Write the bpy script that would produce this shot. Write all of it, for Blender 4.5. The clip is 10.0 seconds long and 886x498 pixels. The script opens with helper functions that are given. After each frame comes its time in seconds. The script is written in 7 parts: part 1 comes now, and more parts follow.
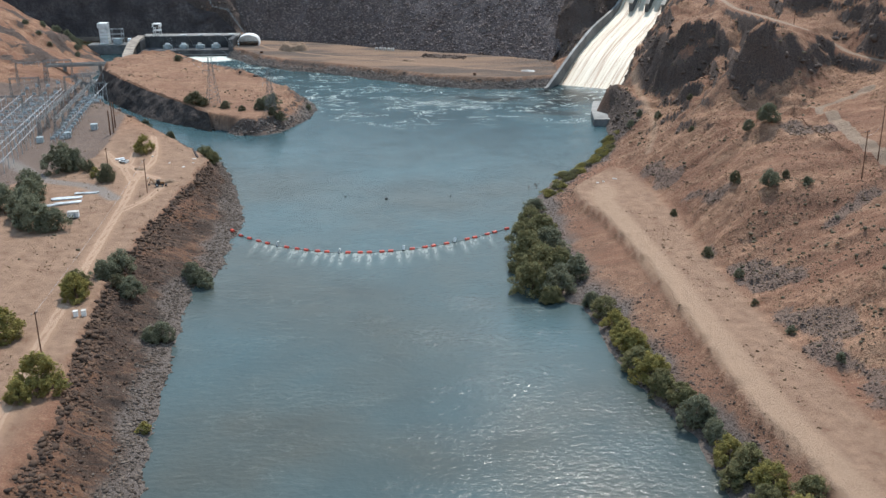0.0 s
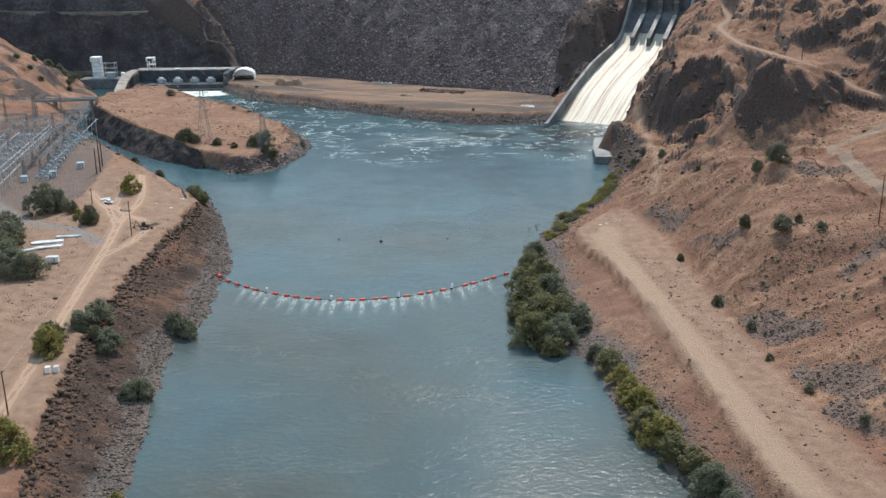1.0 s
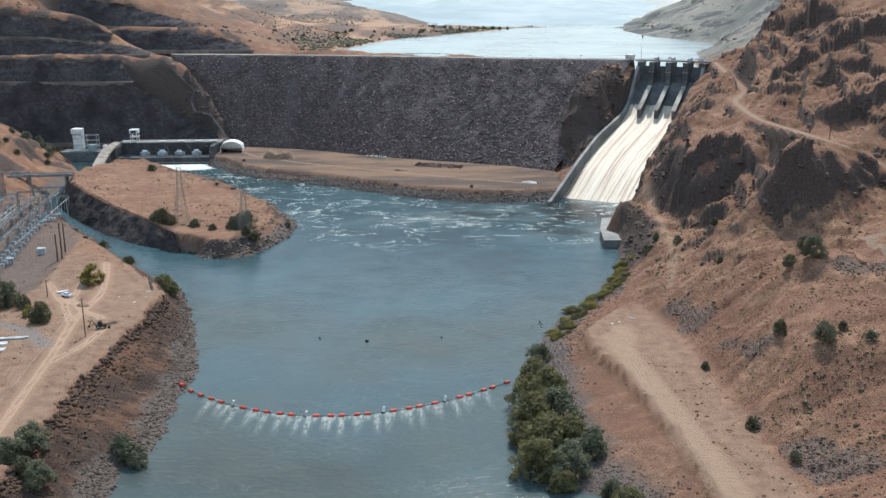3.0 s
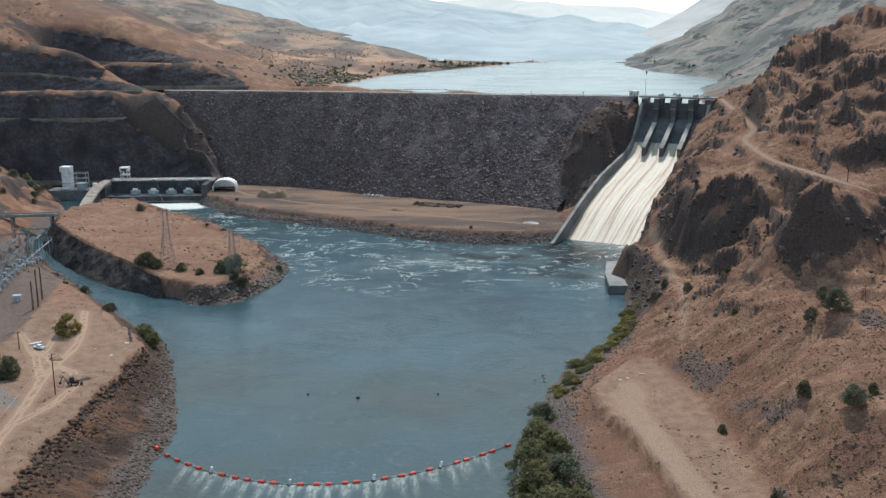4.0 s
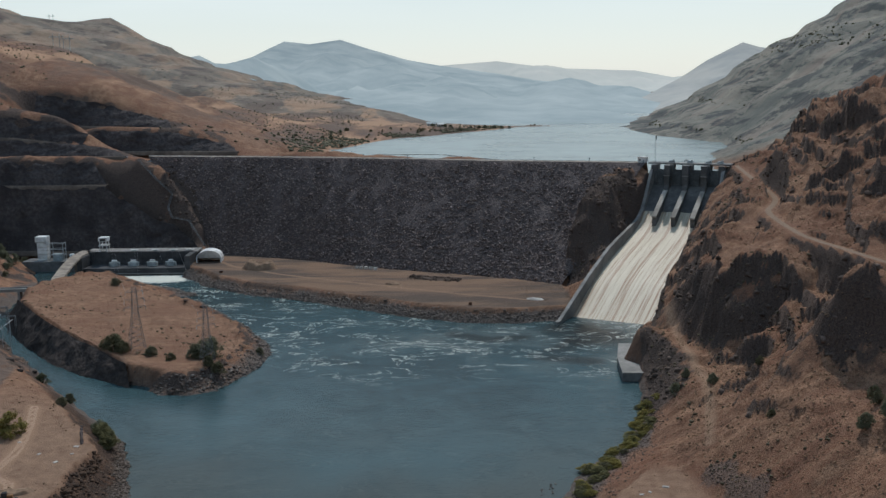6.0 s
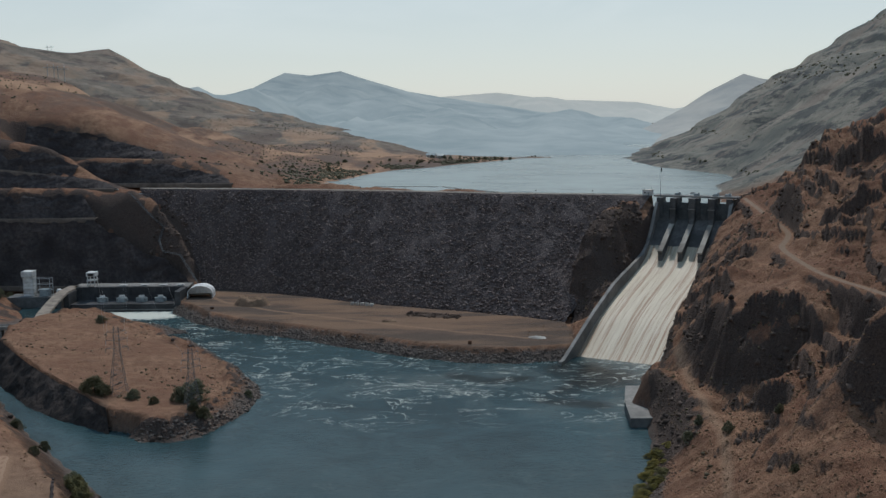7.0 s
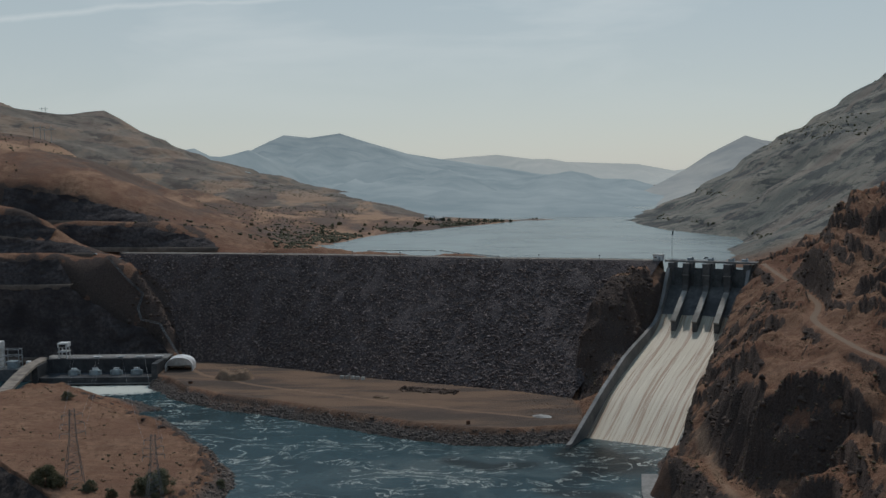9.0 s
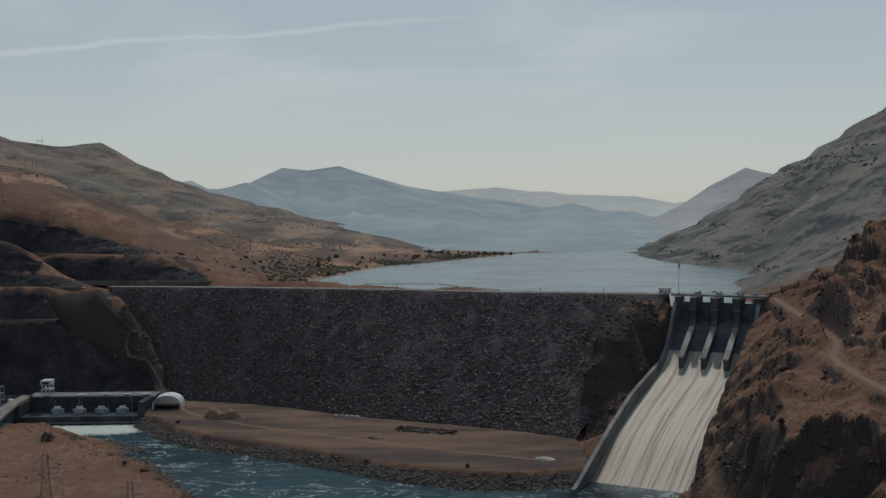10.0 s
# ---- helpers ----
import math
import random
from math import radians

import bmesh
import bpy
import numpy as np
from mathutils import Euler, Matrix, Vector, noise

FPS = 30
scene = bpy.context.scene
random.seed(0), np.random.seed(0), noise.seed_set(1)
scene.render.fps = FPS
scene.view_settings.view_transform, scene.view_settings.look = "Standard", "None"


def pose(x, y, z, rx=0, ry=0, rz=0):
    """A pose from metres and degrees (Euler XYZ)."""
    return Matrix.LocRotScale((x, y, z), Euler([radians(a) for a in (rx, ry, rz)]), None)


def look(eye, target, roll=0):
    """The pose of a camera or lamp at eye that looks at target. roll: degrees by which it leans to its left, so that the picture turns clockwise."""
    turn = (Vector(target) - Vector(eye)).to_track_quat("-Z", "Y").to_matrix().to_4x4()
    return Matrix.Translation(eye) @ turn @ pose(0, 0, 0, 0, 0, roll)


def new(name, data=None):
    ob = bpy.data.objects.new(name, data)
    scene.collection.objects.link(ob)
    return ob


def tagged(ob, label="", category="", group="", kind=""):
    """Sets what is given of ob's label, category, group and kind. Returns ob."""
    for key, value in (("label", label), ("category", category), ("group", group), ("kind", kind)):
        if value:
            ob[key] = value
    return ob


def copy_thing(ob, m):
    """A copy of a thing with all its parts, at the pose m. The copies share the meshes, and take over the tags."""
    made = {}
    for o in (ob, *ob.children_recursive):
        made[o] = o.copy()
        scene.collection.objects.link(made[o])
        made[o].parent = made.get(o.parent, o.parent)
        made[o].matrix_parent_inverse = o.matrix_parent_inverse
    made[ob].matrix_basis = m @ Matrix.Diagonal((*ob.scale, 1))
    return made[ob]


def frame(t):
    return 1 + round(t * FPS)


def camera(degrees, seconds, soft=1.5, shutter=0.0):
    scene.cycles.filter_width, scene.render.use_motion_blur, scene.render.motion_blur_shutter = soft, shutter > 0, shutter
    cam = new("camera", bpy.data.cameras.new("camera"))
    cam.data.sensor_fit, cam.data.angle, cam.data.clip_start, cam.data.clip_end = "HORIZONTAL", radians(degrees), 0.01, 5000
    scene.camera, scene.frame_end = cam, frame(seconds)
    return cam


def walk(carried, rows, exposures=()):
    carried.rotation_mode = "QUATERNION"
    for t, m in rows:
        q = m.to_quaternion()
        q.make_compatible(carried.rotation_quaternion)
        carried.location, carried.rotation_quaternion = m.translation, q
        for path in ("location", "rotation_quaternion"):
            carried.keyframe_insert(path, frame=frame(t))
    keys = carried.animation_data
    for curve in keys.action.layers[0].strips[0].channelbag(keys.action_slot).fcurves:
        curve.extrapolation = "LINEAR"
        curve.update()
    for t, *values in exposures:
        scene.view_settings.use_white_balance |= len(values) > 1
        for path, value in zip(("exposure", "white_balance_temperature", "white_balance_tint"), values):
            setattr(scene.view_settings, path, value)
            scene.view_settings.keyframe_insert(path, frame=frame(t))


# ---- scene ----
cam = camera(47.0, 10.0)
# seconds, x, y, z, pitch, yaw, roll
PATH = [
    (0.0, 0.00, 1.64, 145.00, -20.006, -0.000, -0.671),
    (0.5, 0.64, 10.90, 145.00, -19.221, -0.024, -0.674),
    (1.0, 1.40, 21.64, 144.96, -18.336, -0.035, -0.666),
    (1.5, 2.19, 33.43, 144.72, -17.488, -0.039, -0.647),
    (2.0, 3.07, 46.16, 144.62, -16.553, -0.043, -0.626),
    (2.5, 3.99, 59.13, 144.57, -15.703, -0.026, -0.616),
    (4.0, 6.77, 98.76, 144.53, -12.943, 0.035, -0.606),
    (4.5, 7.74, 111.48, 144.40, -12.092, 0.065, -0.619),
    (5.0, 8.57, 124.14, 144.25, -11.169, 0.093, -0.641),
    (5.5, 9.28, 136.47, 143.95, -10.325, 0.105, -0.649),
    (7.0, 11.04, 173.06, 142.88, -7.753, 0.117, -0.620),
    (7.5, 11.72, 185.09, 142.54, -6.872, 0.108, -0.615),
    (8.0, 12.32, 197.16, 142.19, -5.989, 0.108, -0.617),
    (8.5, 12.91, 209.03, 141.66, -5.229, 0.105, -0.629),
    (9.0, 13.44, 220.99, 141.15, -4.279, 0.096, -0.655),
    (9.5, 14.02, 232.99, 140.50, -3.381, 0.073, -0.669),
    (10.0, 14.44, 245.00, 139.76, -2.433, 0.060, -0.677),
]
walk(cam, [(t, pose(x, y, z, 90 + pitch, 0, yaw) @ pose(0, 0, 0, 0, 0, roll)) for t, x, y, z, pitch, yaw, roll in PATH],
     exposures=[(0, 0.65, 6380, 10), (2.5, 0.65, 6330, 10), (4.0, 0.32, 6330, 10), (5.5, -0.27, 6330, 10), (7.0, -0.70, 6340, 10), (8.5, -0.98, 6380, 10), (10, -1.14, 6420, 10)])
# ---- world, sun and exposure ----
world = bpy.data.worlds.new("sky")
scene.world = world
world.use_nodes = True
wn, wl = world.node_tree.nodes, world.node_tree.links
sky = wn.new("ShaderNodeTexSky")
sky.sky_type, sky.sun_disc = "NISHITA", False
SUN_ELEVATION, SUN_AZIMUTH = 54.0, 12.0
sky.sun_elevation, sky.sun_rotation = radians(SUN_ELEVATION), radians(SUN_AZIMUTH)
sky.altitude, sky.air_density, sky.dust_density, sky.ozone_density = 600, 1.0, 1.0, 1.0
background = wn["Background"]
background.inputs["Strength"].default_value = 0.15
direction = wn.new("ShaderNodeTexCoord").outputs["Generated"]
split = wn.new("ShaderNodeSeparateXYZ")
wl.new(direction, split.inputs[0])
haze = wn.new("ShaderNodeValToRGB")
haze.color_ramp.elements[0].position, haze.color_ramp.elements[1].position = 0.0, 0.6
haze.color_ramp.elements[0].color, haze.color_ramp.elements[1].color = (7.15, 7.55, 7.25, 1), (2.1, 3.7, 5.6, 1)
mid = haze.color_ramp.elements.new(0.26)
mid.color = (5.3, 6.5, 6.75, 1)
wl.new(split.outputs["Z"], haze.inputs["Fac"])
veil = wn.new("ShaderNodeMix")
veil.data_type = "RGBA"
veil.inputs["Factor"].default_value = 0.75
wl.new(sky.outputs["Color"], veil.inputs[6])
wl.new(haze.outputs["Color"], veil.inputs[7])
streak_map = wn.new("ShaderNodeMapping")
streak_map.inputs["Rotation"].default_value = (0.0, 0.16, 0.0)
streak_map.inputs["Scale"].default_value = (1.6, 1.0, 7.0)
wl.new(direction, streak_map.inputs["Vector"])
streak = wn.new("ShaderNodeTexNoise")
streak.inputs["Scale"].default_value, streak.inputs["Detail"].default_value, streak.inputs["Roughness"].default_value = 1.9, 5.0, 0.55
streak.inputs["Distortion"].default_value = 0.5
wl.new(streak_map.outputs["Vector"], streak.inputs["Vector"])
cirrus = wn.new("ShaderNodeValToRGB")
cirrus.color_ramp.elements[0].position, cirrus.color_ramp.elements[1].position = 0.47, 0.72
cirrus.color_ramp.elements[1].color = (0.3, 0.3, 0.3, 1)
wl.new(streak.outputs["Fac"], cirrus.inputs["Fac"])
high = wn.new("ShaderNodeMapRange")
high.inputs["From Min"].default_value, high.inputs["From Max"].default_value = 0.05, 0.13
wl.new(split.outputs["Z"], high.inputs["Value"])
amount = wn.new("ShaderNodeMath")
amount.operation = "MULTIPLY"
wl.new(cirrus.outputs["Color"], amount.inputs[0])
wl.new(high.outputs[0], amount.inputs[1])
trail_dot = wn.new("ShaderNodeVectorMath")
trail_dot.operation = "DOT_PRODUCT"
trail_dot.inputs[1].default_value = (-0.0735, -0.181, 0.981)
bent = wn.new("ShaderNodeVectorMath")
bent.operation = "MULTIPLY_ADD"
wobble = wn.new("ShaderNodeTexNoise")
wobble.inputs["Scale"].default_value, wobble.inputs["Detail"].default_value = 6.0, 6.0
wl.new(direction, wobble.inputs["Vector"])
wl.new(wobble.outputs["Color"], bent.inputs[0])
bent.inputs[1].default_value = (0.0, 0.0, 0.03)
wl.new(direction, bent.inputs[2])
wl.new(bent.outputs[0], trail_dot.inputs[0])
centred = wn.new("ShaderNodeMath")
centred.operation = "SUBTRACT"
centred.inputs[1].default_value = 0.0147
wl.new(trail_dot.outputs["Value"], centred.inputs[0])
trail_off = wn.new("ShaderNodeMath")
trail_off.operation = "ABSOLUTE"
wl.new(centred.outputs[0], trail_off.inputs[0])
trail_line = wn.new("ShaderNodeMapRange")
trail_line.inputs["From Min"].default_value, trail_line.inputs["From Max"].default_value = 0.0036, 0.0
trail_line.inputs["To Max"].default_value = 0.26
wl.new(trail_off.outputs[0], trail_line.inputs["Value"])
west = wn.new("ShaderNodeMapRange")
west.inputs["From Min"].default_value, west.inputs["From Max"].default_value = 0.06, -0.12
wl.new(split.outputs["X"], west.inputs["Value"])
trail_part = wn.new("ShaderNodeMath")
trail_part.operation = "MULTIPLY"
wl.new(trail_line.outputs[0], trail_part.inputs[0])
wl.new(west.outputs[0], trail_part.inputs[1])
cover = wn.new("ShaderNodeMath")
cover.operation = "MAXIMUM"
wl.new(amount.outputs[0], cover.inputs[0])
wl.new(trail_part.outputs[0], cover.inputs[1])
clouds = wn.new("ShaderNodeMix")
clouds.data_type = "RGBA"
clouds.inputs[7].default_value = (10.5, 10.8, 10.6, 1)
wl.new(cover.outputs[0], clouds.inputs["Factor"])
wl.new(veil.outputs[2], clouds.inputs[6])
wl.new(clouds.outputs[2], background.inputs["Color"])

sun = new("sun", bpy.data.lights.new("sun", "SUN"))
sun.data.energy, sun.data.angle, sun.data.color = 3.35, radians(0.6), (1.0, 0.95, 0.88)
toward = Vector((math.sin(radians(SUN_AZIMUTH)) * math.cos(radians(SUN_ELEVATION)), math.cos(radians(SUN_AZIMUTH)) * math.cos(radians(SUN_ELEVATION)), math.sin(radians(SUN_ELEVATION))))
sun.matrix_world = look(toward * 900, (0, 0, 0))


# ---- material helpers ----
def material(name, roughness=0.9, specular=0.3):
    m = bpy.data.materials.new(name)
    m.use_nodes = True
    b = m.node_tree.nodes["Principled BSDF"]
    b.inputs["Roughness"].default_value = roughness
    b.inputs["Specular IOR Level"].default_value = specular
    return m, m.node_tree.nodes, m.node_tree.links, b


def noise_node(nodes, links, vector, scale, detail=6.0, rough=0.6, stretch=None):
    n = nodes.new("ShaderNodeTexNoise")
    n.inputs["Scale"].default_value, n.inputs["Detail"].default_value, n.inputs["Roughness"].default_value = scale, detail, rough
    if stretch:
        mp = nodes.new("ShaderNodeMapping")
        mp.inputs["Scale"].default_value = stretch
        links.new(vector, mp.inputs["Vector"])
        vector = mp.outputs["Vector"]
    links.new(vector, n.inputs["Vector"])
    return n.outputs["Fac"]


def ramp(nodes, links, value, low, high, a=(0, 0, 0), b=(1, 1, 1)):
    r = nodes.new("ShaderNodeValToRGB")
    r.color_ramp.elements[0].position, r.color_ramp.elements[1].position = low, high
    r.color_ramp.elements[0].color, r.color_ramp.elements[1].color = (*a, 1), (*b, 1)
    links.new(value, r.inputs["Fac"])
    return r.outputs["Color"]


def mixed(nodes, links, fac, a, b, blend="MIX"):
    n = nodes.new("ShaderNodeMix")
    n.data_type, n.blend_type = "RGBA", blend
    for socket, value in ((n.inputs["Factor"], fac), (n.inputs[6], a), (n.inputs[7], b)):
        if isinstance(value, (int, float)):
            socket.default_value = value
        elif isinstance(value, tuple):
            socket.default_value = (*value, 1)
        else:
            links.new(value, socket)
    return n.outputs[2]


def maths(nodes, links, op, a, b=0.0, c=None):
    n = nodes.new("ShaderNodeMath")
    n.operation = op
    for socket, value in zip(n.inputs, (a, b, c)):
        if isinstance(value, (int, float)):
            socket.default_value = value
        elif value is not None:
            links.new(value, socket)
    return n.outputs[0]


def bump(nodes, links, height, strength, distance, bsdf):
    n = nodes.new("ShaderNodeBump")
    n.inputs["Strength"].default_value, n.inputs["Distance"].default_value = strength, distance
    links.new(height, n.inputs["Height"])
    links.new(n.outputs["Normal"], bsdf.inputs["Normal"])


def position(nodes):
    return nodes.new("ShaderNodeNewGeometry").outputs["Position"]


def attribute(nodes, name):
    n = nodes.new("ShaderNodeAttribute")
    n.attribute_name = name
    return n.outputs["Fac"]


def speckled(name, a, b, scale, roughness=0.9, relief=0.0, distance=0.3, c=None, coarse=0.15, specular=0.25, piece=0.0):
    """A plain surface in two shades a and b at two scales, with relief."""
    m, nodes, links, bsdf = material(name, roughness, specular)
    p = position(nodes)
    fine = noise_node(nodes, links, p, scale)
    large = noise_node(nodes, links, p, scale * coarse, 4)
    col = mixed(nodes, links, ramp(nodes, links, fine, 0.35, 0.68), a, b)
    col = mixed(nodes, links, ramp(nodes, links, large, 0.4, 0.65), col, c or tuple(0.6 * x for x in a))
    if piece:
        info = nodes.new("ShaderNodeNewGeometry").outputs["Random Per Island"]
        col = mixed(nodes, links, maths(nodes, links, "MULTIPLY", info, piece), col, tuple(0.35 * x for x in a))
    links.new(col, bsdf.inputs["Base Color"])
    if relief:
        bump(nodes, links, fine, relief, distance, bsdf)
    return m


# ---- mesh helpers ----
def mesh_of(name, verts, faces, mat, smooth=False):
    me = bpy.data.meshes.new(name)
    me.from_pydata([tuple(v) for v in verts], [], [tuple(f) for f in faces])
    for mm in (mat if isinstance(mat, (list, tuple)) else [mat]):
        me.materials.append(mm)
    if smooth:
        me.polygons.foreach_set("use_smooth", [True] * len(me.polygons))
    me.update()
    return me


def part(name, bm, mat, parent=None, label="", smooth=False):
    me = bpy.data.meshes.new(name)
    bm.normal_update()
    bm.to_mesh(me)
    bm.free()
    me.materials.append(mat)
    if smooth:
        me.polygons.foreach_set("use_smooth", [True] * len(me.polygons))
    ob = new(name, me)
    ob.parent = parent
    return tagged(ob, label)


def empty(name, m=None, label="", category="", group="", kind=""):
    ob = new(name)
    if m is not None:
        ob.matrix_world = m
    return tagged(ob, label, category, group, kind)


def box(bm, size, m=None, bevel=0.0):
    made = bmesh.ops.create_cube(bm, size=1, matrix=(m or Matrix()) @ Matrix.Diagonal((*size, 1)))
    if bevel:
        edges = {e for v in made["verts"] for e in v.link_edges}
        bmesh.ops.bevel(bm, geom=list(edges), offset=bevel, segments=1, affect="EDGES")
    return bm


def boxes(*items, bevel=0.0):
    """A bmesh of boxes, each a size and a pose."""
    bm = bmesh.new()
    for size, m in items:
        box(bm, size, m, bevel)
    return bm


def bar(bm, a, b, r, sides=6, r2=None):
    """A round bar from a to b."""
    a, b = Vector(a), Vector(b)
    turn = (b - a).to_track_quat("Z", "Y").to_matrix().to_4x4()
    bmesh.ops.create_cone(bm, segments=sides, radius1=r, radius2=r if r2 is None else r2, depth=(b - a).length, cap_ends=True, matrix=Matrix.Translation((a + b) / 2) @ turn)
    return bm


# ---- noise and height of the land ----
def hashed(ix, iy, seed):
    h = np.sin(ix * 127.1 + iy * 311.7 + seed * 74.7) * 43758.5453
    return h - np.floor(h)


def value_noise(x, y, seed=0):
    ix, iy = np.floor(x), np.floor(y)
    fx, fy = x - ix, y - iy
    fx, fy = fx * fx * fx * (fx * (fx * 6 - 15) + 10), fy * fy * fy * (fy * (fy * 6 - 15) + 10)
    a, b = hashed(ix, iy, seed), hashed(ix + 1, iy, seed)
    c, d = hashed(ix, iy + 1, seed), hashed(ix + 1, iy + 1, seed)
    return (a + (b - a) * fx) * (1 - fy) + (c + (d - c) * fx) * fy


def fbm(x, y, size, octaves=5, gain=0.5, seed=0):
    """Noise between about -1 and 1, its largest swells size metres wide."""
    total, amp, norm = 0.0, 1.0, 0.0
    for k in range(octaves):
        u, v = x * 0.8 - y * 0.6, x * 0.6 + y * 0.8
        x, y = u + 13.7, v - 7.1
        total = total + amp * (value_noise(x / size, y / size, seed + k) * 2 - 1)
        norm += amp
        amp, size = amp * gain, size * 0.5
    return total / norm * 1.6


def ridged(x, y, size, octaves=4, seed=0):
    return 1 - np.abs(fbm(x, y, size, octaves, 0.5, seed))


def blocks(x, y, size, seed=0):
    """Broken rock: a random level for each uneven cell, about -0.5 to 0.5, and the distance to its border."""
    x, y = x / size, y / size
    ix, iy = np.floor(x), np.floor(y)
    near, second, level = np.full(np.shape(x), 9.0), np.full(np.shape(x), 9.0), np.zeros(np.shape(x))
    for i in (-1, 0, 1):
        for j in (-1, 0, 1):
            cx, cy = ix + i, iy + j
            d = np.hypot(cx + hashed(cx, cy, seed) - x, cy + hashed(cx, cy, seed + 9) - y)
            closer = d < near
            second = np.where(closer, near, np.minimum(second, d))
            level = np.where(closer, hashed(cx, cy, seed + 21) - 0.5, level)
            near = np.where(closer, d, near)
    return level, second - near


def smooth(a, b, x):
    t = np.clip((x - a) / (b - a), 0, 1)
    return t * t * (3 - 2 * t)


def sampled(line, step):
    """Points along a line of (x, y, z), at most step metres apart."""
    out = []
    for a, b in zip(line, line[1:]):
        n = max(1, int(math.dist(a[:2], b[:2]) / step))
        out += [tuple(p + (q - p) * k / n for p, q in zip(a, b)) for k in range(n)]
    return out + [tuple(line[-1])]


def flat(line, z):
    return [(x, y, z) for x, y in line]


def distance_to(line, x, y):
    """Distance in plan from each (x, y) to a line."""
    best = np.full(np.shape(x), 1e9)
    for a, b in zip(line, line[1:]):
        dx, dy = b[0] - a[0], b[1] - a[1]
        t = np.clip(((x - a[0]) * dx + (y - a[1]) * dy) / (dx * dx + dy * dy + 1e-9), 0, 1)
        best = np.minimum(best, np.hypot(x - a[0] - t * dx, y - a[1] - t * dy))
    return best


def inside(poly, x, y):
    hit = np.zeros(np.shape(x), bool)
    for (ax, ay), (bx, by) in zip(poly, poly[1:] + poly[:1]):
        hit ^= ((ay > y) != (by > y)) & (x < (bx - ax) * (y - ay) / (by - ay + 1e-12) + ax)
    return hit


RIVER_Z, LAKE_Z, CREST_Z, PAD_Z = 0.0, 70.0, 81.0, 7.0
WATER_WEST = [(-74, 150), (-77, 221), (-82, 245), (-85, 274), (-90, 306), (-94, 334), (-94, 360), (-88, 372), (-89, 404), (-91, 440), (-100, 480), (-110, 518), (-121, 541), (-146, 574), (-165, 600), (-198, 646), (-218, 674), (-245, 712), (-264, 760), (-275, 810), (-282, 870)]
TOP_WEST = [(-97, 150), (-103, 210), (-106, 246), (-112, 281), (-121, 342), (-122, 385), (-122, 438), (-120, 480), (-119, 503), (-132, 528), (-156, 562), (-183, 600), (-208, 636), (-236, 680), (-266, 720), (-288, 765), (-300, 810)]
WATER_EAST = [(68, 150), (70, 218), (69, 245), (61, 264), (56, 290), (52, 315), (50, 337), (38, 347), (32, 392), (34, 425), (46, 472), (62, 510), (79, 532), (93, 562), (100, 600), (103, 632), (107, 670), (114, 700), (130, 722)]
TOP_EAST = [(96, 150), (91, 205), (87, 233), (82.5, 256), (81, 289), (79, 321), (76, 362), (72, 389), (67, 418), (61, 443), (64, 462), (80, 486)]
FOOT_EAST = [(124, 150), (114, 235), (111, 261), (107, 288), (103, 329), (100, 363), (100, 412), (96, 454), (92, 480)]
ISLE_WATER = [(-258, 750), (-241, 718), (-224, 693), (-195, 656), (-173, 636), (-141, 614), (-117, 605), (-98, 617), (-86, 645), (-83, 670), (-92, 700), (-118, 750), (-146, 797), (-168, 838), (-182, 852)]
ISLE_TOP = [(-247, 748, 17), (-239, 736, 16), (-208, 693, 15), (-181, 662, 14), (-160, 641, 12.5), (-144, 624, 10.5), (-126, 614, 8), (-113, 613, 7), (-105, 621, 7), (-100, 645, 8), (-97, 666, 9), (-109, 709, 10), (-124, 728, 10.3), (-152, 761, 11), (-190, 799, 12), (-208, 821, 13), (-226, 838, 14), (-250, 815, 15), (-256, 780, 16)]
PAD_FRONT = [(88, 754), (49, 747), (25, 750), (-9, 766), (-45, 790), (-82, 816), (-121, 836), (-155, 866), (-172, 893), (-184, 905)]
PAD_WATER = [(84, 742), (48, 738), (22, 741), (-13, 756), (-49, 781), (-87, 806), (-126, 825), (-160, 855), (-177, 880), (-187, 902)]
DAM_TOE = [(-178, 958), (-140, 942), (-107, 926), (-63, 900), (-22, 877), (16, 860), (52, 841), (88, 818)]
DAM_CREST = [(-242, 1018), (-218, 1014), (-148, 998), (-84, 980), (-20, 960), (57, 928), (113, 914), (158, 899)]

HAUL_ROAD = [(100, 180), (96, 207), (91.5, 233), (88, 256), (85.5, 289), (83.5, 321), (80.5, 355), (77, 392), (73, 425), (71, 446)]
WEST_ROAD = [(-112, 190), (-118, 245), (-124, 281), (-127, 316), (-133, 364), (-138, 408), (-141, 436), (-146, 470), (-145, 500), (-151, 526), (-157, 545)]
WEST_SPUR = [(-141, 436), (-145, 461), (-158, 489), (-173, 514)]
UPPER_GRADE = [(217, 872, 81), (208, 815, 80), (201, 760, 78), (194, 710, 76.5), (184, 685, 75.5), (173, 663, 75), (168, 607, 74), (168, 588, 73.5), (172, 549, 74), (175, 524, 74), (186, 518, 71), (194, 523, 67), (202, 526, 63), (205, 513, 60), (228, 492, 57)]
PAVED_ROAD = [(200, 474), (184, 466), (175, 466), (170, 458), (169, 443), (169, 418), (168, 397), (172, 384), (180, 350), (192, 300), (200, 240)]
TRAIL = [(128, 679), (122, 630), (118, 599), (118, 575), (116, 545), (108, 512), (102, 490)]
WEST_LOOP = [(-151, 526), (-158, 512), (-156, 492), (-146, 478), (-136, 470), (-130, 455), (-132, 436), (-138, 420)]
PAD_TRACK = [(60, 772), (20, 790), (-20, 812), (-60, 836), (-110, 866), (-150, 900), (-170, 930)]
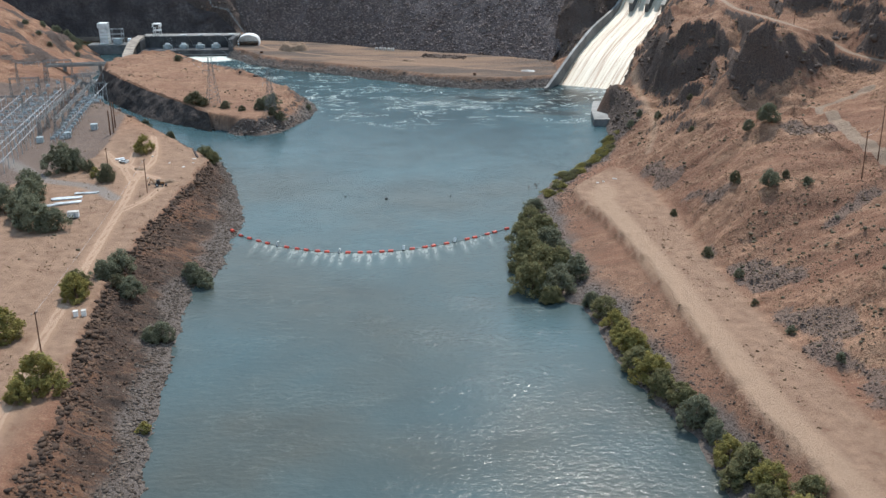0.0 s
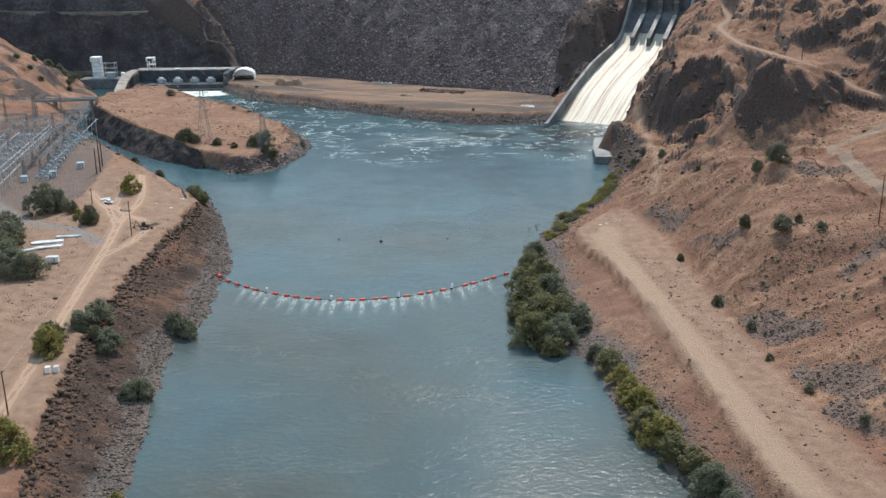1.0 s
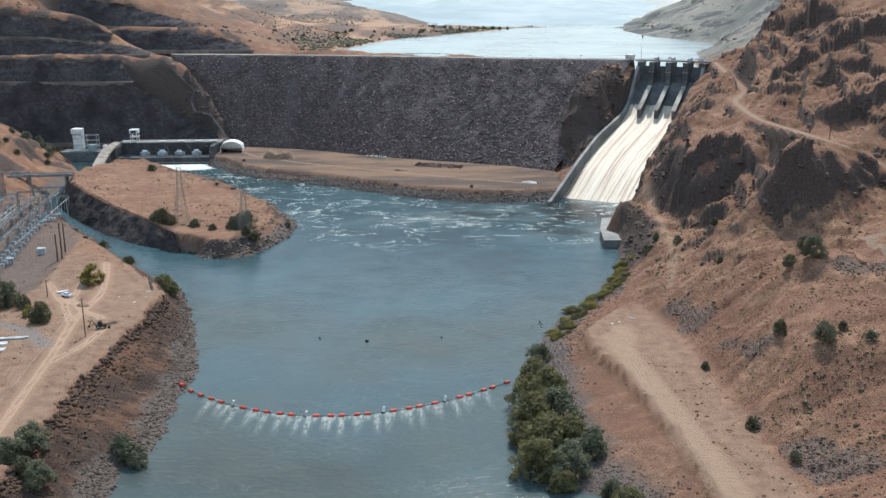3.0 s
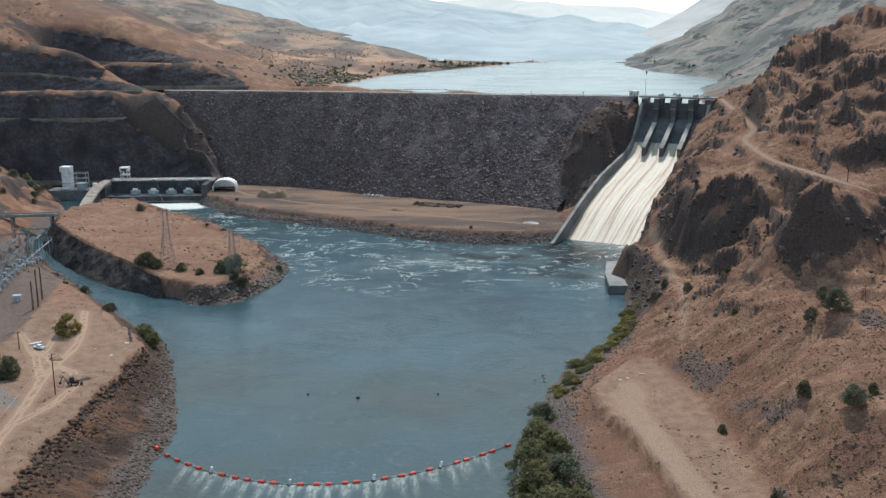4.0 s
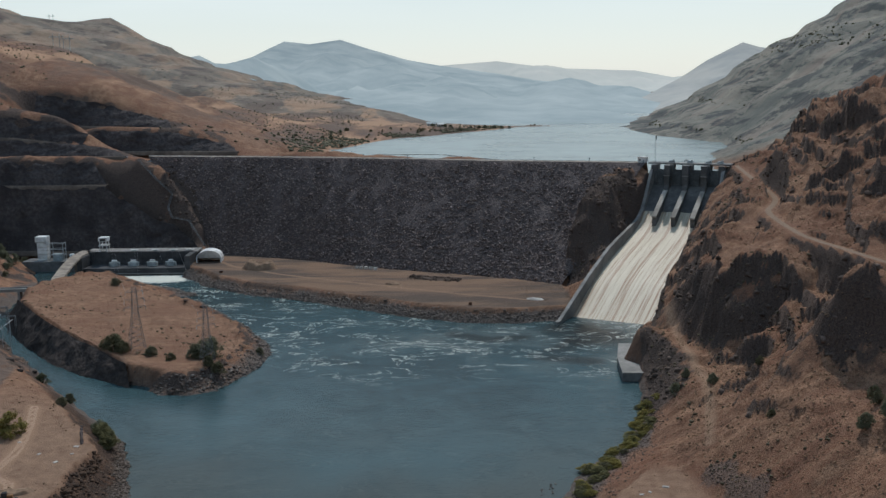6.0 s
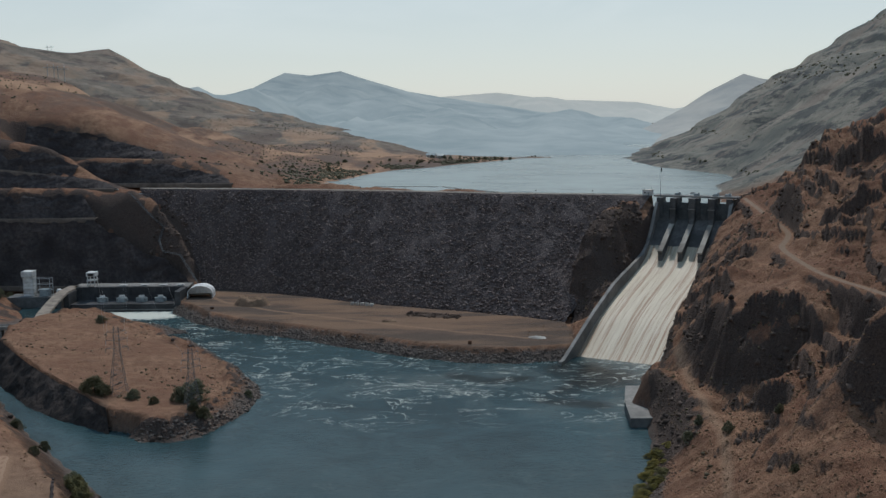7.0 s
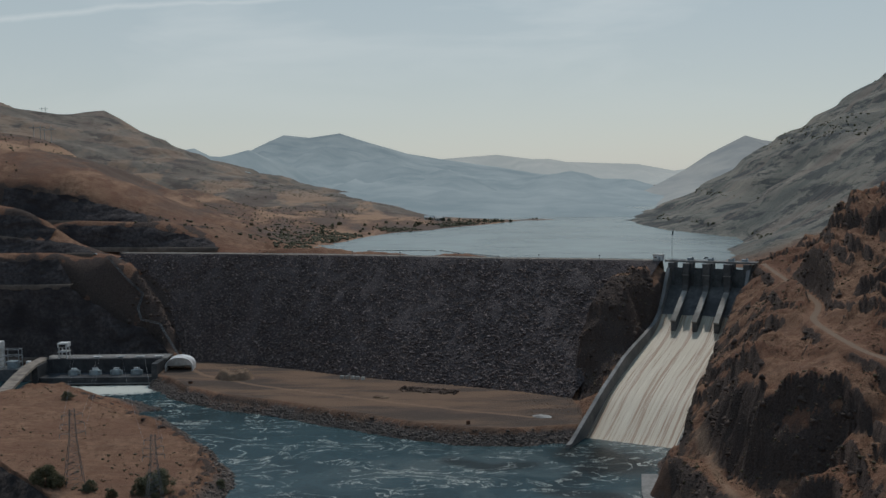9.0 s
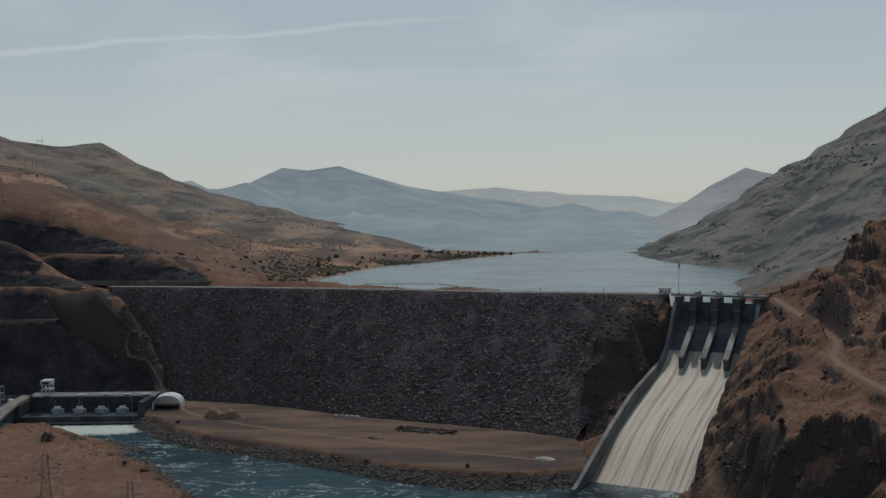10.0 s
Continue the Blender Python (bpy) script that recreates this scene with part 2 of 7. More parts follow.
GRAVEL_DRIVE = [(-147, 437), (-162, 453), (-175, 460), (-188, 466), (-207, 489), (-225, 510)]



def rounded(line):
    """The same line with its corners cut twice."""
    for _ in range(2):
        line = [line[0]] + [tuple(p + (q - p) * k for p, q in zip(a, b)) for a, b in zip(line, line[1:]) for k in (0.25, 0.75)] + [line[-1]]
    return line


UPPER_GRADE = rounded(UPPER_GRADE)
UPPER_ROAD = [p[:2] for p in UPPER_GRADE]
HAUL_ROAD, PAVED_ROAD, TRAIL, GRAVEL_DRIVE, WEST_ROAD = (rounded(line) for line in (HAUL_ROAD, PAVED_ROAD, TRAIL, GRAVEL_DRIVE, WEST_ROAD))
HILL_EAST = [  # slopes east of the river, from the haul road up to the crags
    (135, 345, 22), (126, 379, 33), (117, 396, 28), (150, 401, 38), (150, 440, 42), (141, 436, 42), (128, 467, 35), (98, 485, 14), (112, 520, 17),
    (125, 552, 23), (135, 548, 30), (124, 668, 22), (153, 568, 55),
    (152, 525, 52), (163, 576, 64), (147, 600, 63), (147, 632, 59), (160, 371, 36), (140, 300, 24), (150, 240, 24)]
CRAGS_EAST = [  # the high rocks beside the upper road and behind it
    (166, 714, 68), (211, 640, 94), (198, 644, 84), (188, 610, 77), (204, 590, 82), (224, 600, 97), (239, 767, 124), (237, 775, 122), (216, 770, 101), (214, 689, 97), (240, 700, 126),
    (280, 700, 142), (290, 600, 135), (260, 520, 90), (230, 430, 66), (250, 330, 70), (200, 300, 46), (200, 230, 44), (340, 400, 120), (350, 250, 100),
    (360, 800, 160), (400, 600, 190), (260, 830, 112), (238, 845, 84), (225, 830, 83), (212, 800, 82)]
LOW_CRAG = [(106, 645, 19), (112, 625, 21), (115, 600, 22), (114, 575, 20), (108, 548, 15)]
KNOB_FOOT = [(124, 652, 24), (125, 620, 24), (126, 592, 25), (131, 572, 28), (140, 567, 31)]
KNOB_BROW = [(131, 650, 50), (132, 620, 51), (132, 598, 50), (136, 582, 47), (143, 577, 49)]
BIG_FOOT = [(150, 488, 46), (163, 482, 47), (177, 491, 52), (189, 505, 56), (200, 522, 58)]
BIG_BROW = [(153, 498, 72), (156, 495, 76.5), (170, 501, 74), (187, 513, 67.5), (205, 529, 61)]
OUTCROP = [(150, 893, 77), (138, 874, 71), (124, 852, 63), (113, 842, 55), (105, 842, 45), (96, 848, 32)]
OUTCROP_FOOT = [(90, 830, 12), (93, 818, 8), (99, 806, 9), (108, 806, 20), (118, 818, 30)]
OUTCROP_PLAN = [(90, 806), (91, 834), (98, 852), (112, 864), (134, 884), (152, 902), (170, 890), (120, 796)]
EAST_OF_CHUTE = [(126, 710, 12), (144, 742, 29), (167, 787, 47), (187, 823, 62), (207, 858, 75), (217, 876, 81), (228, 892, 81)]
UNDER_CHUTE = [(100, 722, -14), (114, 750, -8), (134, 790, 6), (155, 830, 22), (172, 862, 28), (190, 895, 50)]
WEST_OF_CHUTE = [(80, 748, 3), (96, 778, 11), (112, 806, 24), (127, 834, 33), (140, 862, 44)]
SHORE_WEST = [(-180, 1040), (-120, 1075), (-104, 1143), (-116, 1206), (-94, 1288), (-71, 1377), (-43, 1447), (-4, 1486), (24, 1544), (62, 1592), (109, 1674), (158, 1730), (222, 1714)]
SHORE_EAST = [(222, 1714), (278, 1665), (274, 1557), (278, 1451), (301, 1356), (320, 1294), (298, 1182), (267, 1132), (250, 1060), (232, 1000), (226, 930)]
RIDGE_WEST = [(-1150, 2400, 326), (-989, 2400, 316), (-918, 2400, 296), (-836, 2400, 258), (-722, 2400, 292), (-664, 2380, 260), (-575, 2330, 208), (-469, 2250, 170), (-386, 2150, 138), (-255, 2020, 112), (-110, 1900, 95), (-46, 1850, 78), (20, 1780, 72)]
BROW_WEST = [(-700, 1400, 215), (-548, 1450, 189), (-468, 1450, 185), (-422, 1440, 171), (-376, 1420, 154), (-310, 1390, 133), (-243, 1340, 110), (-190, 1280, 88)]
RIDGE_EAST = [(1300, 1900, 560), (1000, 1900, 440), (796, 1900, 326), (731, 1900, 286), (669, 1900, 250), (624, 1900, 223), (587, 1900, 201), (532, 1890, 182), (487, 1870, 152), (441, 1840, 125), (395, 1800, 98), (340, 1720, 76)]
CUTS_WEST = [  # terraces blasted out of the west abutment: brow and foot of each face
    [(-372, 1118, 133), (-316, 1118, 126), (-249, 1118, 107)], [(-372, 1104, 107), (-340, 1106, 104), (-243, 1106, 101)],
    [(-312, 1086, 102), (-231, 1086, 97), (-176, 1086, 83)], [(-306, 1078, 82), (-176, 1077, 80.5)],
    [(-460, 1044, 122), (-360, 1044, 114), (-325, 1044, 111), (-300, 1046, 99)], [(-460, 1036, 99), (-362, 1036, 97), (-304, 1038, 90)],
    [(-460, 1030, 96), (-362, 1030, 95), (-300, 1032, 92), (-276, 1036, 86)], [(-460, 1022, 82), (-362, 1022, 81), (-262, 1024, 81)]]
CLIFF_BROW = [(-420, 1000, 82), (-338, 996, 80), (-285, 1000, 79), (-264, 994, 55), (-238, 983, 40), (-208, 968, 30), (-188, 952, 14)]
CLIFF_FOOT = [(-400, 968, 14), (-343, 972, 9), (-300, 976, 8), (-240, 972, 8), (-205, 962, 8)]
NOSE_WEST = [(-246, 1006, 79), (-229, 993, 64), (-216, 986, 53), (-213, 977, 42), (-205, 969, 35), (-192, 960, 26), (-180, 949, 14)]
PLATEAU_WEST = [(-160, 410, 12), (-182, 475, 12.5), (-160, 499, 12), (-155, 300, 12), (-200, 220, 13), (-250, 400, 13), (-220, 560, 11), (-260, 640, 11), (-300, 720, 11), (-330, 560, 12), (-400, 400, 18), (-420, 600, 26), (-420, 250, 22), (-300, 300, 13), (-160, 200, 12), (-130, 460, 12), (-140, 360, 12), (-145, 250, 12)]
HILL_WEST = [(-320, 800, 14), (-345, 840, 26), (-330, 880, 22), (-380, 830, 40), (-420, 760, 45), (-430, 880, 70), (-390, 930, 50), (-355, 930, 24), (-330, 930, 12), (-312, 860, 8)]
RIVER_BED = [(0, 150), (-10, 300), (-30, 450), (-20, 560), (0, 660), (40, 700), (-50, 740), (-110, 790), (-160, 820)]
CHANNEL_BED = [(-125, 575), (-160, 612), (-200, 660), (-235, 705), (-260, 770), (-272, 830)]

WEST_LIP = [(x + 3.5, y, 9.2) for x, y in TOP_WEST[:9]]
EAST_LIP = [(x - 2.2, y, 7.2) for x, y in TOP_EAST]
controls = []
for line, step in (
        (flat(WATER_WEST, 0), 14), (flat(TOP_WEST, 12), 14), (flat(WATER_EAST, 0), 14), (flat(TOP_EAST, 9.5), 14), (WEST_LIP, 14), (EAST_LIP, 14), (flat(FOOT_EAST, 10), 14),
        (flat(ISLE_WATER, 0), 12), (ISLE_TOP, 12), (flat(PAD_FRONT, PAD_Z), 12), (flat(PAD_WATER, 0), 12), (flat(DAM_TOE, PAD_Z), 18), (flat(DAM_CREST, CREST_Z - 4), 18),
        (OUTCROP, 6), (LOW_CRAG, 8), (KNOB_FOOT, 8), (KNOB_BROW, 8), (BIG_FOOT, 8), (BIG_BROW, 8), (OUTCROP_FOOT, 6), (EAST_OF_CHUTE, 12), (UNDER_CHUTE, 12), (WEST_OF_CHUTE, 12), (flat(SHORE_WEST, LAKE_Z), 40), (flat(SHORE_EAST, LAKE_Z), 40),
        (RIDGE_WEST, 60), (BROW_WEST, 50), (RIDGE_EAST, 60), (CLIFF_BROW, 14), (CLIFF_FOOT, 14), (NOSE_WEST, 10), *((c, 10) for c in CUTS_WEST), (flat(RIVER_BED, -7), 25), (flat(CHANNEL_BED, -4), 20)):
    controls += sampled(line, step)
controls += HILL_EAST + CRAGS_EAST + PLATEAU_WEST + HILL_WEST
controls += [(-40, 860, PAD_Z + 0.5), (20, 810, PAD_Z), (60, 790, PAD_Z), (-110, 880, PAD_Z + 0.5), (-160, 915, PAD_Z + 0.5), (-60, 840, PAD_Z + 0.3), (-170, 720, 13.5), (-200, 770, 15), (-140, 680, 11.5), (-215, 725, 16.5), (-190, 690, 15.5), (-160, 665, 13), (-128, 655, 11)]
controls += [(0, 1060, 45), (-40, 1150, 55), (100, 1100, 45), (180, 1000, 50), (100, 1350, 50), (200, 1500, 55), (130, 1600, 60), (160, 1250, 45)]
controls += [(300, 1000, 94), (272, 1000, 85), (247, 1000, 76), (330, 1100, 95), (420, 1250, 150), (420, 1000, 150), (600, 1000, 260), (600, 1300, 260), (450, 1500, 150), (900, 1300, 420), (900, 700, 420), (700, 500, 330), (600, 200, 260), (1300, 1000, 600), (1300, 300, 520)]
controls += [(-600, 1100, 230), (-560, 900, 170), (-600, 600, 120), (-600, 200, 90), (-900, 1000, 380), (-900, 500, 300), (-1300, 1500, 480), (-1300, 700, 480), (-900, 1800, 235), (-700, 1760, 165), (-500, 1800, 125), (-380, 1640, 108), (-250, 1600, 96), (-1300, 200, 480)]
controls += [(-1200, 4800, 60), (0, 4800, 60), (1300, 4800, 60), (150, 1800, 68), (220, 1790, 66), (290, 1800, 66), (150, 2300, 60), (300, 2000, 66), (300, 2400, 60), (500, 2500, 56), (370, 2000, 60), (420, 2200, 58), (540, 2150, 66), (700, 2250, 90), (0, 2100, 64), (100, 1950, 66), (-110, 2200, 92), (-250, 2450, 104), (-200, 2900, 80), (100, 2900, 50), (400, 2900, 50), (700, 2700, 60), (-500, 2700, 120), (1300, 2600, 420), (-800, 3200, 120), (200, 3200, 50), (-2600, 400, 700), (-2600, 2400, 500), (2600, 400, 800), (2600, 2400, 600), (-2600, 4800, 100), (2600, 4800, 100)]
controls += [(-400, 0, 30), (-200, 40, 14), (-90, 0, 10), (0, 0, -7), (90, 0, 10), (220, 40, 50), (400, 0, 130), (0, -400, -7), (-110, -400, 15), (110, -400, 15), (-600, -400, 200), (600, -400, 250)]
points = {}
for x, y, z in controls:
    points[(round(x / 3), round(y / 3))] = (x, y, z)
centres = np.array(list(points.values()))
span = np.hypot(centres[:, None, 0] - centres[None, :, 0], centres[:, None, 1] - centres[None, :, 1])
system = np.sqrt(span ** 2 + 3.0) + np.eye(len(centres)) * -0.15
mean_z = centres[:, 2].mean()
weights = np.linalg.solve(system, centres[:, 2] - mean_z)


def base_height(x, y):
    shape = np.shape(x)
    x, y = np.ravel(x), np.ravel(y)
    out = np.empty(len(x))
    for i in range(0, len(x), 8000):
        d = np.sqrt((x[i:i + 8000, None] - centres[None, :, 0]) ** 2 + (y[i:i + 8000, None] - centres[None, :, 1]) ** 2 + 3.0)
        out[i:i + 8000] = d @ weights
    return (out + mean_z).reshape(shape)


ISLE_POLY = [p[:2] for p in ISLE_TOP]
PAD_POLY = PAD_FRONT + DAM_TOE


def lip_west(x, y):
    """Distance towards the river from the broken edge of the western terrace."""
    return x - np.interp(y, [p[1] for p in TOP_WEST], [p[0] for p in TOP_WEST]) + 2.4 * fbm(x, y, 14, 4, 0.6, 75)


LEDGES = [  # rock bands on the east slopes: brow from west to east, and the height of the face
    (197, 668, 213, 654, 6), (202, 622, 228, 606, 5), (185, 652, 197, 626, 5), (196, 566, 222, 566, 9), (208, 548, 226, 540, 5), (137, 592, 148, 576, 4), (147, 573, 156, 556, 5),
    (149, 580, 163, 560, 4), (168, 572, 174, 548, 3), (140, 690, 138, 620, 6), (131, 560, 138, 538, 5), (115, 498, 121, 480, 3), (150, 556, 156, 530, 4), (212, 508, 240, 500, 13),
    (150, 455, 168, 447, 3), (143, 500, 148, 482, 4), (214, 762, 226, 740, 7), (219, 720, 236, 690, 9), (240, 740, 262, 700, 9), (204, 765, 206, 700, 5), (226, 780, 250, 770, 6),
    (118, 536, 128, 512, 3), (124, 478, 134, 462, 2.5), (214, 668, 232, 640, 7), (232, 640, 262, 610, 8), (162, 700, 168, 680, 4), (150, 640, 158, 610, 4)]


def ledge_rise(x, y):
    """Rise of the rock bands: a steep face under each brow that eases back into the slope behind it."""
    total = np.zeros(np.shape(x))
    sway = 2.2 * fbm(x, y, 13, 4, 0.6, 131)
    uneven = 1 + 0.45 * fbm(x, y, 8, 4, 0.6, 133)
    for ax, ay, bx, by, h in LEDGES:
        n = math.hypot(bx - ax, by - ay)
        ux, uy = (bx - ax) / n, (by - ay) / n
        u = ((x - ax) * ux + (y - ay) * uy + 2 * sway) / n
        v = (y - ay) * ux - (x - ax) * uy + sway
        total = np.maximum(total, h * uneven * smooth(-0.2, 0.2, u) * smooth(1.2, 0.8, u) * smooth(0, 0.2 * h + 0.6, v) * smooth(4.5 * h, 0.8 * h, v))
    return total


def graded(line, x, y):
    """Distance in plan to a line of (x, y, z), and its height at the nearest place."""
    best, level = np.full(np.shape(x), 1e9), np.zeros(np.shape(x))
    for a, b in zip(line, line[1:]):
        dx, dy = b[0] - a[0], b[1] - a[1]
        t = np.clip(((x - a[0]) * dx + (y - a[1]) * dy) / (dx * dx + dy * dy + 1e-9), 0, 1)
        d = np.hypot(x - a[0] - t * dx, y - a[1] - t * dy)
        level = np.where(d < best, a[2] + (b[2] - a[2]) * t, level)
        best = np.minimum(best, d)
    return best, level


def line_x(line, y):
    return np.interp(y, [p[1] for p in line], [p[0] for p in line])


ISLE_PLANE = np.linalg.lstsq(np.array([(x, y, 1.0) for x, y, _ in ISLE_TOP]), np.array([p[2] for p in ISLE_TOP]), rcond=None)[0]


TALUS = [(106, 330, 121, 326, 9), (109, 300, 124, 290, 10), (110, 274, 120, 260, 8), (98, 388, 98, 362, 4), (107, 422, 113, 398, 5), (100, 470, 105, 446, 5), (138, 350, 160, 360, 5), (150, 428, 162, 420, 5), (104, 345, 112, 343, 5), (118, 250, 130, 236, 9)]


def talus_cover(x, y):
    """How much of the ground loose grey talus covers, 0 to 1."""
    fray = 4.5 * fbm(x * 0.5, y, 12, 5, 0.6, 44)
    cover = np.zeros(np.shape(x))
    for ax, ay, bx, by, r in TALUS:
        cover = np.maximum(cover, smooth(0.75 * r + 2.0, 0.75 * r - 2.0, distance_to([(ax, ay), (bx, by)], x, y) + fray))
    return cover


def lip_east(x, y):
    """Distance inland from the broken edge of the haul road's bench."""
    return x - line_x(TOP_EAST, y) + 1.5 * fbm(x, y, 12, 4, 0.6, 76)


def benches(x, y, z):
    """Cuts the river terraces, the island's top, the gravel pad and the upper road into the land."""
    fine = fbm(x, y, 6, 3, 0.6, 21)
    broad = fbm(x, y, 24, 4, 0.5, 22)
    lip = lip_west(x, y)
    s = np.clip(lip / (line_x(WATER_WEST, y) - line_x(TOP_WEST, y)), 0, 1.5)
    gully = fbm((0.78 * x - 0.62 * y) * 0.16, 0.62 * x + 0.78 * y, 7, 5, 0.62, 74)
    ledges = smooth(0.2, 0.5, fbm(x, y, 16, 4, 0.6, 78))
    bank = np.where(s < 1, np.interp(s, [0, 0.66, 0.74, 1], [12, 2.6, 1.9, 0]) - 0.9 * smooth(0, 0.8, lip) * smooth(0.7, 0.3, s) + s * np.maximum(0.75 - s, 0) * (15.0 * gully + 4.0 * ledges - 1.0), -10 * (s - 1))
    shape_w = np.where(lip < 0, 12 + 0.12 * fine + 0.2 * broad, bank)
    k = smooth(575, 540, y) * smooth(-160, -140, x) * (x < -55) * (y > 120)
    z = z * (1 - k) + shape_w * k
    inland = lip_east(x, y)
    s = np.clip(-inland / (line_x(TOP_EAST, y) - line_x(WATER_EAST, y)), 0, 1.5)
    bank = np.where(s < 1, (9.6 - 2.6 * smooth(0, 1.0, -inland)) * np.abs(1 - s) ** 1.3 + s * (1 - s) * 2.2 * fbm(x, y * 0.6, 9, 4, 0.6, 83), -10 * (s - 1))
    shape_e = np.where(inland > 0, 9.6 + 0.08 * fine + 0.12 * broad, bank)
    k = smooth(490, 470, y) * (x > 15) * smooth(5, -2, x - line_x(FOOT_EAST, y)) * (y > 120)
    z = z * (1 - k) + shape_e * k
    on_isle = inside(ISLE_POLY, x, y)
    top = ISLE_PLANE[0] * x + ISLE_PLANE[1] * y + ISLE_PLANE[2] + 0.9 * fbm(x, y, 40, 3, 0.5, 23) + 0.25 * fine
    k = np.where(on_isle, smooth(0, 2.5, distance_to(ISLE_POLY + ISLE_POLY[:1], x, y)), 0.0)
    z = z * (1 - k) + top * k
    near = distance_to(PAD_FRONT, x, y)
    out = np.where(inside(PAD_POLY, x, y), -near, near) + 1.3 * fbm(x, y, 18, 4, 0.6, 24)
    shape_p = np.where(out < 0, PAD_Z + 0.1 * fine + 0.25 * broad, np.maximum(PAD_Z - 1.7 * smooth(0, 1.0, out) - 0.56 * out + 0.35 * fine, -6))
    k = np.where(inside(PAD_POLY, x, y), 1.0, smooth(24, 15, near) * (x < 90) * (x > -186) * (y < 908))
    z = z * (1 - k) + shape_p * k
    d, level = graded(UPPER_GRADE, x, y)
    k = smooth(6.5, 2.8, d) * (y < 868)
    return z * (1 - k) + (level + 0.1 * fine) * k


def height(x, y):
    """The land's height: the drawn lines, then crags, gullies and unevenness."""
    x, y = np.asarray(x, float), np.asarray(y, float)
    wild = np.maximum.reduce([smooth(100, 125, x) * smooth(430, 540, y) * smooth(1010, 930, y), smooth(80, 95, x) * smooth(780, 810, y) * smooth(905, 890, y),
                              0.55 * smooth(10, 30, distance_to(PAD_FRONT, x, y)) * smooth(-70, -90, x) * smooth(590, 610, y) * smooth(850, 800, y),
                              0.55 * smooth(-80, -90, x) * smooth(-134, -124, x) * smooth(560, 540, y), 0.45 * smooth(58, 66, x) * smooth(93, 86, x) * smooth(500, 480, y), 0.8 * smooth(-290, -310, x) * smooth(760, 790, y)])
    wx_, wy_ = 3.6 * fbm(x, y, 17, 4, 0.6, 91), 3.6 * fbm(x, y, 17, 4, 0.6, 95)
    z = base_height(x + wild * wx_, y + wild * wy_)
    pad = np.where(inside(PAD_POLY, x, y), 0.0, np.minimum(1, distance_to(PAD_FRONT, x, y) / 12))
    terrace_west = smooth(-118, -130, x) * smooth(690, 600, y) * smooth(-420, -330, x)
    haul_road = smooth(60, 78, x) * smooth(112, 100, x) * smooth(490, 465, y)
    flatness = np.clip(np.maximum.reduce([terrace_west, haul_road, 1 - pad, 0.8 * inside(ISLE_POLY, x, y)]), 0, 1)
    crag = smooth(96, 125, x) * smooth(470, 560, y) * smooth(1010, 930, y)
    crag = np.maximum(crag, 0.8 * smooth(80, 95, x) * smooth(780, 810, y) * smooth(905, 880, y))
    crag = np.maximum(crag, 0.6 * smooth(-178, -188, x) * smooth(-262, -250, x) * smooth(930, 945, y) * smooth(1030, 1010, y))
    crag = np.maximum(crag, 0.45 * smooth(120, 150, x) * smooth(300, 400, y))
    crag = np.maximum(crag, 0.8 * smooth(-300, -320, x) * smooth(770, 800, y) * smooth(1000, 970, y))
    low_crag = smooth(1.0, 6.0, x - np.interp(y, [p[1] for p in WATER_EAST], [p[0] for p in WATER_EAST])) * smooth(545, 570, y) * smooth(735, 715, y) * (x > 60)
    crag = np.maximum(crag, 0.6 * low_crag)
    crag = crag * smooth(2.5, 9, np.minimum(distance_to(UPPER_ROAD, x, y), distance_to(PAVED_ROAD, x, y)))
    far = smooth(1100, 1500, y)
    slope_noise = fbm(x, y, 46, 7, 0.56, 3)
    warp = 16 * fbm(x, y, 70, 4, 0.5, 11)
    step = (z + warp) / 14.0
    part_up = step - np.floor(step)
    stepped = (np.floor(step) + 0.4 * part_up + 0.6 * smooth(0.45, 0.56, part_up)) * 14.0 - warp
    above = smooth(1.0, 12.0, z)
    broken = np.abs(fbm(x, y, 15, 5, 0.62, 5))
    knobs = smooth(0.15, 0.3, fbm(x, y, 26, 4, 0.6, 17)) * (3.0 + 2.0 * fbm(x, y, 9, 3, 0.6, 18))
    ledge = np.maximum(smooth(0.38, 0.47, part_up) * smooth(0.72, 0.6, part_up), smooth(0.25, 0.45, fbm(x, y, 34, 4, 0.55, 19)))
    jx, jy = x + 2.2 * fbm(x, y, 9, 3, 0.6, 71), y + 2.2 * fbm(x, y, 9, 3, 0.6, 72)
    big, gap = blocks(jx, jy, 8.5, 3)
    small, gap2 = blocks(jx, jy, 3.6, 7)
    chunks = 2.5 * big + 1.2 * small - 0.9 * smooth(0.12, 0.0, gap) - 0.5 * smooth(0.15, 0.0, gap2)
    outcrop = smooth(-0.05, 0.35, fbm(x, y, 60, 3, 0.5, 27))
    rise = ledge_rise(x, y)
    outcrop = np.maximum(outcrop, smooth(0.5, 3.0, rise))
    z = z + crag * above * ((0.25 + 0.45 * outcrop) * (stepped - z) + 1.6 * slope_noise + outcrop * (1.7 * broken - 0.8 + 0.6 * knobs + (0.1 + 0.7 * ledge) * chunks)) + rise
    isle = smooth(-90, -100, x) * smooth(598, 606, y) * smooth(850, 830, y) * smooth(0.5, 2.0, z) * ~inside(ISLE_POLY, x, y) * smooth(-70, -90, x)
    z = z + isle * (1.6 * big + 1.3 * small)
    sheer = ~inside(ISLE_POLY, x, y) & (distance_to(ISLE_TOP[:6], x, y) < 19) & (x + y < 497 + 0.0 * x) & (y > 600)
    z = np.where(sheer, np.minimum(z, -1.5), z)
    rills = fbm(x * 0.22, y, 11, 5, 0.62, 8)
    flatness = np.maximum(flatness, 0.85 * smooth(-140, -170, x) * smooth(995, 1010, y) * smooth(1150, 1125, y))
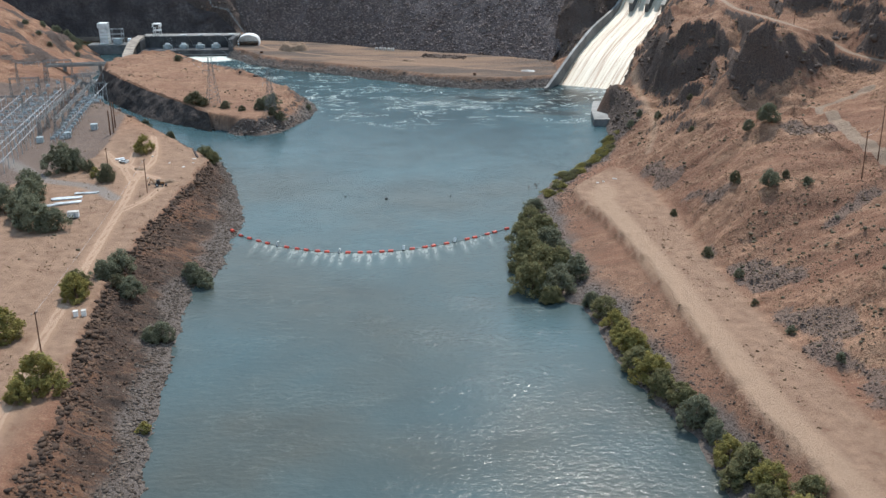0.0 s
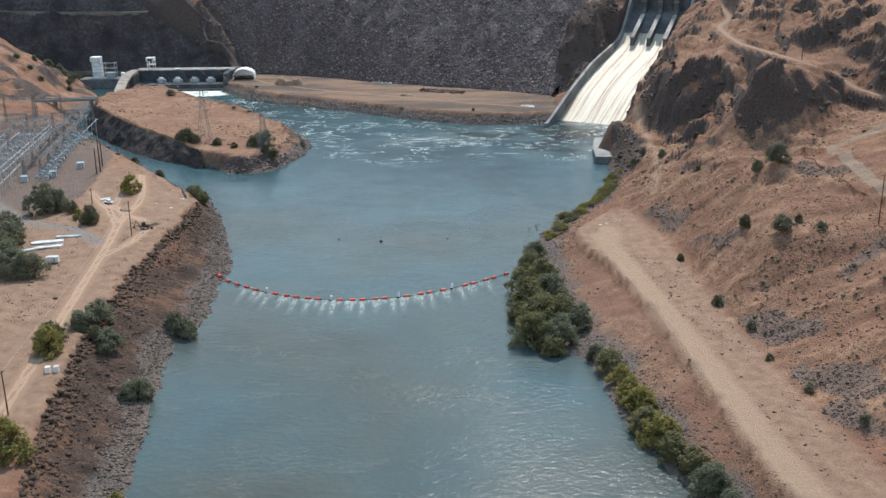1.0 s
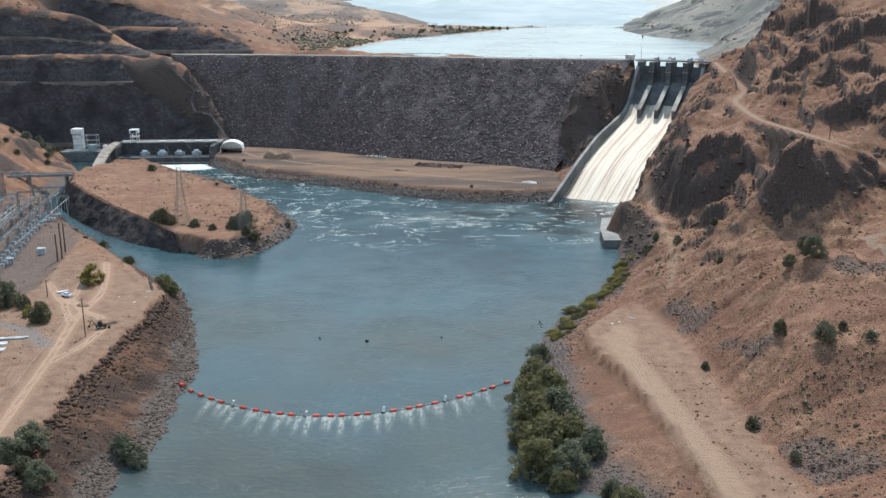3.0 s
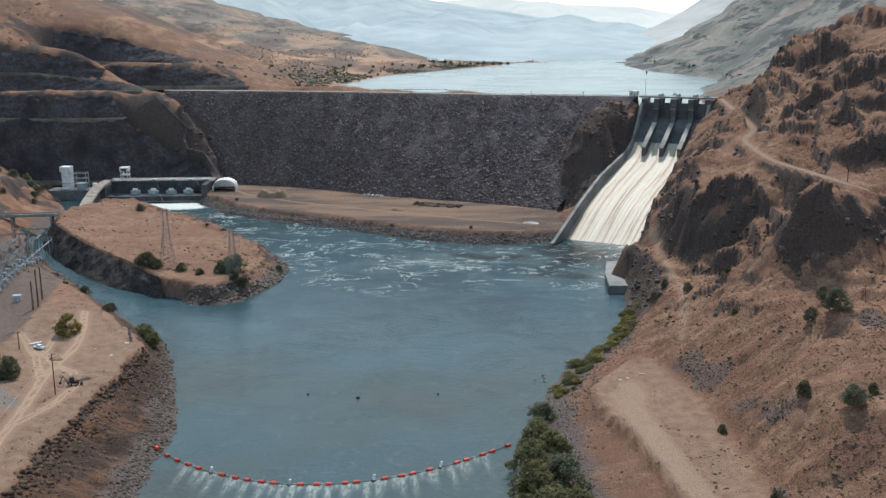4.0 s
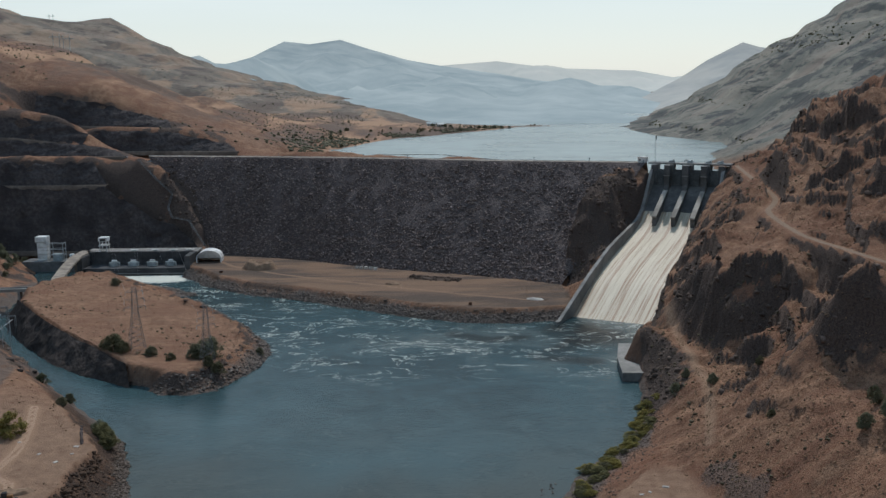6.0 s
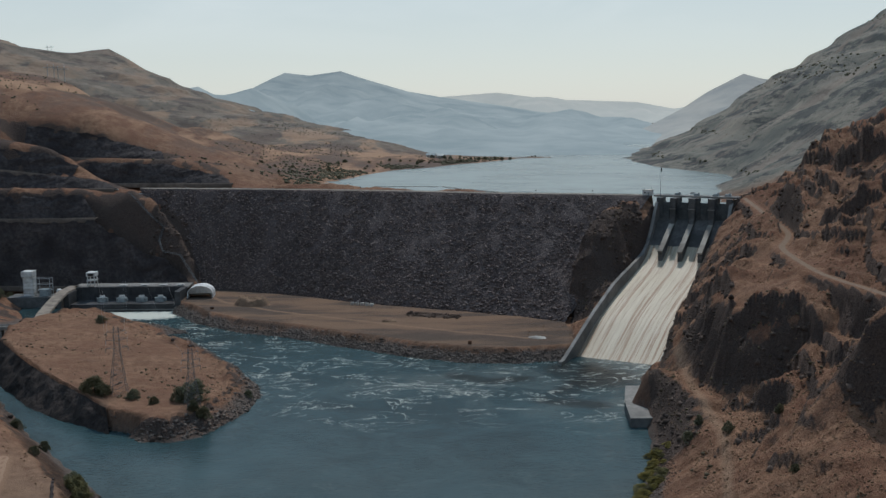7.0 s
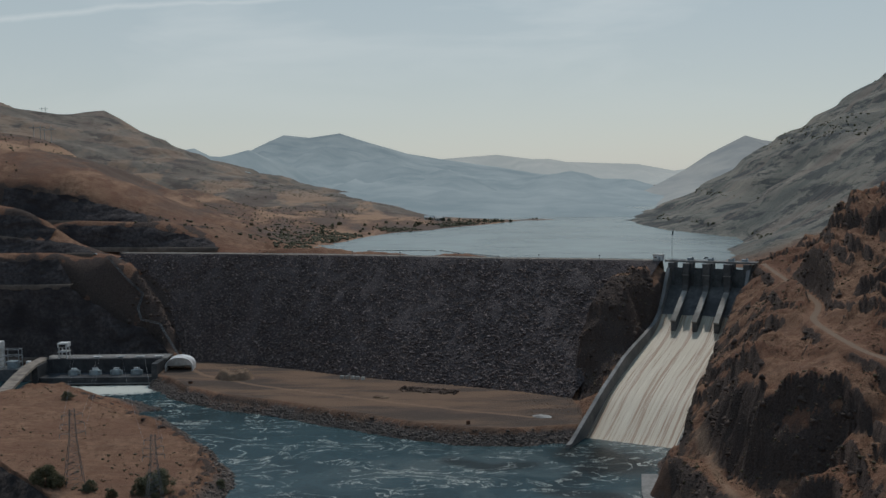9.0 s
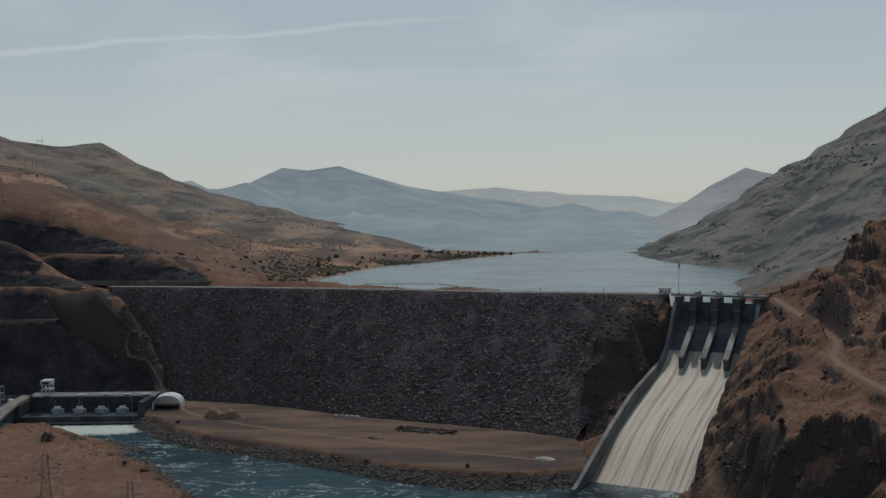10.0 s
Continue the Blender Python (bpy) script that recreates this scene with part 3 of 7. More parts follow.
    z = z + (1 - crag) * (1 - flatness) * above * (1 - far) * (1.0 * slope_noise + 2.6 * rills + 0.5 * fbm(x * 0.6, y, 5, 3, 0.6, 79))
    z = z + 0.3 * fbm(x, y, 6, 3, 0.6, 21) * (1 - far) * (1 - 0.7 * flatness)
    z = benches(x, y, z)
    under_dam = inside(DAM_TOE + DAM_CREST[::-1], x, y) & ~inside(OUTCROP_PLAN, x, y)
    up, down = distance_to(DAM_TOE, x, y), distance_to(DAM_CREST, x, y)
    z = np.where(under_dam, np.minimum(z, PAD_Z + (CREST_Z - PAD_Z) * up / (up + down + 0.1) - 4), z)
    across, ahead = 0.8838 * (x - 189) - 0.4679 * (y - 892), 0.4679 * (x - 189) + 0.8838 * (y - 892)
    chute = (np.abs(across) < 27.4) & (ahead > -202) & (ahead < 70)
    z = np.where(chute, np.minimum(z, np.interp(ahead, [-202, -165, -130, -77, -40, -30, -20, -10, 12], [-14, -6, 10, 23, 28, 33, 42, 54, 58])), z)
    lifted = smooth(LAKE_Z + 2, LAKE_Z + 60, z)
    below = 0.25 + 0.75 * smooth(40, 320, np.minimum(distance_to(RIDGE_WEST, x, y), distance_to(RIDGE_EAST, x, y)))
    z = z + far * lifted * below * (18 * fbm(x, y, 260, 7, 0.55, 31) + 26 * (ridged(x * 0.6, y * 0.9, 150, 6, 33) - 0.6))
    # rocky shelves on the far east mountain
    shelf = (z + 16 * fbm(x, y, 300, 4, 0.5, 35)) / 34.0
    z = z + far * np.where(x > 300, 9, 8) * smooth(250, 420, np.abs(x)) * (smooth(0.5, 0.75, shelf - np.floor(shelf)) - (shelf - np.floor(shelf)))
    return z


def axis(stretches):
    out = []
    for a, b, step in stretches:
        n = max(1, round((b - a) / step))
        out += list(np.linspace(a, b, n, endpoint=False))
    return np.array(out + [stretches[-1][1]])


xs = axis([(-4600, -1500, 160), (-1500, -600, 36), (-600, -340, 7), (-340, -200, 2.6), (-200, -80, 1.5), (-80, 50, 4), (50, 96, 1.7), (96, 250, 1.3), (250, 330, 3.5), (330, 760, 10), (760, 1500, 36), (1500, 4600, 160)])
ys = axis([(-1200, 100, 60), (100, 190, 10), (190, 700, 1.5), (700, 960, 1.8), (960, 1130, 3), (1130, 1300, 7), (1300, 2500, 16), (2500, 4900, 110)])
gx, gy = np.meshgrid(xs, ys)
gz = height(gx, gy)


def grid_mesh(name, gx, gy, gz, mat):
    rows, cols = gx.shape
    me = bpy.data.meshes.new(name)
    me.vertices.add(rows * cols)
    me.vertices.foreach_set("co", np.stack([gx, gy, gz], -1).astype(np.float32).ravel())
    i = np.arange(rows * cols).reshape(rows, cols)
    quads = np.stack([i[:-1, :-1], i[:-1, 1:], i[1:, 1:], i[1:, :-1]], -1).reshape(-1, 4)
    me.loops.add(quads.size)
    me.polygons.add(len(quads))
    me.loops.foreach_set("vertex_index", quads.ravel().astype(np.int32))
    me.polygons.foreach_set("loop_start", np.arange(0, quads.size, 4, dtype=np.int32))
    me.polygons.foreach_set("use_smooth", np.ones(len(quads), bool))
    me.update(calc_edges=True)
    me.materials.append(mat)
    return me


def add_values(me, name, values):
    a = me.attributes.new(name, "FLOAT", "POINT")
    a.data.foreach_set("value", np.asarray(values, np.float32).ravel())


# ---- land material: dry grass, soil, basalt and dirt roads ----
def land_material():
    m, nodes, links, bsdf = material("dry_land", 0.95, 0.12)
    p = position(nodes)
    geo = nodes.new("ShaderNodeNewGeometry")
    sep = nodes.new("ShaderNodeSeparateXYZ")
    links.new(geo.outputs["Normal"], sep.inputs[0])
    n_big = noise_node(nodes, links, p, 0.03, 6, 0.6)
    n_mid = noise_node(nodes, links, p, 0.22, 7, 0.65)
    n_fine = noise_node(nodes, links, p, 1.3, 7, 0.7)
    grass = mixed(nodes, links, ramp(nodes, links, n_mid, 0.41, 0.6), (0.188, 0.098, 0.060), (0.315, 0.178, 0.112))
    soil = mixed(nodes, links, ramp(nodes, links, n_fine, 0.35, 0.7), (0.145, 0.068, 0.043), (0.255, 0.13, 0.083))
    ground_col = mixed(nodes, links, ramp(nodes, links, n_big, 0.42, 0.6), grass, soil)
    streaks = noise_node(nodes, links, p, 1.0, 6, 0.65, (0.035, 0.17, 0.05))
    ground_col = mixed(nodes, links, maths(nodes, links, "MULTIPLY", ramp(nodes, links, streaks, 0.5, 0.68), 0.6), ground_col, (0.15, 0.085, 0.058))
    ground_col = mixed(nodes, links, maths(nodes, links, "MULTIPLY", ramp(nodes, links, streaks, 0.33, 0.45, (1, 1, 1), (0, 0, 0)), 0.5), ground_col, (0.35, 0.212, 0.132))
    flecks = noise_node(nodes, links, p, 2.1, 4, 0.8)
    ground_col = mixed(nodes, links, maths(nodes, links, "MULTIPLY", ramp(nodes, links, flecks, 0.53, 0.62), 0.65), ground_col, (0.105, 0.062, 0.040))
    ground_col = mixed(nodes, links, maths(nodes, links, "MULTIPLY", ramp(nodes, links, flecks, 0.36, 0.44, (1, 1, 1), (0, 0, 0)), 0.5), ground_col, (0.42, 0.27, 0.165))
    scrub = ramp(nodes, links, n_fine, 0.53, 0.64)
    ground_col = mixed(nodes, links, maths(nodes, links, "MULTIPLY", scrub, 0.75), ground_col, (0.082, 0.056, 0.036))
    rock = mixed(nodes, links, ramp(nodes, links, n_fine, 0.3, 0.72), (0.040, 0.031, 0.028), (0.130, 0.094, 0.076))
    rock = mixed(nodes, links, maths(nodes, links, "MULTIPLY", ramp(nodes, links, n_mid, 0.55, 0.75), 0.3), rock, (0.140, 0.092, 0.068))
    steep = maths(nodes, links, "ADD", sep.outputs["Z"], maths(nodes, links, "MULTIPLY", maths(nodes, links, "SUBTRACT", n_mid, 0.5), 0.55))
    rocky = ramp(nodes, links, steep, 0.50, 0.68, (1, 1, 1), (0, 0, 0))
    rocky = maths(nodes, links, "MULTIPLY", rocky, attribute(nodes, "crag"))
    rocky = maths(nodes, links, "MAXIMUM", rocky, ramp(nodes, links, maths(nodes, links, "ADD", attribute(nodes, "rock"), maths(nodes, links, "MULTIPLY", maths(nodes, links, "SUBTRACT", n_mid, 0.5), 1.1)), 0.38, 0.62))
    col = mixed(nodes, links, rocky, ground_col, rock)
    # distance hills: sage and grey-tan grass, greyed with distance in place of haze
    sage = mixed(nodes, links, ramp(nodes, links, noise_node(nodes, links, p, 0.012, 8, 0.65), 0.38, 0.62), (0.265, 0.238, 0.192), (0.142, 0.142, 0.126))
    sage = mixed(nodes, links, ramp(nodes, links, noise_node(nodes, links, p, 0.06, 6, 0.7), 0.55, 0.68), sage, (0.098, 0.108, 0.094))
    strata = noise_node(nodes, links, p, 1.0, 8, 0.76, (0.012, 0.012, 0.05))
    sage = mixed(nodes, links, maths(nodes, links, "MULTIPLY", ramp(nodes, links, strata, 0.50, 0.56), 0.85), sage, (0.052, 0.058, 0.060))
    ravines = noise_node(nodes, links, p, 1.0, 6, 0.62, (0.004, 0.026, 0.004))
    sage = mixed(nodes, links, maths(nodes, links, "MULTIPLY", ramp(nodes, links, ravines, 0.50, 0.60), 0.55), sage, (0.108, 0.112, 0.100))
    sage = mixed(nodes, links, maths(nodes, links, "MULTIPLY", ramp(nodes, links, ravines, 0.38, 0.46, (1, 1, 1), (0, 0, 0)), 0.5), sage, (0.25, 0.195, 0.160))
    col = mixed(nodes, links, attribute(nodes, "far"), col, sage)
    hills = attribute(nodes, "hills")
    bands = noise_node(nodes, links, p, 1.0, 6, 0.6, (0.016, 0.005, 0.012))
    gold = maths(nodes, links, "MULTIPLY", hills, ramp(nodes, links, bands, 0.50, 0.58))
    col = mixed(nodes, links, maths(nodes, links, "MULTIPLY", gold, 0.85), col, (0.46, 0.285, 0.175))
    col = mixed(nodes, links, maths(nodes, links, "MULTIPLY", hills, 0.25), col, (0.13, 0.085, 0.066))
    dusk = maths(nodes, links, "MULTIPLY", hills, ramp(nodes, links, bands, 0.42, 0.5, (1, 1, 1), (0, 0, 0)))
    col = mixed(nodes, links, maths(nodes, links, "MULTIPLY", dusk, 0.85), col, (0.125, 0.092, 0.074))
    # bare gravel, rubble and red earth along the river
    gravel = mixed(nodes, links, ramp(nodes, links, n_fine, 0.35, 0.65), (0.068, 0.055, 0.048), (0.165, 0.132, 0.112))
    col = mixed(nodes, links, attribute(nodes, "gravel"), col, gravel)
    red = mixed(nodes, links, ramp(nodes, links, n_fine, 0.35, 0.65), (0.034, 0.023, 0.018), (0.086, 0.055, 0.040))
    red = mixed(nodes, links, maths(nodes, links, "MULTIPLY", ramp(nodes, links, n_big, 0.52, 0.60), 0.7), red, (0.160, 0.078, 0.044))
    slant = nodes.new("ShaderNodeMapping")
    slant.inputs["Rotation"].default_value = (0, 0, radians(38.5))
    slant.inputs["Scale"].default_value = (0.055, 0.55, 0.2)
    links.new(p, slant.inputs["Vector"])
    wash = noise_node(nodes, links, slant.outputs["Vector"], 1.0, 6, 0.68)
    red = mixed(nodes, links, maths(nodes, links, "MULTIPLY", ramp(nodes, links, wash, 0.50, 0.58), 0.9), red, (0.042, 0.031, 0.025))
    red = mixed(nodes, links, maths(nodes, links, "MULTIPLY", ramp(nodes, links, wash, 0.36, 0.44, (1, 1, 1), (0, 0, 0)), 0.75), red, (0.155, 0.092, 0.058))
    col = mixed(nodes, links, attribute(nodes, "earth"), col, red)
    ruts = attribute(nodes, "ruts")
    worn = maths(nodes, links, "ADD", ruts, maths(nodes, links, "MULTIPLY", maths(nodes, links, "SUBTRACT", n_mid, 0.5), 1.6))
    # trodden ground and roads
    pebbles = noise_node(nodes, links, p, 2.4, 5, 0.75)
    dusty = mixed(nodes, links, ramp(nodes, links, n_mid, 0.35, 0.65), (0.195, 0.120, 0.080), (0.275, 0.176, 0.118))
    col = mixed(nodes, links, maths(nodes, links, "MULTIPLY", attribute(nodes, "dust"), ramp(nodes, links, n_mid, 0.15, 0.42)), col, dusty)
    col = mixed(nodes, links, maths(nodes, links, "MULTIPLY", attribute(nodes, "dust"), ramp(nodes, links, pebbles, 0.56, 0.66, (0, 0, 0), (0.55, 0.55, 0.55))), col, (0.14, 0.10, 0.075))
    lay = nodes.new("ShaderNodeMapping")
    lay.inputs["Rotation"].default_value = (0, 0, radians(29))
    lay.inputs["Scale"].default_value = (0.014, 0.052, 0.1)
    links.new(p, lay.inputs["Vector"])
    lanes = noise_node(nodes, links, lay.outputs["Vector"], 1.0, 5, 0.6)
    packed = mixed(nodes, links, ramp(nodes, links, lanes, 0.42, 0.60), (0.092, 0.070, 0.057), (0.205, 0.131, 0.088))
    packed = mixed(nodes, links, maths(nodes, links, "MULTIPLY", ramp(nodes, links, n_fine, 0.45, 0.7), 0.4), packed, (0.145, 0.105, 0.080))
    col = mixed(nodes, links, attribute(nodes, "pad"), col, packed)
    edge = maths(nodes, links, "ADD", attribute(nodes, "track"), maths(nodes, links, "MULTIPLY", maths(nodes, links, "SUBTRACT", n_mid, 0.5), 2.6))
    track = nodes.new("ShaderNodeMapRange")
    track.inputs["From Min"].default_value, track.inputs["From Max"].default_value = 6.0, 3.0
    links.new(edge, track.inputs["Value"])
    road_col = mixed(nodes, links, ramp(nodes, links, n_fine, 0.3, 0.7), (0.285, 0.190, 0.126), (0.350, 0.240, 0.165))
    col = mixed(nodes, links, maths(nodes, links, "MULTIPLY", track.outputs[0], 0.72), col, road_col)
    rut_col = mixed(nodes, links, n_fine, (0.34, 0.222, 0.150), (0.41, 0.278, 0.192))
    col = mixed(nodes, links, maths(nodes, links, "MULTIPLY", ramp(nodes, links, maths(nodes, links, "DIVIDE", worn, 8.0), 0.24, 0.5, (1, 1, 1), (0, 0, 0)), 0.75), col, (0.30, 0.190, 0.125))
    wheel = maths(nodes, links, "ABSOLUTE", maths(nodes, links, "SUBTRACT", worn, 1.05))
    col = mixed(nodes, links, maths(nodes, links, "MULTIPLY", ramp(nodes, links, wheel, 0.35, 0.75, (1, 1, 1), (0, 0, 0)), 0.9), col, rut_col)
    pave = nodes.new("ShaderNodeMapRange")
    pave.inputs["From Min"].default_value, pave.inputs["From Max"].default_value = 3.0, 2.6
    links.new(attribute(nodes, "paved"), pave.inputs["Value"])
    pave_col = mixed(nodes, links, n_fine, (0.20, 0.140, 0.100), (0.265, 0.190, 0.136))
    col = mixed(nodes, links, pave.outputs[0], col, pave_col)
    col = mixed(nodes, links, maths(nodes, links, "MULTIPLY", attribute(nodes, "drive"), 0.9), col, mixed(nodes, links, n_fine, (0.15, 0.128, 0.112), (0.23, 0.198, 0.175)))
    links.new(col, bsdf.inputs["Base Color"])
    crack = nodes.new("ShaderNodeTexVoronoi")
    crack.feature = "DISTANCE_TO_EDGE"
    crack.inputs["Scale"].default_value = 0.6
    columns = nodes.new("ShaderNodeMapping")
    columns.inputs["Scale"].default_value = (1.0, 1.0, 0.22)
    links.new(p, columns.inputs["Vector"])
    links.new(columns.outputs["Vector"], crack.inputs["Vector"])
    cracks = maths(nodes, links, "MULTIPLY", ramp(nodes, links, crack.outputs["Distance"], 0.0, 0.25), maths(nodes, links, "MULTIPLY", rocky, 0.22))
    relief = maths(nodes, links, "ADD", maths(nodes, links, "ADD", n_fine, maths(nodes, links, "MULTIPLY", n_mid, 0.7)), cracks)
    bump(nodes, links, relief, 0.9, 0.8, bsdf)
    return m


land = land_material()
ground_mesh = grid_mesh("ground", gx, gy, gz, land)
crag_mask = np.clip(0.35 + smooth(96, 125, gx) * smooth(440, 520, gy) + 0.3 * smooth(80, 95, gx) * smooth(780, 810, gy), 0, 1) * np.where((gx < -180) & (gy > 900) & (gy < 1100), 0.6, 1)
crag_mask = np.maximum(crag_mask, smooth(1150, 1300, gy) * 0.9)
add_values(ground_mesh, "crag", crag_mask)
slope_y, slope_x = np.gradient(gz, ys, xs)
steepness = np.hypot(slope_x, slope_y)
low_crag = smooth(0.5, 4.0, gx - np.interp(gy, [p[1] for p in WATER_EAST], [p[0] for p in WATER_EAST])) * smooth(545, 570, gy) * smooth(735, 715, gy) * smooth(125, 112, gx) * (gx > 60)
wild_rock = np.maximum.reduce([smooth(100, 120, gx) * smooth(440, 520, gy) * smooth(1000, 940, gy), 0.34 * smooth(80, 92, gx) * smooth(790, 806, gy) * smooth(1000, 940, gy), smooth(-285, -300, gx) * smooth(760, 790, gy), ])
isle_rock = smooth(-88, -98, gx) * smooth(598, 606, gy) * smooth(850, 835, gy) * smooth(-262, -250, gx) * smooth(0.4, 0.8, steepness) * ~inside(ISLE_POLY, gx, gy)
rough_mix = fbm(gx, gy, 16, 4, 0.6, 141)
nose_rock = smooth(-178, -186, gx) * smooth(-300, -280, gx) * smooth(930, 945, gy) * smooth(1018, 1002, gy) * smooth(-0.8, 0.05, rough_mix)
outcrop_rock = smooth(86, 92, gx) * smooth(160, 140, gx) * smooth(795, 806, gy) * smooth(905, 890, gy) * smooth(-0.45, 0.1, rough_mix + 0.6 * (steepness - 0.9)) * 0.9
hill_rock = smooth(-276, -288, gx) * smooth(770, 790, gy) * smooth(1000, 980, gy) * smooth(-0.1, 0.3, rough_mix + 0.35 * (steepness - 0.8)) * 0.9
rim_rock = smooth(-180, -192, gx) * smooth(994, 1000, gy) * smooth(1130, 1110, gy) * smooth(-0.25, 0.35, rough_mix + 0.3 * (steepness - 0.6)) * 0.85
rock_mask = np.maximum.reduce([rim_rock, hill_rock, nose_rock, outcrop_rock, wild_rock * smooth(1.15, 1.75, steepness), low_crag * (0.4 + 0.6 * smooth(0.4, 0.9, steepness)), isle_rock, smooth(1150, 1300, gy) * smooth(0.5, 0.8, steepness) * 0.6]) * (gz > 0.5)
edge_w = lip_west(gx, gy)
# a rock-dark band paints in the shade under the western terrace's lip
rock_mask = np.maximum(rock_mask, smooth(0.2, 1.6, edge_w) * smooth(6.5, 3.0, edge_w) * (gy < 600) * (gx < -70) * smooth(-0.6, 0.4, fbm(gx, gy, 12, 4, 0.6, 77)) * 0.75)
add_values(ground_mesh, "rock", rock_mask)
add_values(ground_mesh, "hills", smooth(1060, 1250, gy) * smooth(150, 60, gx) * (0.3 + 0.7 * smooth(2200, 1600, gy)))
# far grows with distance and brings in the haze-grey hill colours
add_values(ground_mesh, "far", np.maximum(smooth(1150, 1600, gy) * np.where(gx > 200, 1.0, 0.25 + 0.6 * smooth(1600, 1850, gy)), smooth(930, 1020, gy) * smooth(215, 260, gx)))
shore = np.minimum.reduce([distance_to(WATER_WEST, gx, gy), distance_to(WATER_EAST, gx, gy), distance_to(ISLE_WATER, gx, gy), distance_to(PAD_WATER, gx, gy)])
near_noise = fbm(gx, gy, 18, 4, 0.55, 41)
gravel = np.maximum(smooth(15, 8, shore + 5 * near_noise) * (gz < 5), smooth(4.5, 2.5, gz + near_noise) * smooth(-0.4, -2, lip_east(gx, gy)) * (gx > 30) * (gx < 100) * (gy < 490))
gravel = np.maximum(gravel, smooth(0.45, 0.55, talus_cover(gx, gy)) * (gz > 9.9) * 0.9)
yard = inside([(-204, 454), (-176, 508), (-178, 545), (-185, 586), (-191, 609), (-236, 690), (-290, 740), (-330, 700), (-330, 450)], gx, gy)
gravel = np.maximum(gravel, 0.8 * yard)
gravel = gravel * (1 - rock_mask)
gravel = np.where((gx > 94) & (gy < 560), 0.7 * gravel, gravel)
add_values(ground_mesh, "gravel", gravel)
bank_w = smooth(0.0, 1.2, edge_w) * smooth(1.6, 3.0, gz + near_noise) * (gx < -76) * (gy < 600) * 0.95
edge_e = lip_east(gx, gy)
bank_e = smooth(0.2, -0.6, edge_e) * (gx > 45) * (gx < 100) * smooth(495, 470, gy) * smooth(2.6, 5.0, gz + near_noise) * 0.6
cut_pad = smooth(10, 6, distance_to(PAD_FRONT, gx, gy)) * smooth(2.0, 4.5, gz) * smooth(-0.3, 0.3, near_noise) * (gy < 900) * 0.8
add_values(ground_mesh, "earth", np.maximum.reduce([bank_w, 0.35 * bank_e, cut_pad]) * (1 - rock_mask))
add_values(ground_mesh, "pad", inside(PAD_POLY, gx, gy) * smooth(0.5, 2.5, distance_to(PAD_FRONT, gx, gy) + near_noise))
add_values(ground_mesh, "dust", np.maximum.reduce([smooth(0.8, -0.6, edge_w) * smooth(-105, -115, gx) * smooth(-330, -200, gx) * smooth(600, 520, gy) * ~yard, inside(PAD_POLY, gx, gy) * 0.7, inside(ISLE_POLY, gx, gy) * 0.2, 0.9 * smooth(-0.3, 0.3, edge_e) * (gx > 45) * smooth(2, -4, gx - line_x(FOOT_EAST, gy)) * smooth(492, 476, gy)]) * smooth(5, 8, gz + 0 * gx))
track = np.minimum.reduce([distance_to(HAUL_ROAD, gx, gy), distance_to(TRAIL, gx, gy) + 3.2, distance_to([(71, 432), (76, 446), (75, 456)], gx, gy) + 0.6])
add_values(ground_mesh, "ruts", np.minimum(np.minimum.reduce([distance_to(line, gx, gy) for line in (WEST_ROAD, WEST_SPUR, WEST_LOOP)] + [distance_to(PAD_TRACK, gx, gy) + 1.5]), 60))
add_values(ground_mesh, "track", np.minimum(track, 60))
add_values(ground_mesh, "drive", smooth(4.2, 3.2, distance_to(GRAVEL_DRIVE, gx, gy) + 0.8 * near_noise))
add_values(ground_mesh, "paved", np.minimum.reduce([distance_to(PAVED_ROAD, gx, gy), distance_to(UPPER_ROAD, gx, gy) + 1.3, 60 + 0 * gx]))
ground = tagged(new("ground", ground_mesh), "dry grass and basalt canyon slopes with dirt roads", "ground", kind="structure")


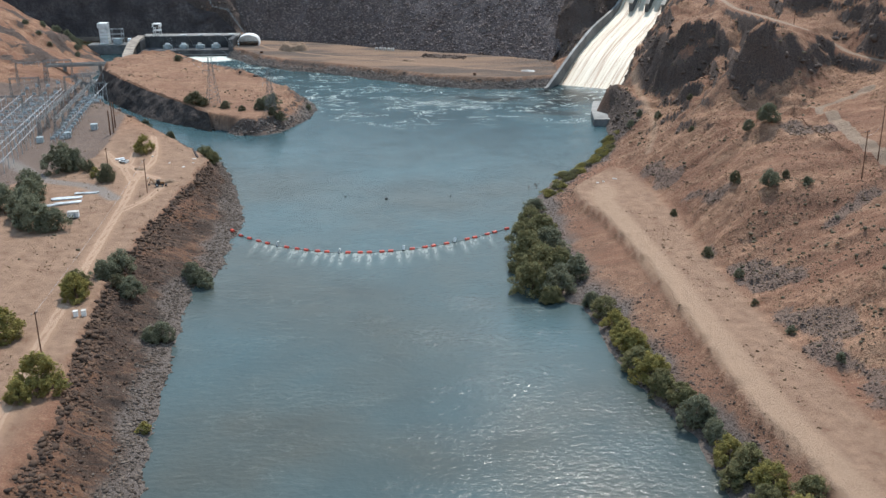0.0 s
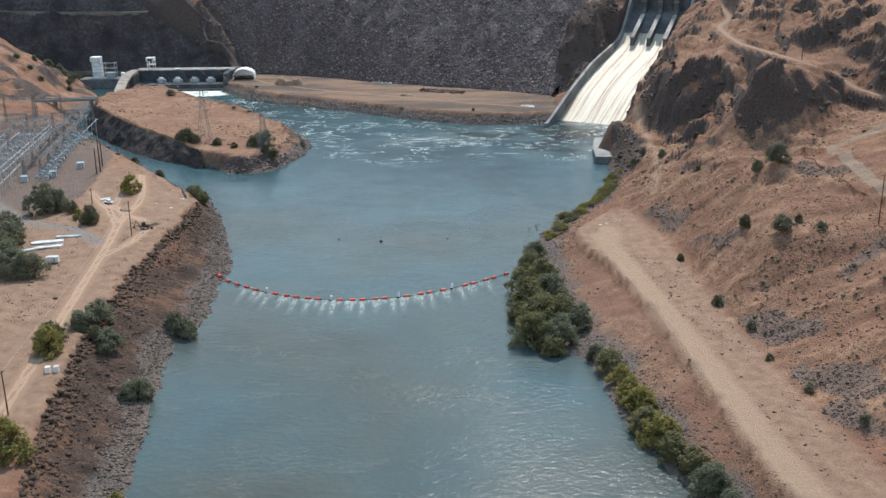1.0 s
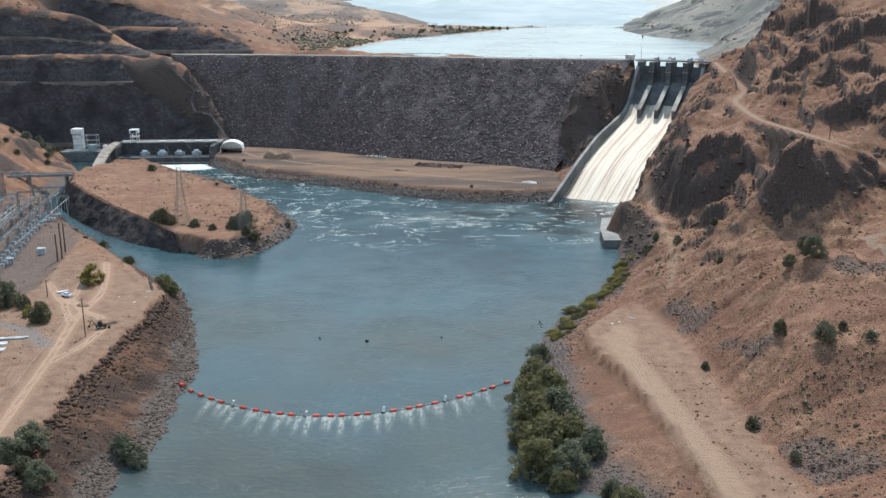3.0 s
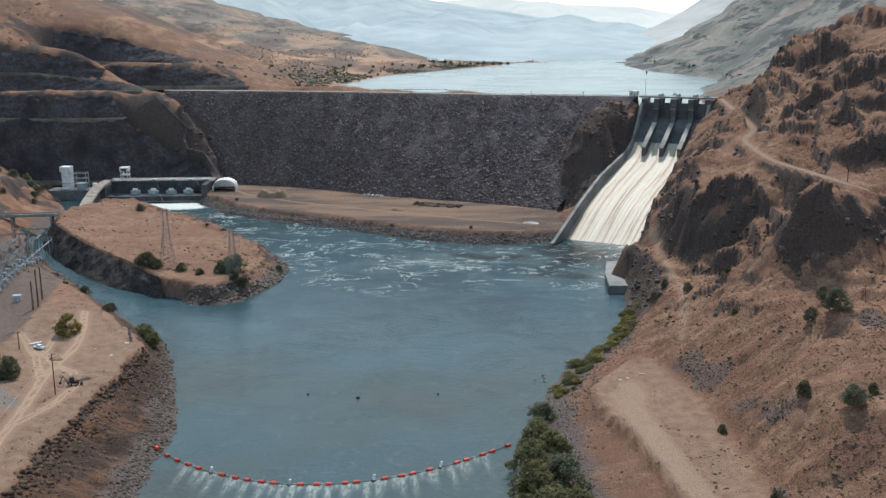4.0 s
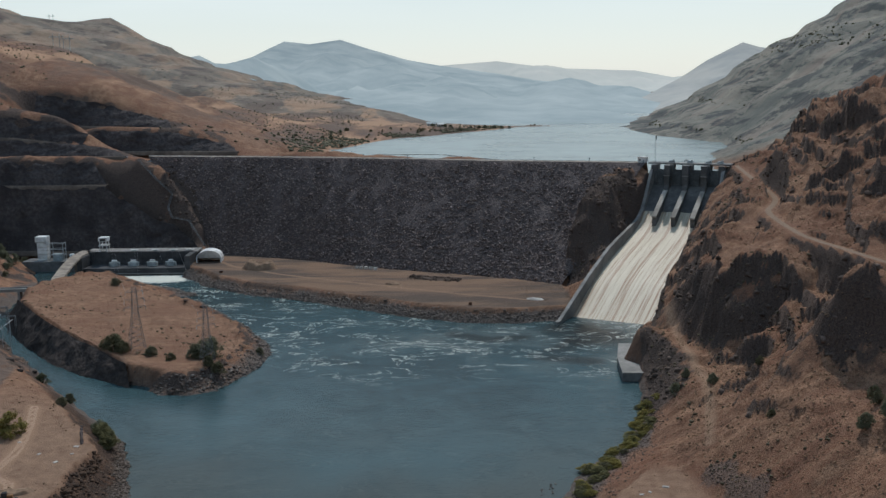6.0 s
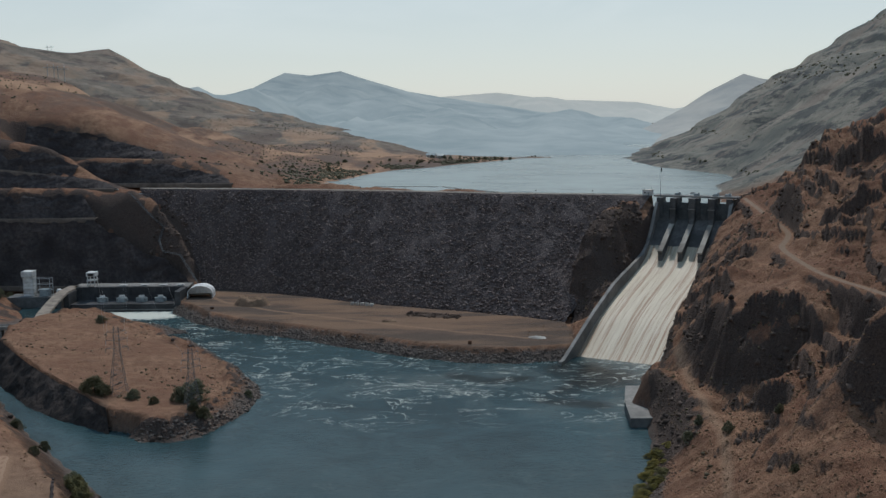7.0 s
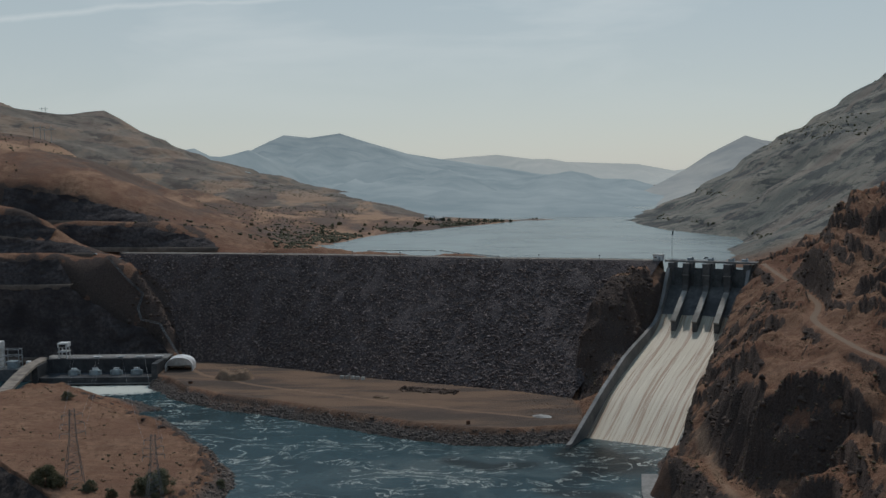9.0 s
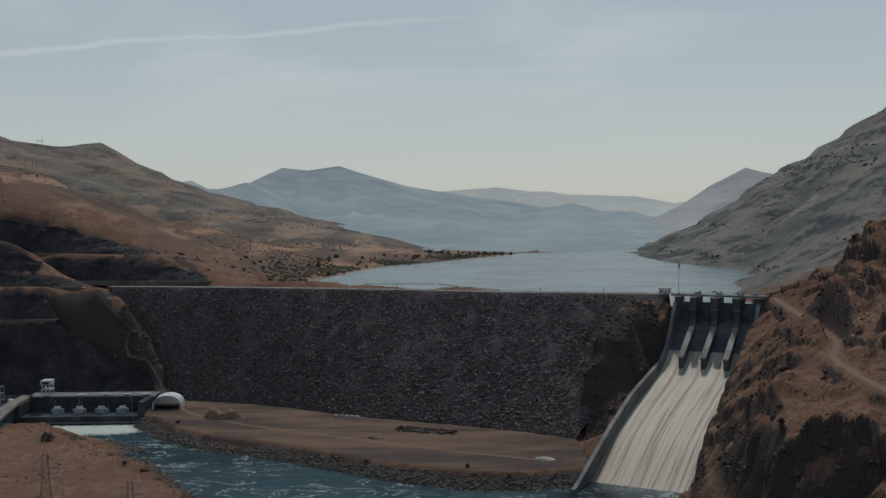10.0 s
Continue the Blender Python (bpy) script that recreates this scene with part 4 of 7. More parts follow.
# ---- water ----
def water_material(name, base, rough, wave, strength, gloss):
    m, nodes, links, bsdf = material(name, rough, 0.18)
    bsdf.inputs["IOR"].default_value = 1.33
    p = position(nodes)
    swirl = noise_node(nodes, links, p, 0.022, 5, 0.6)
    swirl.node.inputs["Distortion"].default_value = 1.6
    patches = noise_node(nodes, links, p, 0.05, 4, 0.6, (0.6, 1.0, 1.0))
    fine = noise_node(nodes, links, p, wave, 4.0, 0.56, (0.75, 1.0, 1.0))
    col = mixed(nodes, links, ramp(nodes, links, swirl, 0.36, 0.66), tuple(0.75 * c for c in base), tuple(1.3 * c for c in base))
    col = mixed(nodes, links, maths(nodes, links, "MULTIPLY", attribute(nodes, "silt"), ramp(nodes, links, swirl, 0.25, 0.6, (0.6, 0.6, 0.6), (1, 1, 1))), col, (0.056, 0.058, 0.047))
    # set patches of darker, less glossy water, broken by the swirls
    dark_water = maths(nodes, links, "MULTIPLY", attribute(nodes, "dark_water"), ramp(nodes, links, swirl, 0.3, 0.5, (0.35, 0.35, 0.35), (1, 1, 1)))
    broad = noise_node(nodes, links, p, 0.009, 3, 0.5)
    col = mixed(nodes, links, ramp(nodes, links, broad, 0.38, 0.62, (0, 0, 0), (0.7, 0.7, 0.7)), col, tuple(1.6 * c for c in base))
    pale = maths(nodes, links, "MULTIPLY", ramp(nodes, links, swirl, 0.44, 0.6), attribute(nodes, "churn"))
    col = mixed(nodes, links, pale, col, (0.082, 0.108, 0.108))
    col = mixed(nodes, links, dark_water, col, (0.016, 0.019, 0.018))
    vein = noise_node(nodes, links, p, 0.055, 6, 0.62, (0.5, 1.0, 1.0))
    vein.node.inputs["Distortion"].default_value = 1.4
    thin = ramp(nodes, links, maths(nodes, links, "ABSOLUTE", maths(nodes, links, "SUBTRACT", vein, 0.52)), 0.0, 0.012, (1, 1, 1), (0, 0, 0))
    streaky = maths(nodes, links, "MULTIPLY", thin, maths(nodes, links, "MULTIPLY", attribute(nodes, "veins"), ramp(nodes, links, patches, 0.43, 0.56)))
    foam_n = noise_node(nodes, links, p, 0.22, 8, 0.75)
    foam = ramp(nodes, links, maths(nodes, links, "ADD", attribute(nodes, "foam"), foam_n), 0.86, 1.3)
    foam = maths(nodes, links, "MAXIMUM", foam, streaky)
    wake_n = noise_node(nodes, links, p, 0.9, 4, 0.6, (1.0, 0.3, 1.0))
    foam = maths(nodes, links, "MAXIMUM", foam, maths(nodes, links, "MULTIPLY", attribute(nodes, "wake"), ramp(nodes, links, wake_n, 0.3, 0.6)))
    col = mixed(nodes, links, foam, col, (0.56, 0.57, 0.50))
    links.new(col, bsdf.inputs["Base Color"])
    links.new(mixed(nodes, links, foam, (rough, rough, rough), (0.7, 0.7, 0.7)), bsdf.inputs["Roughness"])
    links.new(maths(nodes, links, "MULTIPLY_ADD", dark_water, -0.10, gloss), bsdf.inputs["Specular IOR Level"])
    ripple = maths(nodes, links, "MULTIPLY", fine, ramp(nodes, links, patches, 0.3, 0.65, (0.5, 0.5, 0.5), (1, 1, 1)))
    ripple = maths(nodes, links, "MULTIPLY", ripple, maths(nodes, links, "MULTIPLY_ADD", attribute(nodes, "riffle"), 0.5, 1.0))
    bump(nodes, links, maths(nodes, links, "ADD", ripple, maths(nodes, links, "MULTIPLY", swirl, 0.15)), strength, 0.27, bsdf)
    return m


def boom_point(t):
    """The floating boom hangs in a shallow arc from bank to bank, bowed downstream."""
    x = -92 + 119.5 * t
    return x, 423.5 + 0.5 * t - 27.5 * 4 * t * (1 - t) * (1 + 0.18 * (0.5 - t))


wx, wy = np.meshgrid(axis([(-320, -130, 4), (-130, -96, 3), (-96, 30, 0.9), (30, 140, 3), (140, 160, 10)]), axis([(-300, 180, 40), (180, 356, 3), (356, 428, 1.2), (428, 920, 3)]))
river_mesh = grid_mesh("river", wx, wy, np.zeros_like(wx), water_material("river_water", (0.026, 0.052, 0.058), 0.2, 0.55, 1.2, 0.28))
foam = smooth(60, 10, distance_to([(-250, 880), (-190, 885), (-160, 850)], wx, wy)) * 0.2 + smooth(26, 4, distance_to([(-240, 886), (-192, 888)], wx, wy)) * 0.4
foam += 0.2 * smooth(22, 4, distance_to([(30, 480), (48, 492)], wx, wy)) + 0.22 * smooth(14, 3, distance_to([(30, 345), (40, 320)], wx, wy))
wake = 0 * wx
for k in np.arange(2.5, 26, 0.5):
    bx0, by0 = boom_point((k + 0.15 * math.sin(k * 3.1)) / 27)
    lean = 0.10 * (k - 13) / 10 + 0.05 * math.sin(k * 5.1)
    reach = 5 + 17 * math.sin(k * 3.7) ** 2
    down = by0 - wy
    wake = np.maximum(wake, 0.62 * (down > -0.6) * smooth(reach, -2, down) * smooth(1.7, 0.1, np.abs(wx - bx0 - lean * down)) * (1 - 0.5 * abs(k - 13) / 13))
add_values(river_mesh, "foam", foam)
add_values(river_mesh, "wake", wake)
add_values(river_mesh, "silt", smooth(640, 420, wy))
add_values(river_mesh, "riffle", smooth(45, 10, distance_to([(26, 180), (26, 270), (10, 330)], wx, wy)))
add_values(river_mesh, "veins", np.clip(smooth(90, 20, distance_to([(-170, 860), (-130, 800), (-80, 730), (-30, 690)], wx, wy)) + 0.9 * smooth(90, 20, distance_to([(-20, 720), (60, 690), (110, 690)], wx, wy)) + 0.05 * smooth(700, 600, wy), 0, 1))
dark_pool = smooth(20, 5, distance_to([(88, 728), (104, 722)], wx, wy))
add_values(river_mesh, "dark_water", np.clip(1.0 * smooth(26, 8, distance_to([(84, 722), (96, 704)], wx, wy)) + 0.8 * smooth(11, 3, distance_to([(84, 700), (72, 676), (60, 664), (84, 654)], wx, wy)) + 0.7 * smooth(10, 2, distance_to([(16, 712), (34, 700), (52, 704)], wx, wy)), 0, 1))
add_values(river_mesh, "churn", np.clip(0.85 * smooth(80, 15, distance_to([(10, 712), (60, 690), (110, 690), (120, 715)], wx, wy)) + 0.1 * smooth(120, 30, distance_to([(-160, 850), (-60, 720)], wx, wy)) + 0.04 - dark_pool, 0, 1))
river = tagged(new("river", river_mesh), "calm blue-green tailwater river with glinting ripples", "water", kind="structure")

lx, ly = np.meshgrid(axis([(-230, 150, 15), (150, 240, 3), (240, 700, 15)]), axis([(0, 1, 0.01)]))
crest_line = np.interp(lx, [p[0] for p in DAM_CREST] + [230], [p[1] for p in DAM_CREST] + [893])
lake_edge = np.interp(lx, [-230, 150, 163, 170, 216, 222, 240], [26, 26, 26, 0, 0, 26, 26]) + np.where((lx > 163) & (lx < 222), 894 - 0.53 * (lx - 189), crest_line)
ly = lake_edge + ly * (2250 - lake_edge)
lake_mesh = grid_mesh("reservoir", lx, ly, np.full_like(lx, LAKE_Z), water_material("lake_water", (0.140, 0.168, 0.161), 0.25, 0.2, 0.2, 0.18))
add_values(lake_mesh, "foam", 0 * lx)
add_values(lake_mesh, "wake", 0 * lx)
add_values(lake_mesh, "silt", 0 * lx)
add_values(lake_mesh, "riffle", 0 * lx)
add_values(lake_mesh, "dark_water", 0 * lx)
add_values(lake_mesh, "veins", 0 * lx)
add_values(lake_mesh, "churn", 0 * lx)
reservoir = tagged(new("reservoir", lake_mesh), "pale still reservoir behind the dam", "water", kind="structure")


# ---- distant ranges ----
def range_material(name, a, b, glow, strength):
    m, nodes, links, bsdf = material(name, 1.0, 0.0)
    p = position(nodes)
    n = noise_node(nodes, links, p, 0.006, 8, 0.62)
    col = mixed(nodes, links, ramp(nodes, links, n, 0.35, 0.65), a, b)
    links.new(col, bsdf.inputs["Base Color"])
    # haze is put in as emission, stronger towards the foot of the range
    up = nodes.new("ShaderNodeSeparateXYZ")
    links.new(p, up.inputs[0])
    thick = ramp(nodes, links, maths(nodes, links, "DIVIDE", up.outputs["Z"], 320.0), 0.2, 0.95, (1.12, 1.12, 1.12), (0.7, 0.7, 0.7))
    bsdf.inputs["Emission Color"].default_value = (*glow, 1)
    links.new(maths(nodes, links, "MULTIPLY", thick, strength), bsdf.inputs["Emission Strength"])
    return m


def distant_range(name, ridge, front, depth, mat, label, seed):
    """A range whose ridge line falls in spurs to its foot at the lake, and steeply behind."""
    pts = sampled(ridge, 25)
    x = np.array([p[0] for p in pts])
    rows = np.concatenate([np.linspace(-1, 0, 60), np.linspace(0.1, 1, 8)])[:, None]
    gx2 = np.repeat(x[None, :], len(rows), 0)
    ry = np.array([p[1] for p in pts])[None, :]
    rz = np.array([p[2] for p in pts])[None, :]
    gy2 = ry + np.where(rows < 0, rows * front, rows * depth)
    away = np.abs(rows)
    spurs = fbm(gx2, gy2 * 0.35, 300, 6, 0.52, seed)
    gz2 = 68 + (rz - 68) * (1 - away) ** 1.1 + away * (1 - away) * 2.4 * rz * 0.6 * spurs - 14 * smooth(0.97, 1, away)
    return tagged(new(name, grid_mesh(name, gx2, gy2, gz2, mat)), label, "mountain", kind="structure")


PEAKS_FAR = [(-1600, 4300, 170), (-939, 4300, 180), (-804, 4300, 215), (-623, 4300, 298), (-522, 4300, 286), (-399, 4300, 302), (-287, 4300, 265), (-130, 4300, 219), (4, 4300, 195), (300, 4300, 150), (600, 4300, 110)]
PEAKS_FARTHEST = [(-200, 4600, 170), (4, 4600, 200), (240, 4600, 216), (480, 4600, 184), (840, 4600, 170), (1000, 4600, 140), (1500, 4600, 200)]
PEAKS_EAST = [(1700, 3300, 420), (1300, 3300, 260), (1055, 3300, 216), (970, 3300, 229), (920, 3300, 243), (801, 3250, 190), (700, 3150, 140), (560, 2950, 92), (440, 2750, 66), (350, 2600, 50)]
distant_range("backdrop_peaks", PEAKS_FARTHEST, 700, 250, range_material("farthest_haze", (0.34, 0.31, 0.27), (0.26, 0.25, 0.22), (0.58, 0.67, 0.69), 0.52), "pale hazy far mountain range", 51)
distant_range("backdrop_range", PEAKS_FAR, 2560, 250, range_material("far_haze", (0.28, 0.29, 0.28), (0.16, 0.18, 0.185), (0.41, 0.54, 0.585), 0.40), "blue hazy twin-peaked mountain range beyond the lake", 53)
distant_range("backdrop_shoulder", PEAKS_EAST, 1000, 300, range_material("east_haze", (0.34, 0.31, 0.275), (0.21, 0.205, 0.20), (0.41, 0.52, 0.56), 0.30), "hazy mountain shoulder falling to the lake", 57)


# ---- dam ----
def lerp_line(line, t):
    lengths = [math.dist(a, b) for a, b in zip(line, line[1:])]
    s = t * sum(lengths)
    for (a, b), n in zip(zip(line, line[1:]), lengths):
        if s <= n:
            return tuple(p + (q - p) * s / n for p, q in zip(a, b))
        s -= n
    return line[-1]


rockfill = speckled("rockfill", (0.074, 0.059, 0.055), (0.190, 0.151, 0.139), 0.9, 0.95, 1.0, 1.2, (0.094, 0.076, 0.072), 0.12)
cols, rows = 240, 70
us, vs = np.linspace(0, 1, cols), np.linspace(0, 1, rows)
toe = np.array([lerp_line(DAM_TOE, u) for u in us])
top = np.array([lerp_line(DAM_CREST, u) for u in us])
dx = toe[None, :, 0] + (top - toe)[None, :, 0] * vs[:, None]
dy = toe[None, :, 1] + (top - toe)[None, :, 1] * vs[:, None]
dz = PAD_Z - 0.5 + (CREST_Z - PAD_Z + 0.5) * vs[:, None] + 0 * dx
dz += 1.1 * fbm(dx, dy, 9, 4, 0.6, 61) * smooth(1.0, 0.95, vs[:, None]) * smooth(0, 0.03, vs[:, None])
dam = tagged(empty("dam"), "long dark rockfill embankment dam with a road on its crest", "dam", kind="structure")
face = new("rock_face", grid_mesh("rock_face", dx, dy, dz, rockfill))
face.parent = dam
gravel_top = speckled("crest_gravel", (0.26, 0.22, 0.18), (0.34, 0.29, 0.24), 1.0, 0.95)
bx = np.stack([top[:, 0], top[:, 0] + 3.2, top[:, 0] + 3.2 + 14])
by = np.stack([top[:, 1], top[:, 1] + 10.5, top[:, 1] + 10.5 + 46])
bz = np.stack([0 * us + CREST_Z, 0 * us + CREST_Z, 0 * us + CREST_Z - 32])
back = new("crest_road", grid_mesh("crest_road", bx, by, bz, gravel_top))
back.parent = dam

# terraced rock cuts of the west abutment, each a steep blasted face over a bench
cut_rock = speckled("blasted_basalt", (0.046, 0.039, 0.038), (0.098, 0.083, 0.079), 0.35, 0.95, 1.0, 1.5, (0.034, 0.029, 0.029), 0.12)
bench_dirt = speckled("bench_dirt", (0.115, 0.088, 0.070), (0.18, 0.138, 0.108), 0.3, 0.95, 0.4, 0.3)


def rock_wall(brow, foot, drop, mat, parent, seed=81, jag=0.0):
    """A steep broken rock face between two lines, its foot drop metres out from the lower one; returns the lower line and its roughness."""
    count = 110
    fv = np.linspace(0, 1, 14)[:, None] + np.zeros((1, count))
    up_line, low_line = np.array([lerp_line(brow, t) for t in np.linspace(0, 1, count)]), np.array([lerp_line(foot, t) for t in np.linspace(0, 1, count)])
    grid3 = low_line[None] + (up_line - low_line)[None] * fv[..., None]
    rough_n = fbm(grid3[..., 0] - grid3[..., 1], grid3[..., 2] * 2.0, 11, 5, 0.6, seed)
    ragged = fbm(grid3[..., 0] * 1.0, grid3[..., 1] * 0.0, 14, 5, 0.6, seed + 5)
    fz = grid3[..., 2] + (0.9 * rough_n + jag * ragged) * fv - 1.0 * (fv < 0.01)
    face = new("rock_face", grid_mesh("rock_face", grid3[..., 0] - 0.9 * (drop > 3.5) * rough_n, grid3[..., 1] - drop - 1.4 * rough_n + 1.2 * fv, fz, mat))
    face.parent = parent
    return low_line, rough_n


cuts = tagged(empty("cut_slope"), "dark blasted rock terraces above the west end of the dam", "rock cut", kind="structure")
UPPER_CLIFF = ([(-420, 1000, 82), (-338, 996, 80), (-283, 999, 79)], [(-420, 992, 62), (-338, 988, 60), (-268, 990, 60)])
LOWER_CLIFF = ([(-420, 985, 62), (-338, 981, 60), (-268, 983, 58), (-236, 973, 39), (-206, 961, 29), (-186, 947, 14)], [(-400, 966, 14), (-343, 968, 9), (-300, 970, 8), (-240, 964, 8), (-205, 954, 7.5), (-184, 943, 7.5)])
for brow, foot, drop in [(CUTS_WEST[k], CUTS_WEST[k + 1], 3.4) for k in (0, 2, 4, 6)] + [(*UPPER_CLIFF, 3.0), (*LOWER_CLIFF, 3.0)]:
    low_line, rough_n = rock_wall(brow, foot, drop, cut_rock, cuts, jag=3.0 if drop < 3.2 else 1.5)
    bu = np.stack([low_line[:, 0]] * 3)
    bench_y = np.stack([low_line[:, 1] - drop - 5.5, low_line[:, 1] - drop - 5.0, low_line[:, 1]])
    bench_z = np.stack([low_line[:, 2] - 3.0, low_line[:, 2] + 0.3, low_line[:, 2] + 0.5]) + 0.2 * rough_n[0][None]
    bench = new("bench", grid_mesh("bench", bu, bench_y, bench_z, bench_dirt))
    bench.parent = cuts

isle_rock_mat = speckled("island_basalt", (0.034, 0.027, 0.024), (0.085, 0.064, 0.054), 0.45, 0.95, 1.0, 1.2, (0.026, 0.021, 0.019), 0.15)
cliff = tagged(empty("island_cliff"), "dark basalt cliff along the island's channel side", "cliff", kind="structure")
west_rim = [(x - 0.5, y - 0.8, float(height(np.array(x + 1.2), np.array(y + 1.8))) - 0.1) for x, y, _ in sampled(ISLE_TOP[:6], 6)]
west_foot = [(x + 0.8, y + 0.8, -2.0) for x, y in ISLE_WATER[:6]]
rock_wall(west_rim, west_foot, 0.6, isle_rock_mat, cliff, 85)

# ---- spillway ----
concrete = speckled("weathered_concrete", (0.22, 0.21, 0.195), (0.31, 0.295, 0.27), 0.6, 0.85, 0.2, 0.1, (0.15, 0.145, 0.135), 0.12)
CHUTE = Matrix.Translation((189, 892, 0)) @ Matrix.Rotation(math.atan2(-0.468, 0.884), 4, "Z")  # x across to the east, y upstream
def floor_z(v):
    """Height of the chute's floor at v metres from the gates (downstream is minus)."""
    knots = [(-200, -9.0), (-170, -0.5), (-150, 8.0), (-132, 15.5), (-103, 23.5), (-77, 29.0), (-56, 33.5), (-46, 36.5), (-40, 39.0), (-32, 43.5), (-26, 47.8), (-20, 53.0), (-14, 59.0), (-8, 65.0), (-4, 67.0), (12, 64.0)]
    return float(np.mean(np.interp(v + np.linspace(-7, 7, 9), [k[0] for k in knots], [k[1] for k in knots])))


# lit and shaded copies of the spillway concrete: pale tail tops, dark faces
pale_concrete = speckled("lit_concrete", (0.36, 0.325, 0.275), (0.46, 0.415, 0.35), 0.5, 0.85, 0.2, 0.1)
dark_concrete = speckled("shaded_concrete", (0.095, 0.093, 0.09), (0.165, 0.158, 0.15), 0.4, 0.9, 0.2, 0.1, (0.07, 0.068, 0.066), 0.2)
spillway = tagged(empty("spillway", CHUTE), "concrete gated spillway with a long white chute", "spillway", kind="structure")
vs2 = np.linspace(-200, 12, 107)


def swept(name, sections, mat, parent, label=""):
    """A mesh through rows of points of equal count."""
    n = len(sections[0])
    verts = [p for s in sections for p in s]
    faces = [(i * n + j, i * n + (j + 1) % n, (i + 1) * n + (j + 1) % n, (i + 1) * n + j) for i in range(len(sections) - 1) for j in range(n)]
    faces += [tuple(range(n - 1, -1, -1)), tuple(range((len(sections) - 1) * n, len(sections) * n))]
    ob = new(name, mesh_of(name, verts, faces, mat))
    ob.parent = parent
    return tagged(ob, label)


HALF = 25.0
swept("chute_floor", [[(-HALF, v, floor_z(v)), (HALF, v, floor_z(v)), (HALF, v, floor_z(v) - 3), (-HALF, v, floor_z(v) - 3)] for v in vs2], concrete, spillway)
for side in (-1, 1):
    rows_w = []
    for v in vs2[3:]:
        topz = float(np.interp(v, [-200, -190, -140, -103, -86, -60, -40, -30, -22, -14, -8, 12], [1.5, 2.0, 20.5, 32.0, 35.5, 40.0, 44.0, 49.0, 57.0, 68.0, 76.0, 80.0])) - (4.5 * float(smooth(-50, -90, v)) if side > 0 else 0)
        a, b = side * HALF, side * (HALF + 2.2)
        rows_w.append([(a, v, topz), (b, v, topz), (b, v, floor_z(v) - 6), (a, v, floor_z(v) - 6)])
    swept("training_wall", rows_w, concrete, spillway)


def chute_water():
    m, nodes, links, bsdf = material("spilling_water", 0.55, 0.4)
    tex = nodes.new("ShaderNodeTexCoord").outputs["Object"]
    long_streaks = noise_node(nodes, links, tex, 1.0, 6, 0.7, (0.5, 0.008, 0.008))
    fine = noise_node(nodes, links, tex, 1.0, 6, 0.7, (2.2, 0.03, 0.03))
    col = mixed(nodes, links, ramp(nodes, links, long_streaks, 0.42, 0.53), (0.230, 0.130, 0.070), (0.46, 0.395, 0.290))
    col = mixed(nodes, links, ramp(nodes, links, fine, 0.48, 0.70), col, (0.60, 0.545, 0.435))
    links.new(col, bsdf.inputs["Base Color"])
    bump(nodes, links, fine, 0.5, 0.4, bsdf)
    return m


sheet_y = np.linspace(-178, -27, 130)
sheet_x = np.linspace(-HALF, HALF, 44)
sx, sy = np.meshgrid(sheet_x, sheet_y)
sz = np.vectorize(floor_z)(sy) + 0.5 + 0.3 * fbm(sx * 3, sy * 0.2, 9, 4, 0.55, 71)
water_sheet = new("water_sheet", grid_mesh("water_sheet", sx, sy, sz, chute_water()))
water_sheet.parent = spillway
tagged(water_sheet, "thin sheet of white water streaked with tan")

PIERS = [-13.5, 0.0, 13.5]


def pier(x):
    w = 1.9
    tail = [(-11, 68.0), (-14, 61.0), (-41, 46.0), (-41, 34.0), (-28, 40.0), (-20, 48.0), (-11, 58.0)]
    prof = [(6, CREST_Z - 1.2), (-12, CREST_Z - 1.2), (-12, 58.0), (-8, 62.0), (6, 62.0)]
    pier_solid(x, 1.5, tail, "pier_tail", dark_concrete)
    # a thin pale slab paints the sunlit slope on top of the tail
    pier_solid(x, 1.7, [(-13.0, 62.4), (-13.6, 61.1), (-42, 45.3), (-42, 46.3)], "lit_tail_top", pale_concrete)
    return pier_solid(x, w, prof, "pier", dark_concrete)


def pier_solid(x, w, prof, name, mat):
    bm = bmesh.new()
    left = [bm.verts.new((x - w, y, z)) for y, z in prof]
    right = [bm.verts.new((x + w, y, z)) for y, z in prof]
    bm.faces.new(left)
    bm.faces.new(right[::-1])
    for i in range(len(prof)):
        j = (i + 1) % len(prof)
        bm.faces.new((left[j], left[i], right[i], right[j]))
    bmesh.ops.recalc_face_normals(bm, faces=bm.faces)
    return part(name, bm, mat, spillway)


for x in PIERS:
    pier(x)
# a dark sheet over the chute floor paints in the shade between the piers
bays = [[(-HALF, v, floor_z(v) + 0.25), (HALF, v, floor_z(v) + 0.25), (HALF, v, floor_z(v) - 0.5), (-HALF, v, floor_z(v) - 0.5)] for v in np.linspace(-29, 11, 40)]
swept("bay_floor", bays, dark_concrete, spillway, "concrete of the gate bays, coloured dark for their shade")
deck = part("bridge_deck", boxes(((2 * HALF + 10, 9, 1.2), pose(0, 2, CREST_Z - 0.6)), bevel=0.1), concrete, spillway)
steel = speckled("gate_steel", (0.075, 0.082, 0.085), (0.12, 0.128, 0.13), 1.0, 0.6)
for x in (-19.5, -6.75, 6.75, 19.5):
    gate = part("gate", boxes(((9.9 if abs(x) < 10 else 9.4, 1.0, 14.0), pose(x, -6, 69.6))), steel, spillway, "closed dark steel gate")
    part("stiffener", boxes(((0.5, 0.6, 13.4), pose(x - 2.2, -6.7, 69.6)), ((0.5, 0.6, 13.4), pose(x + 2.2, -6.7, 69.6))), steel, gate)
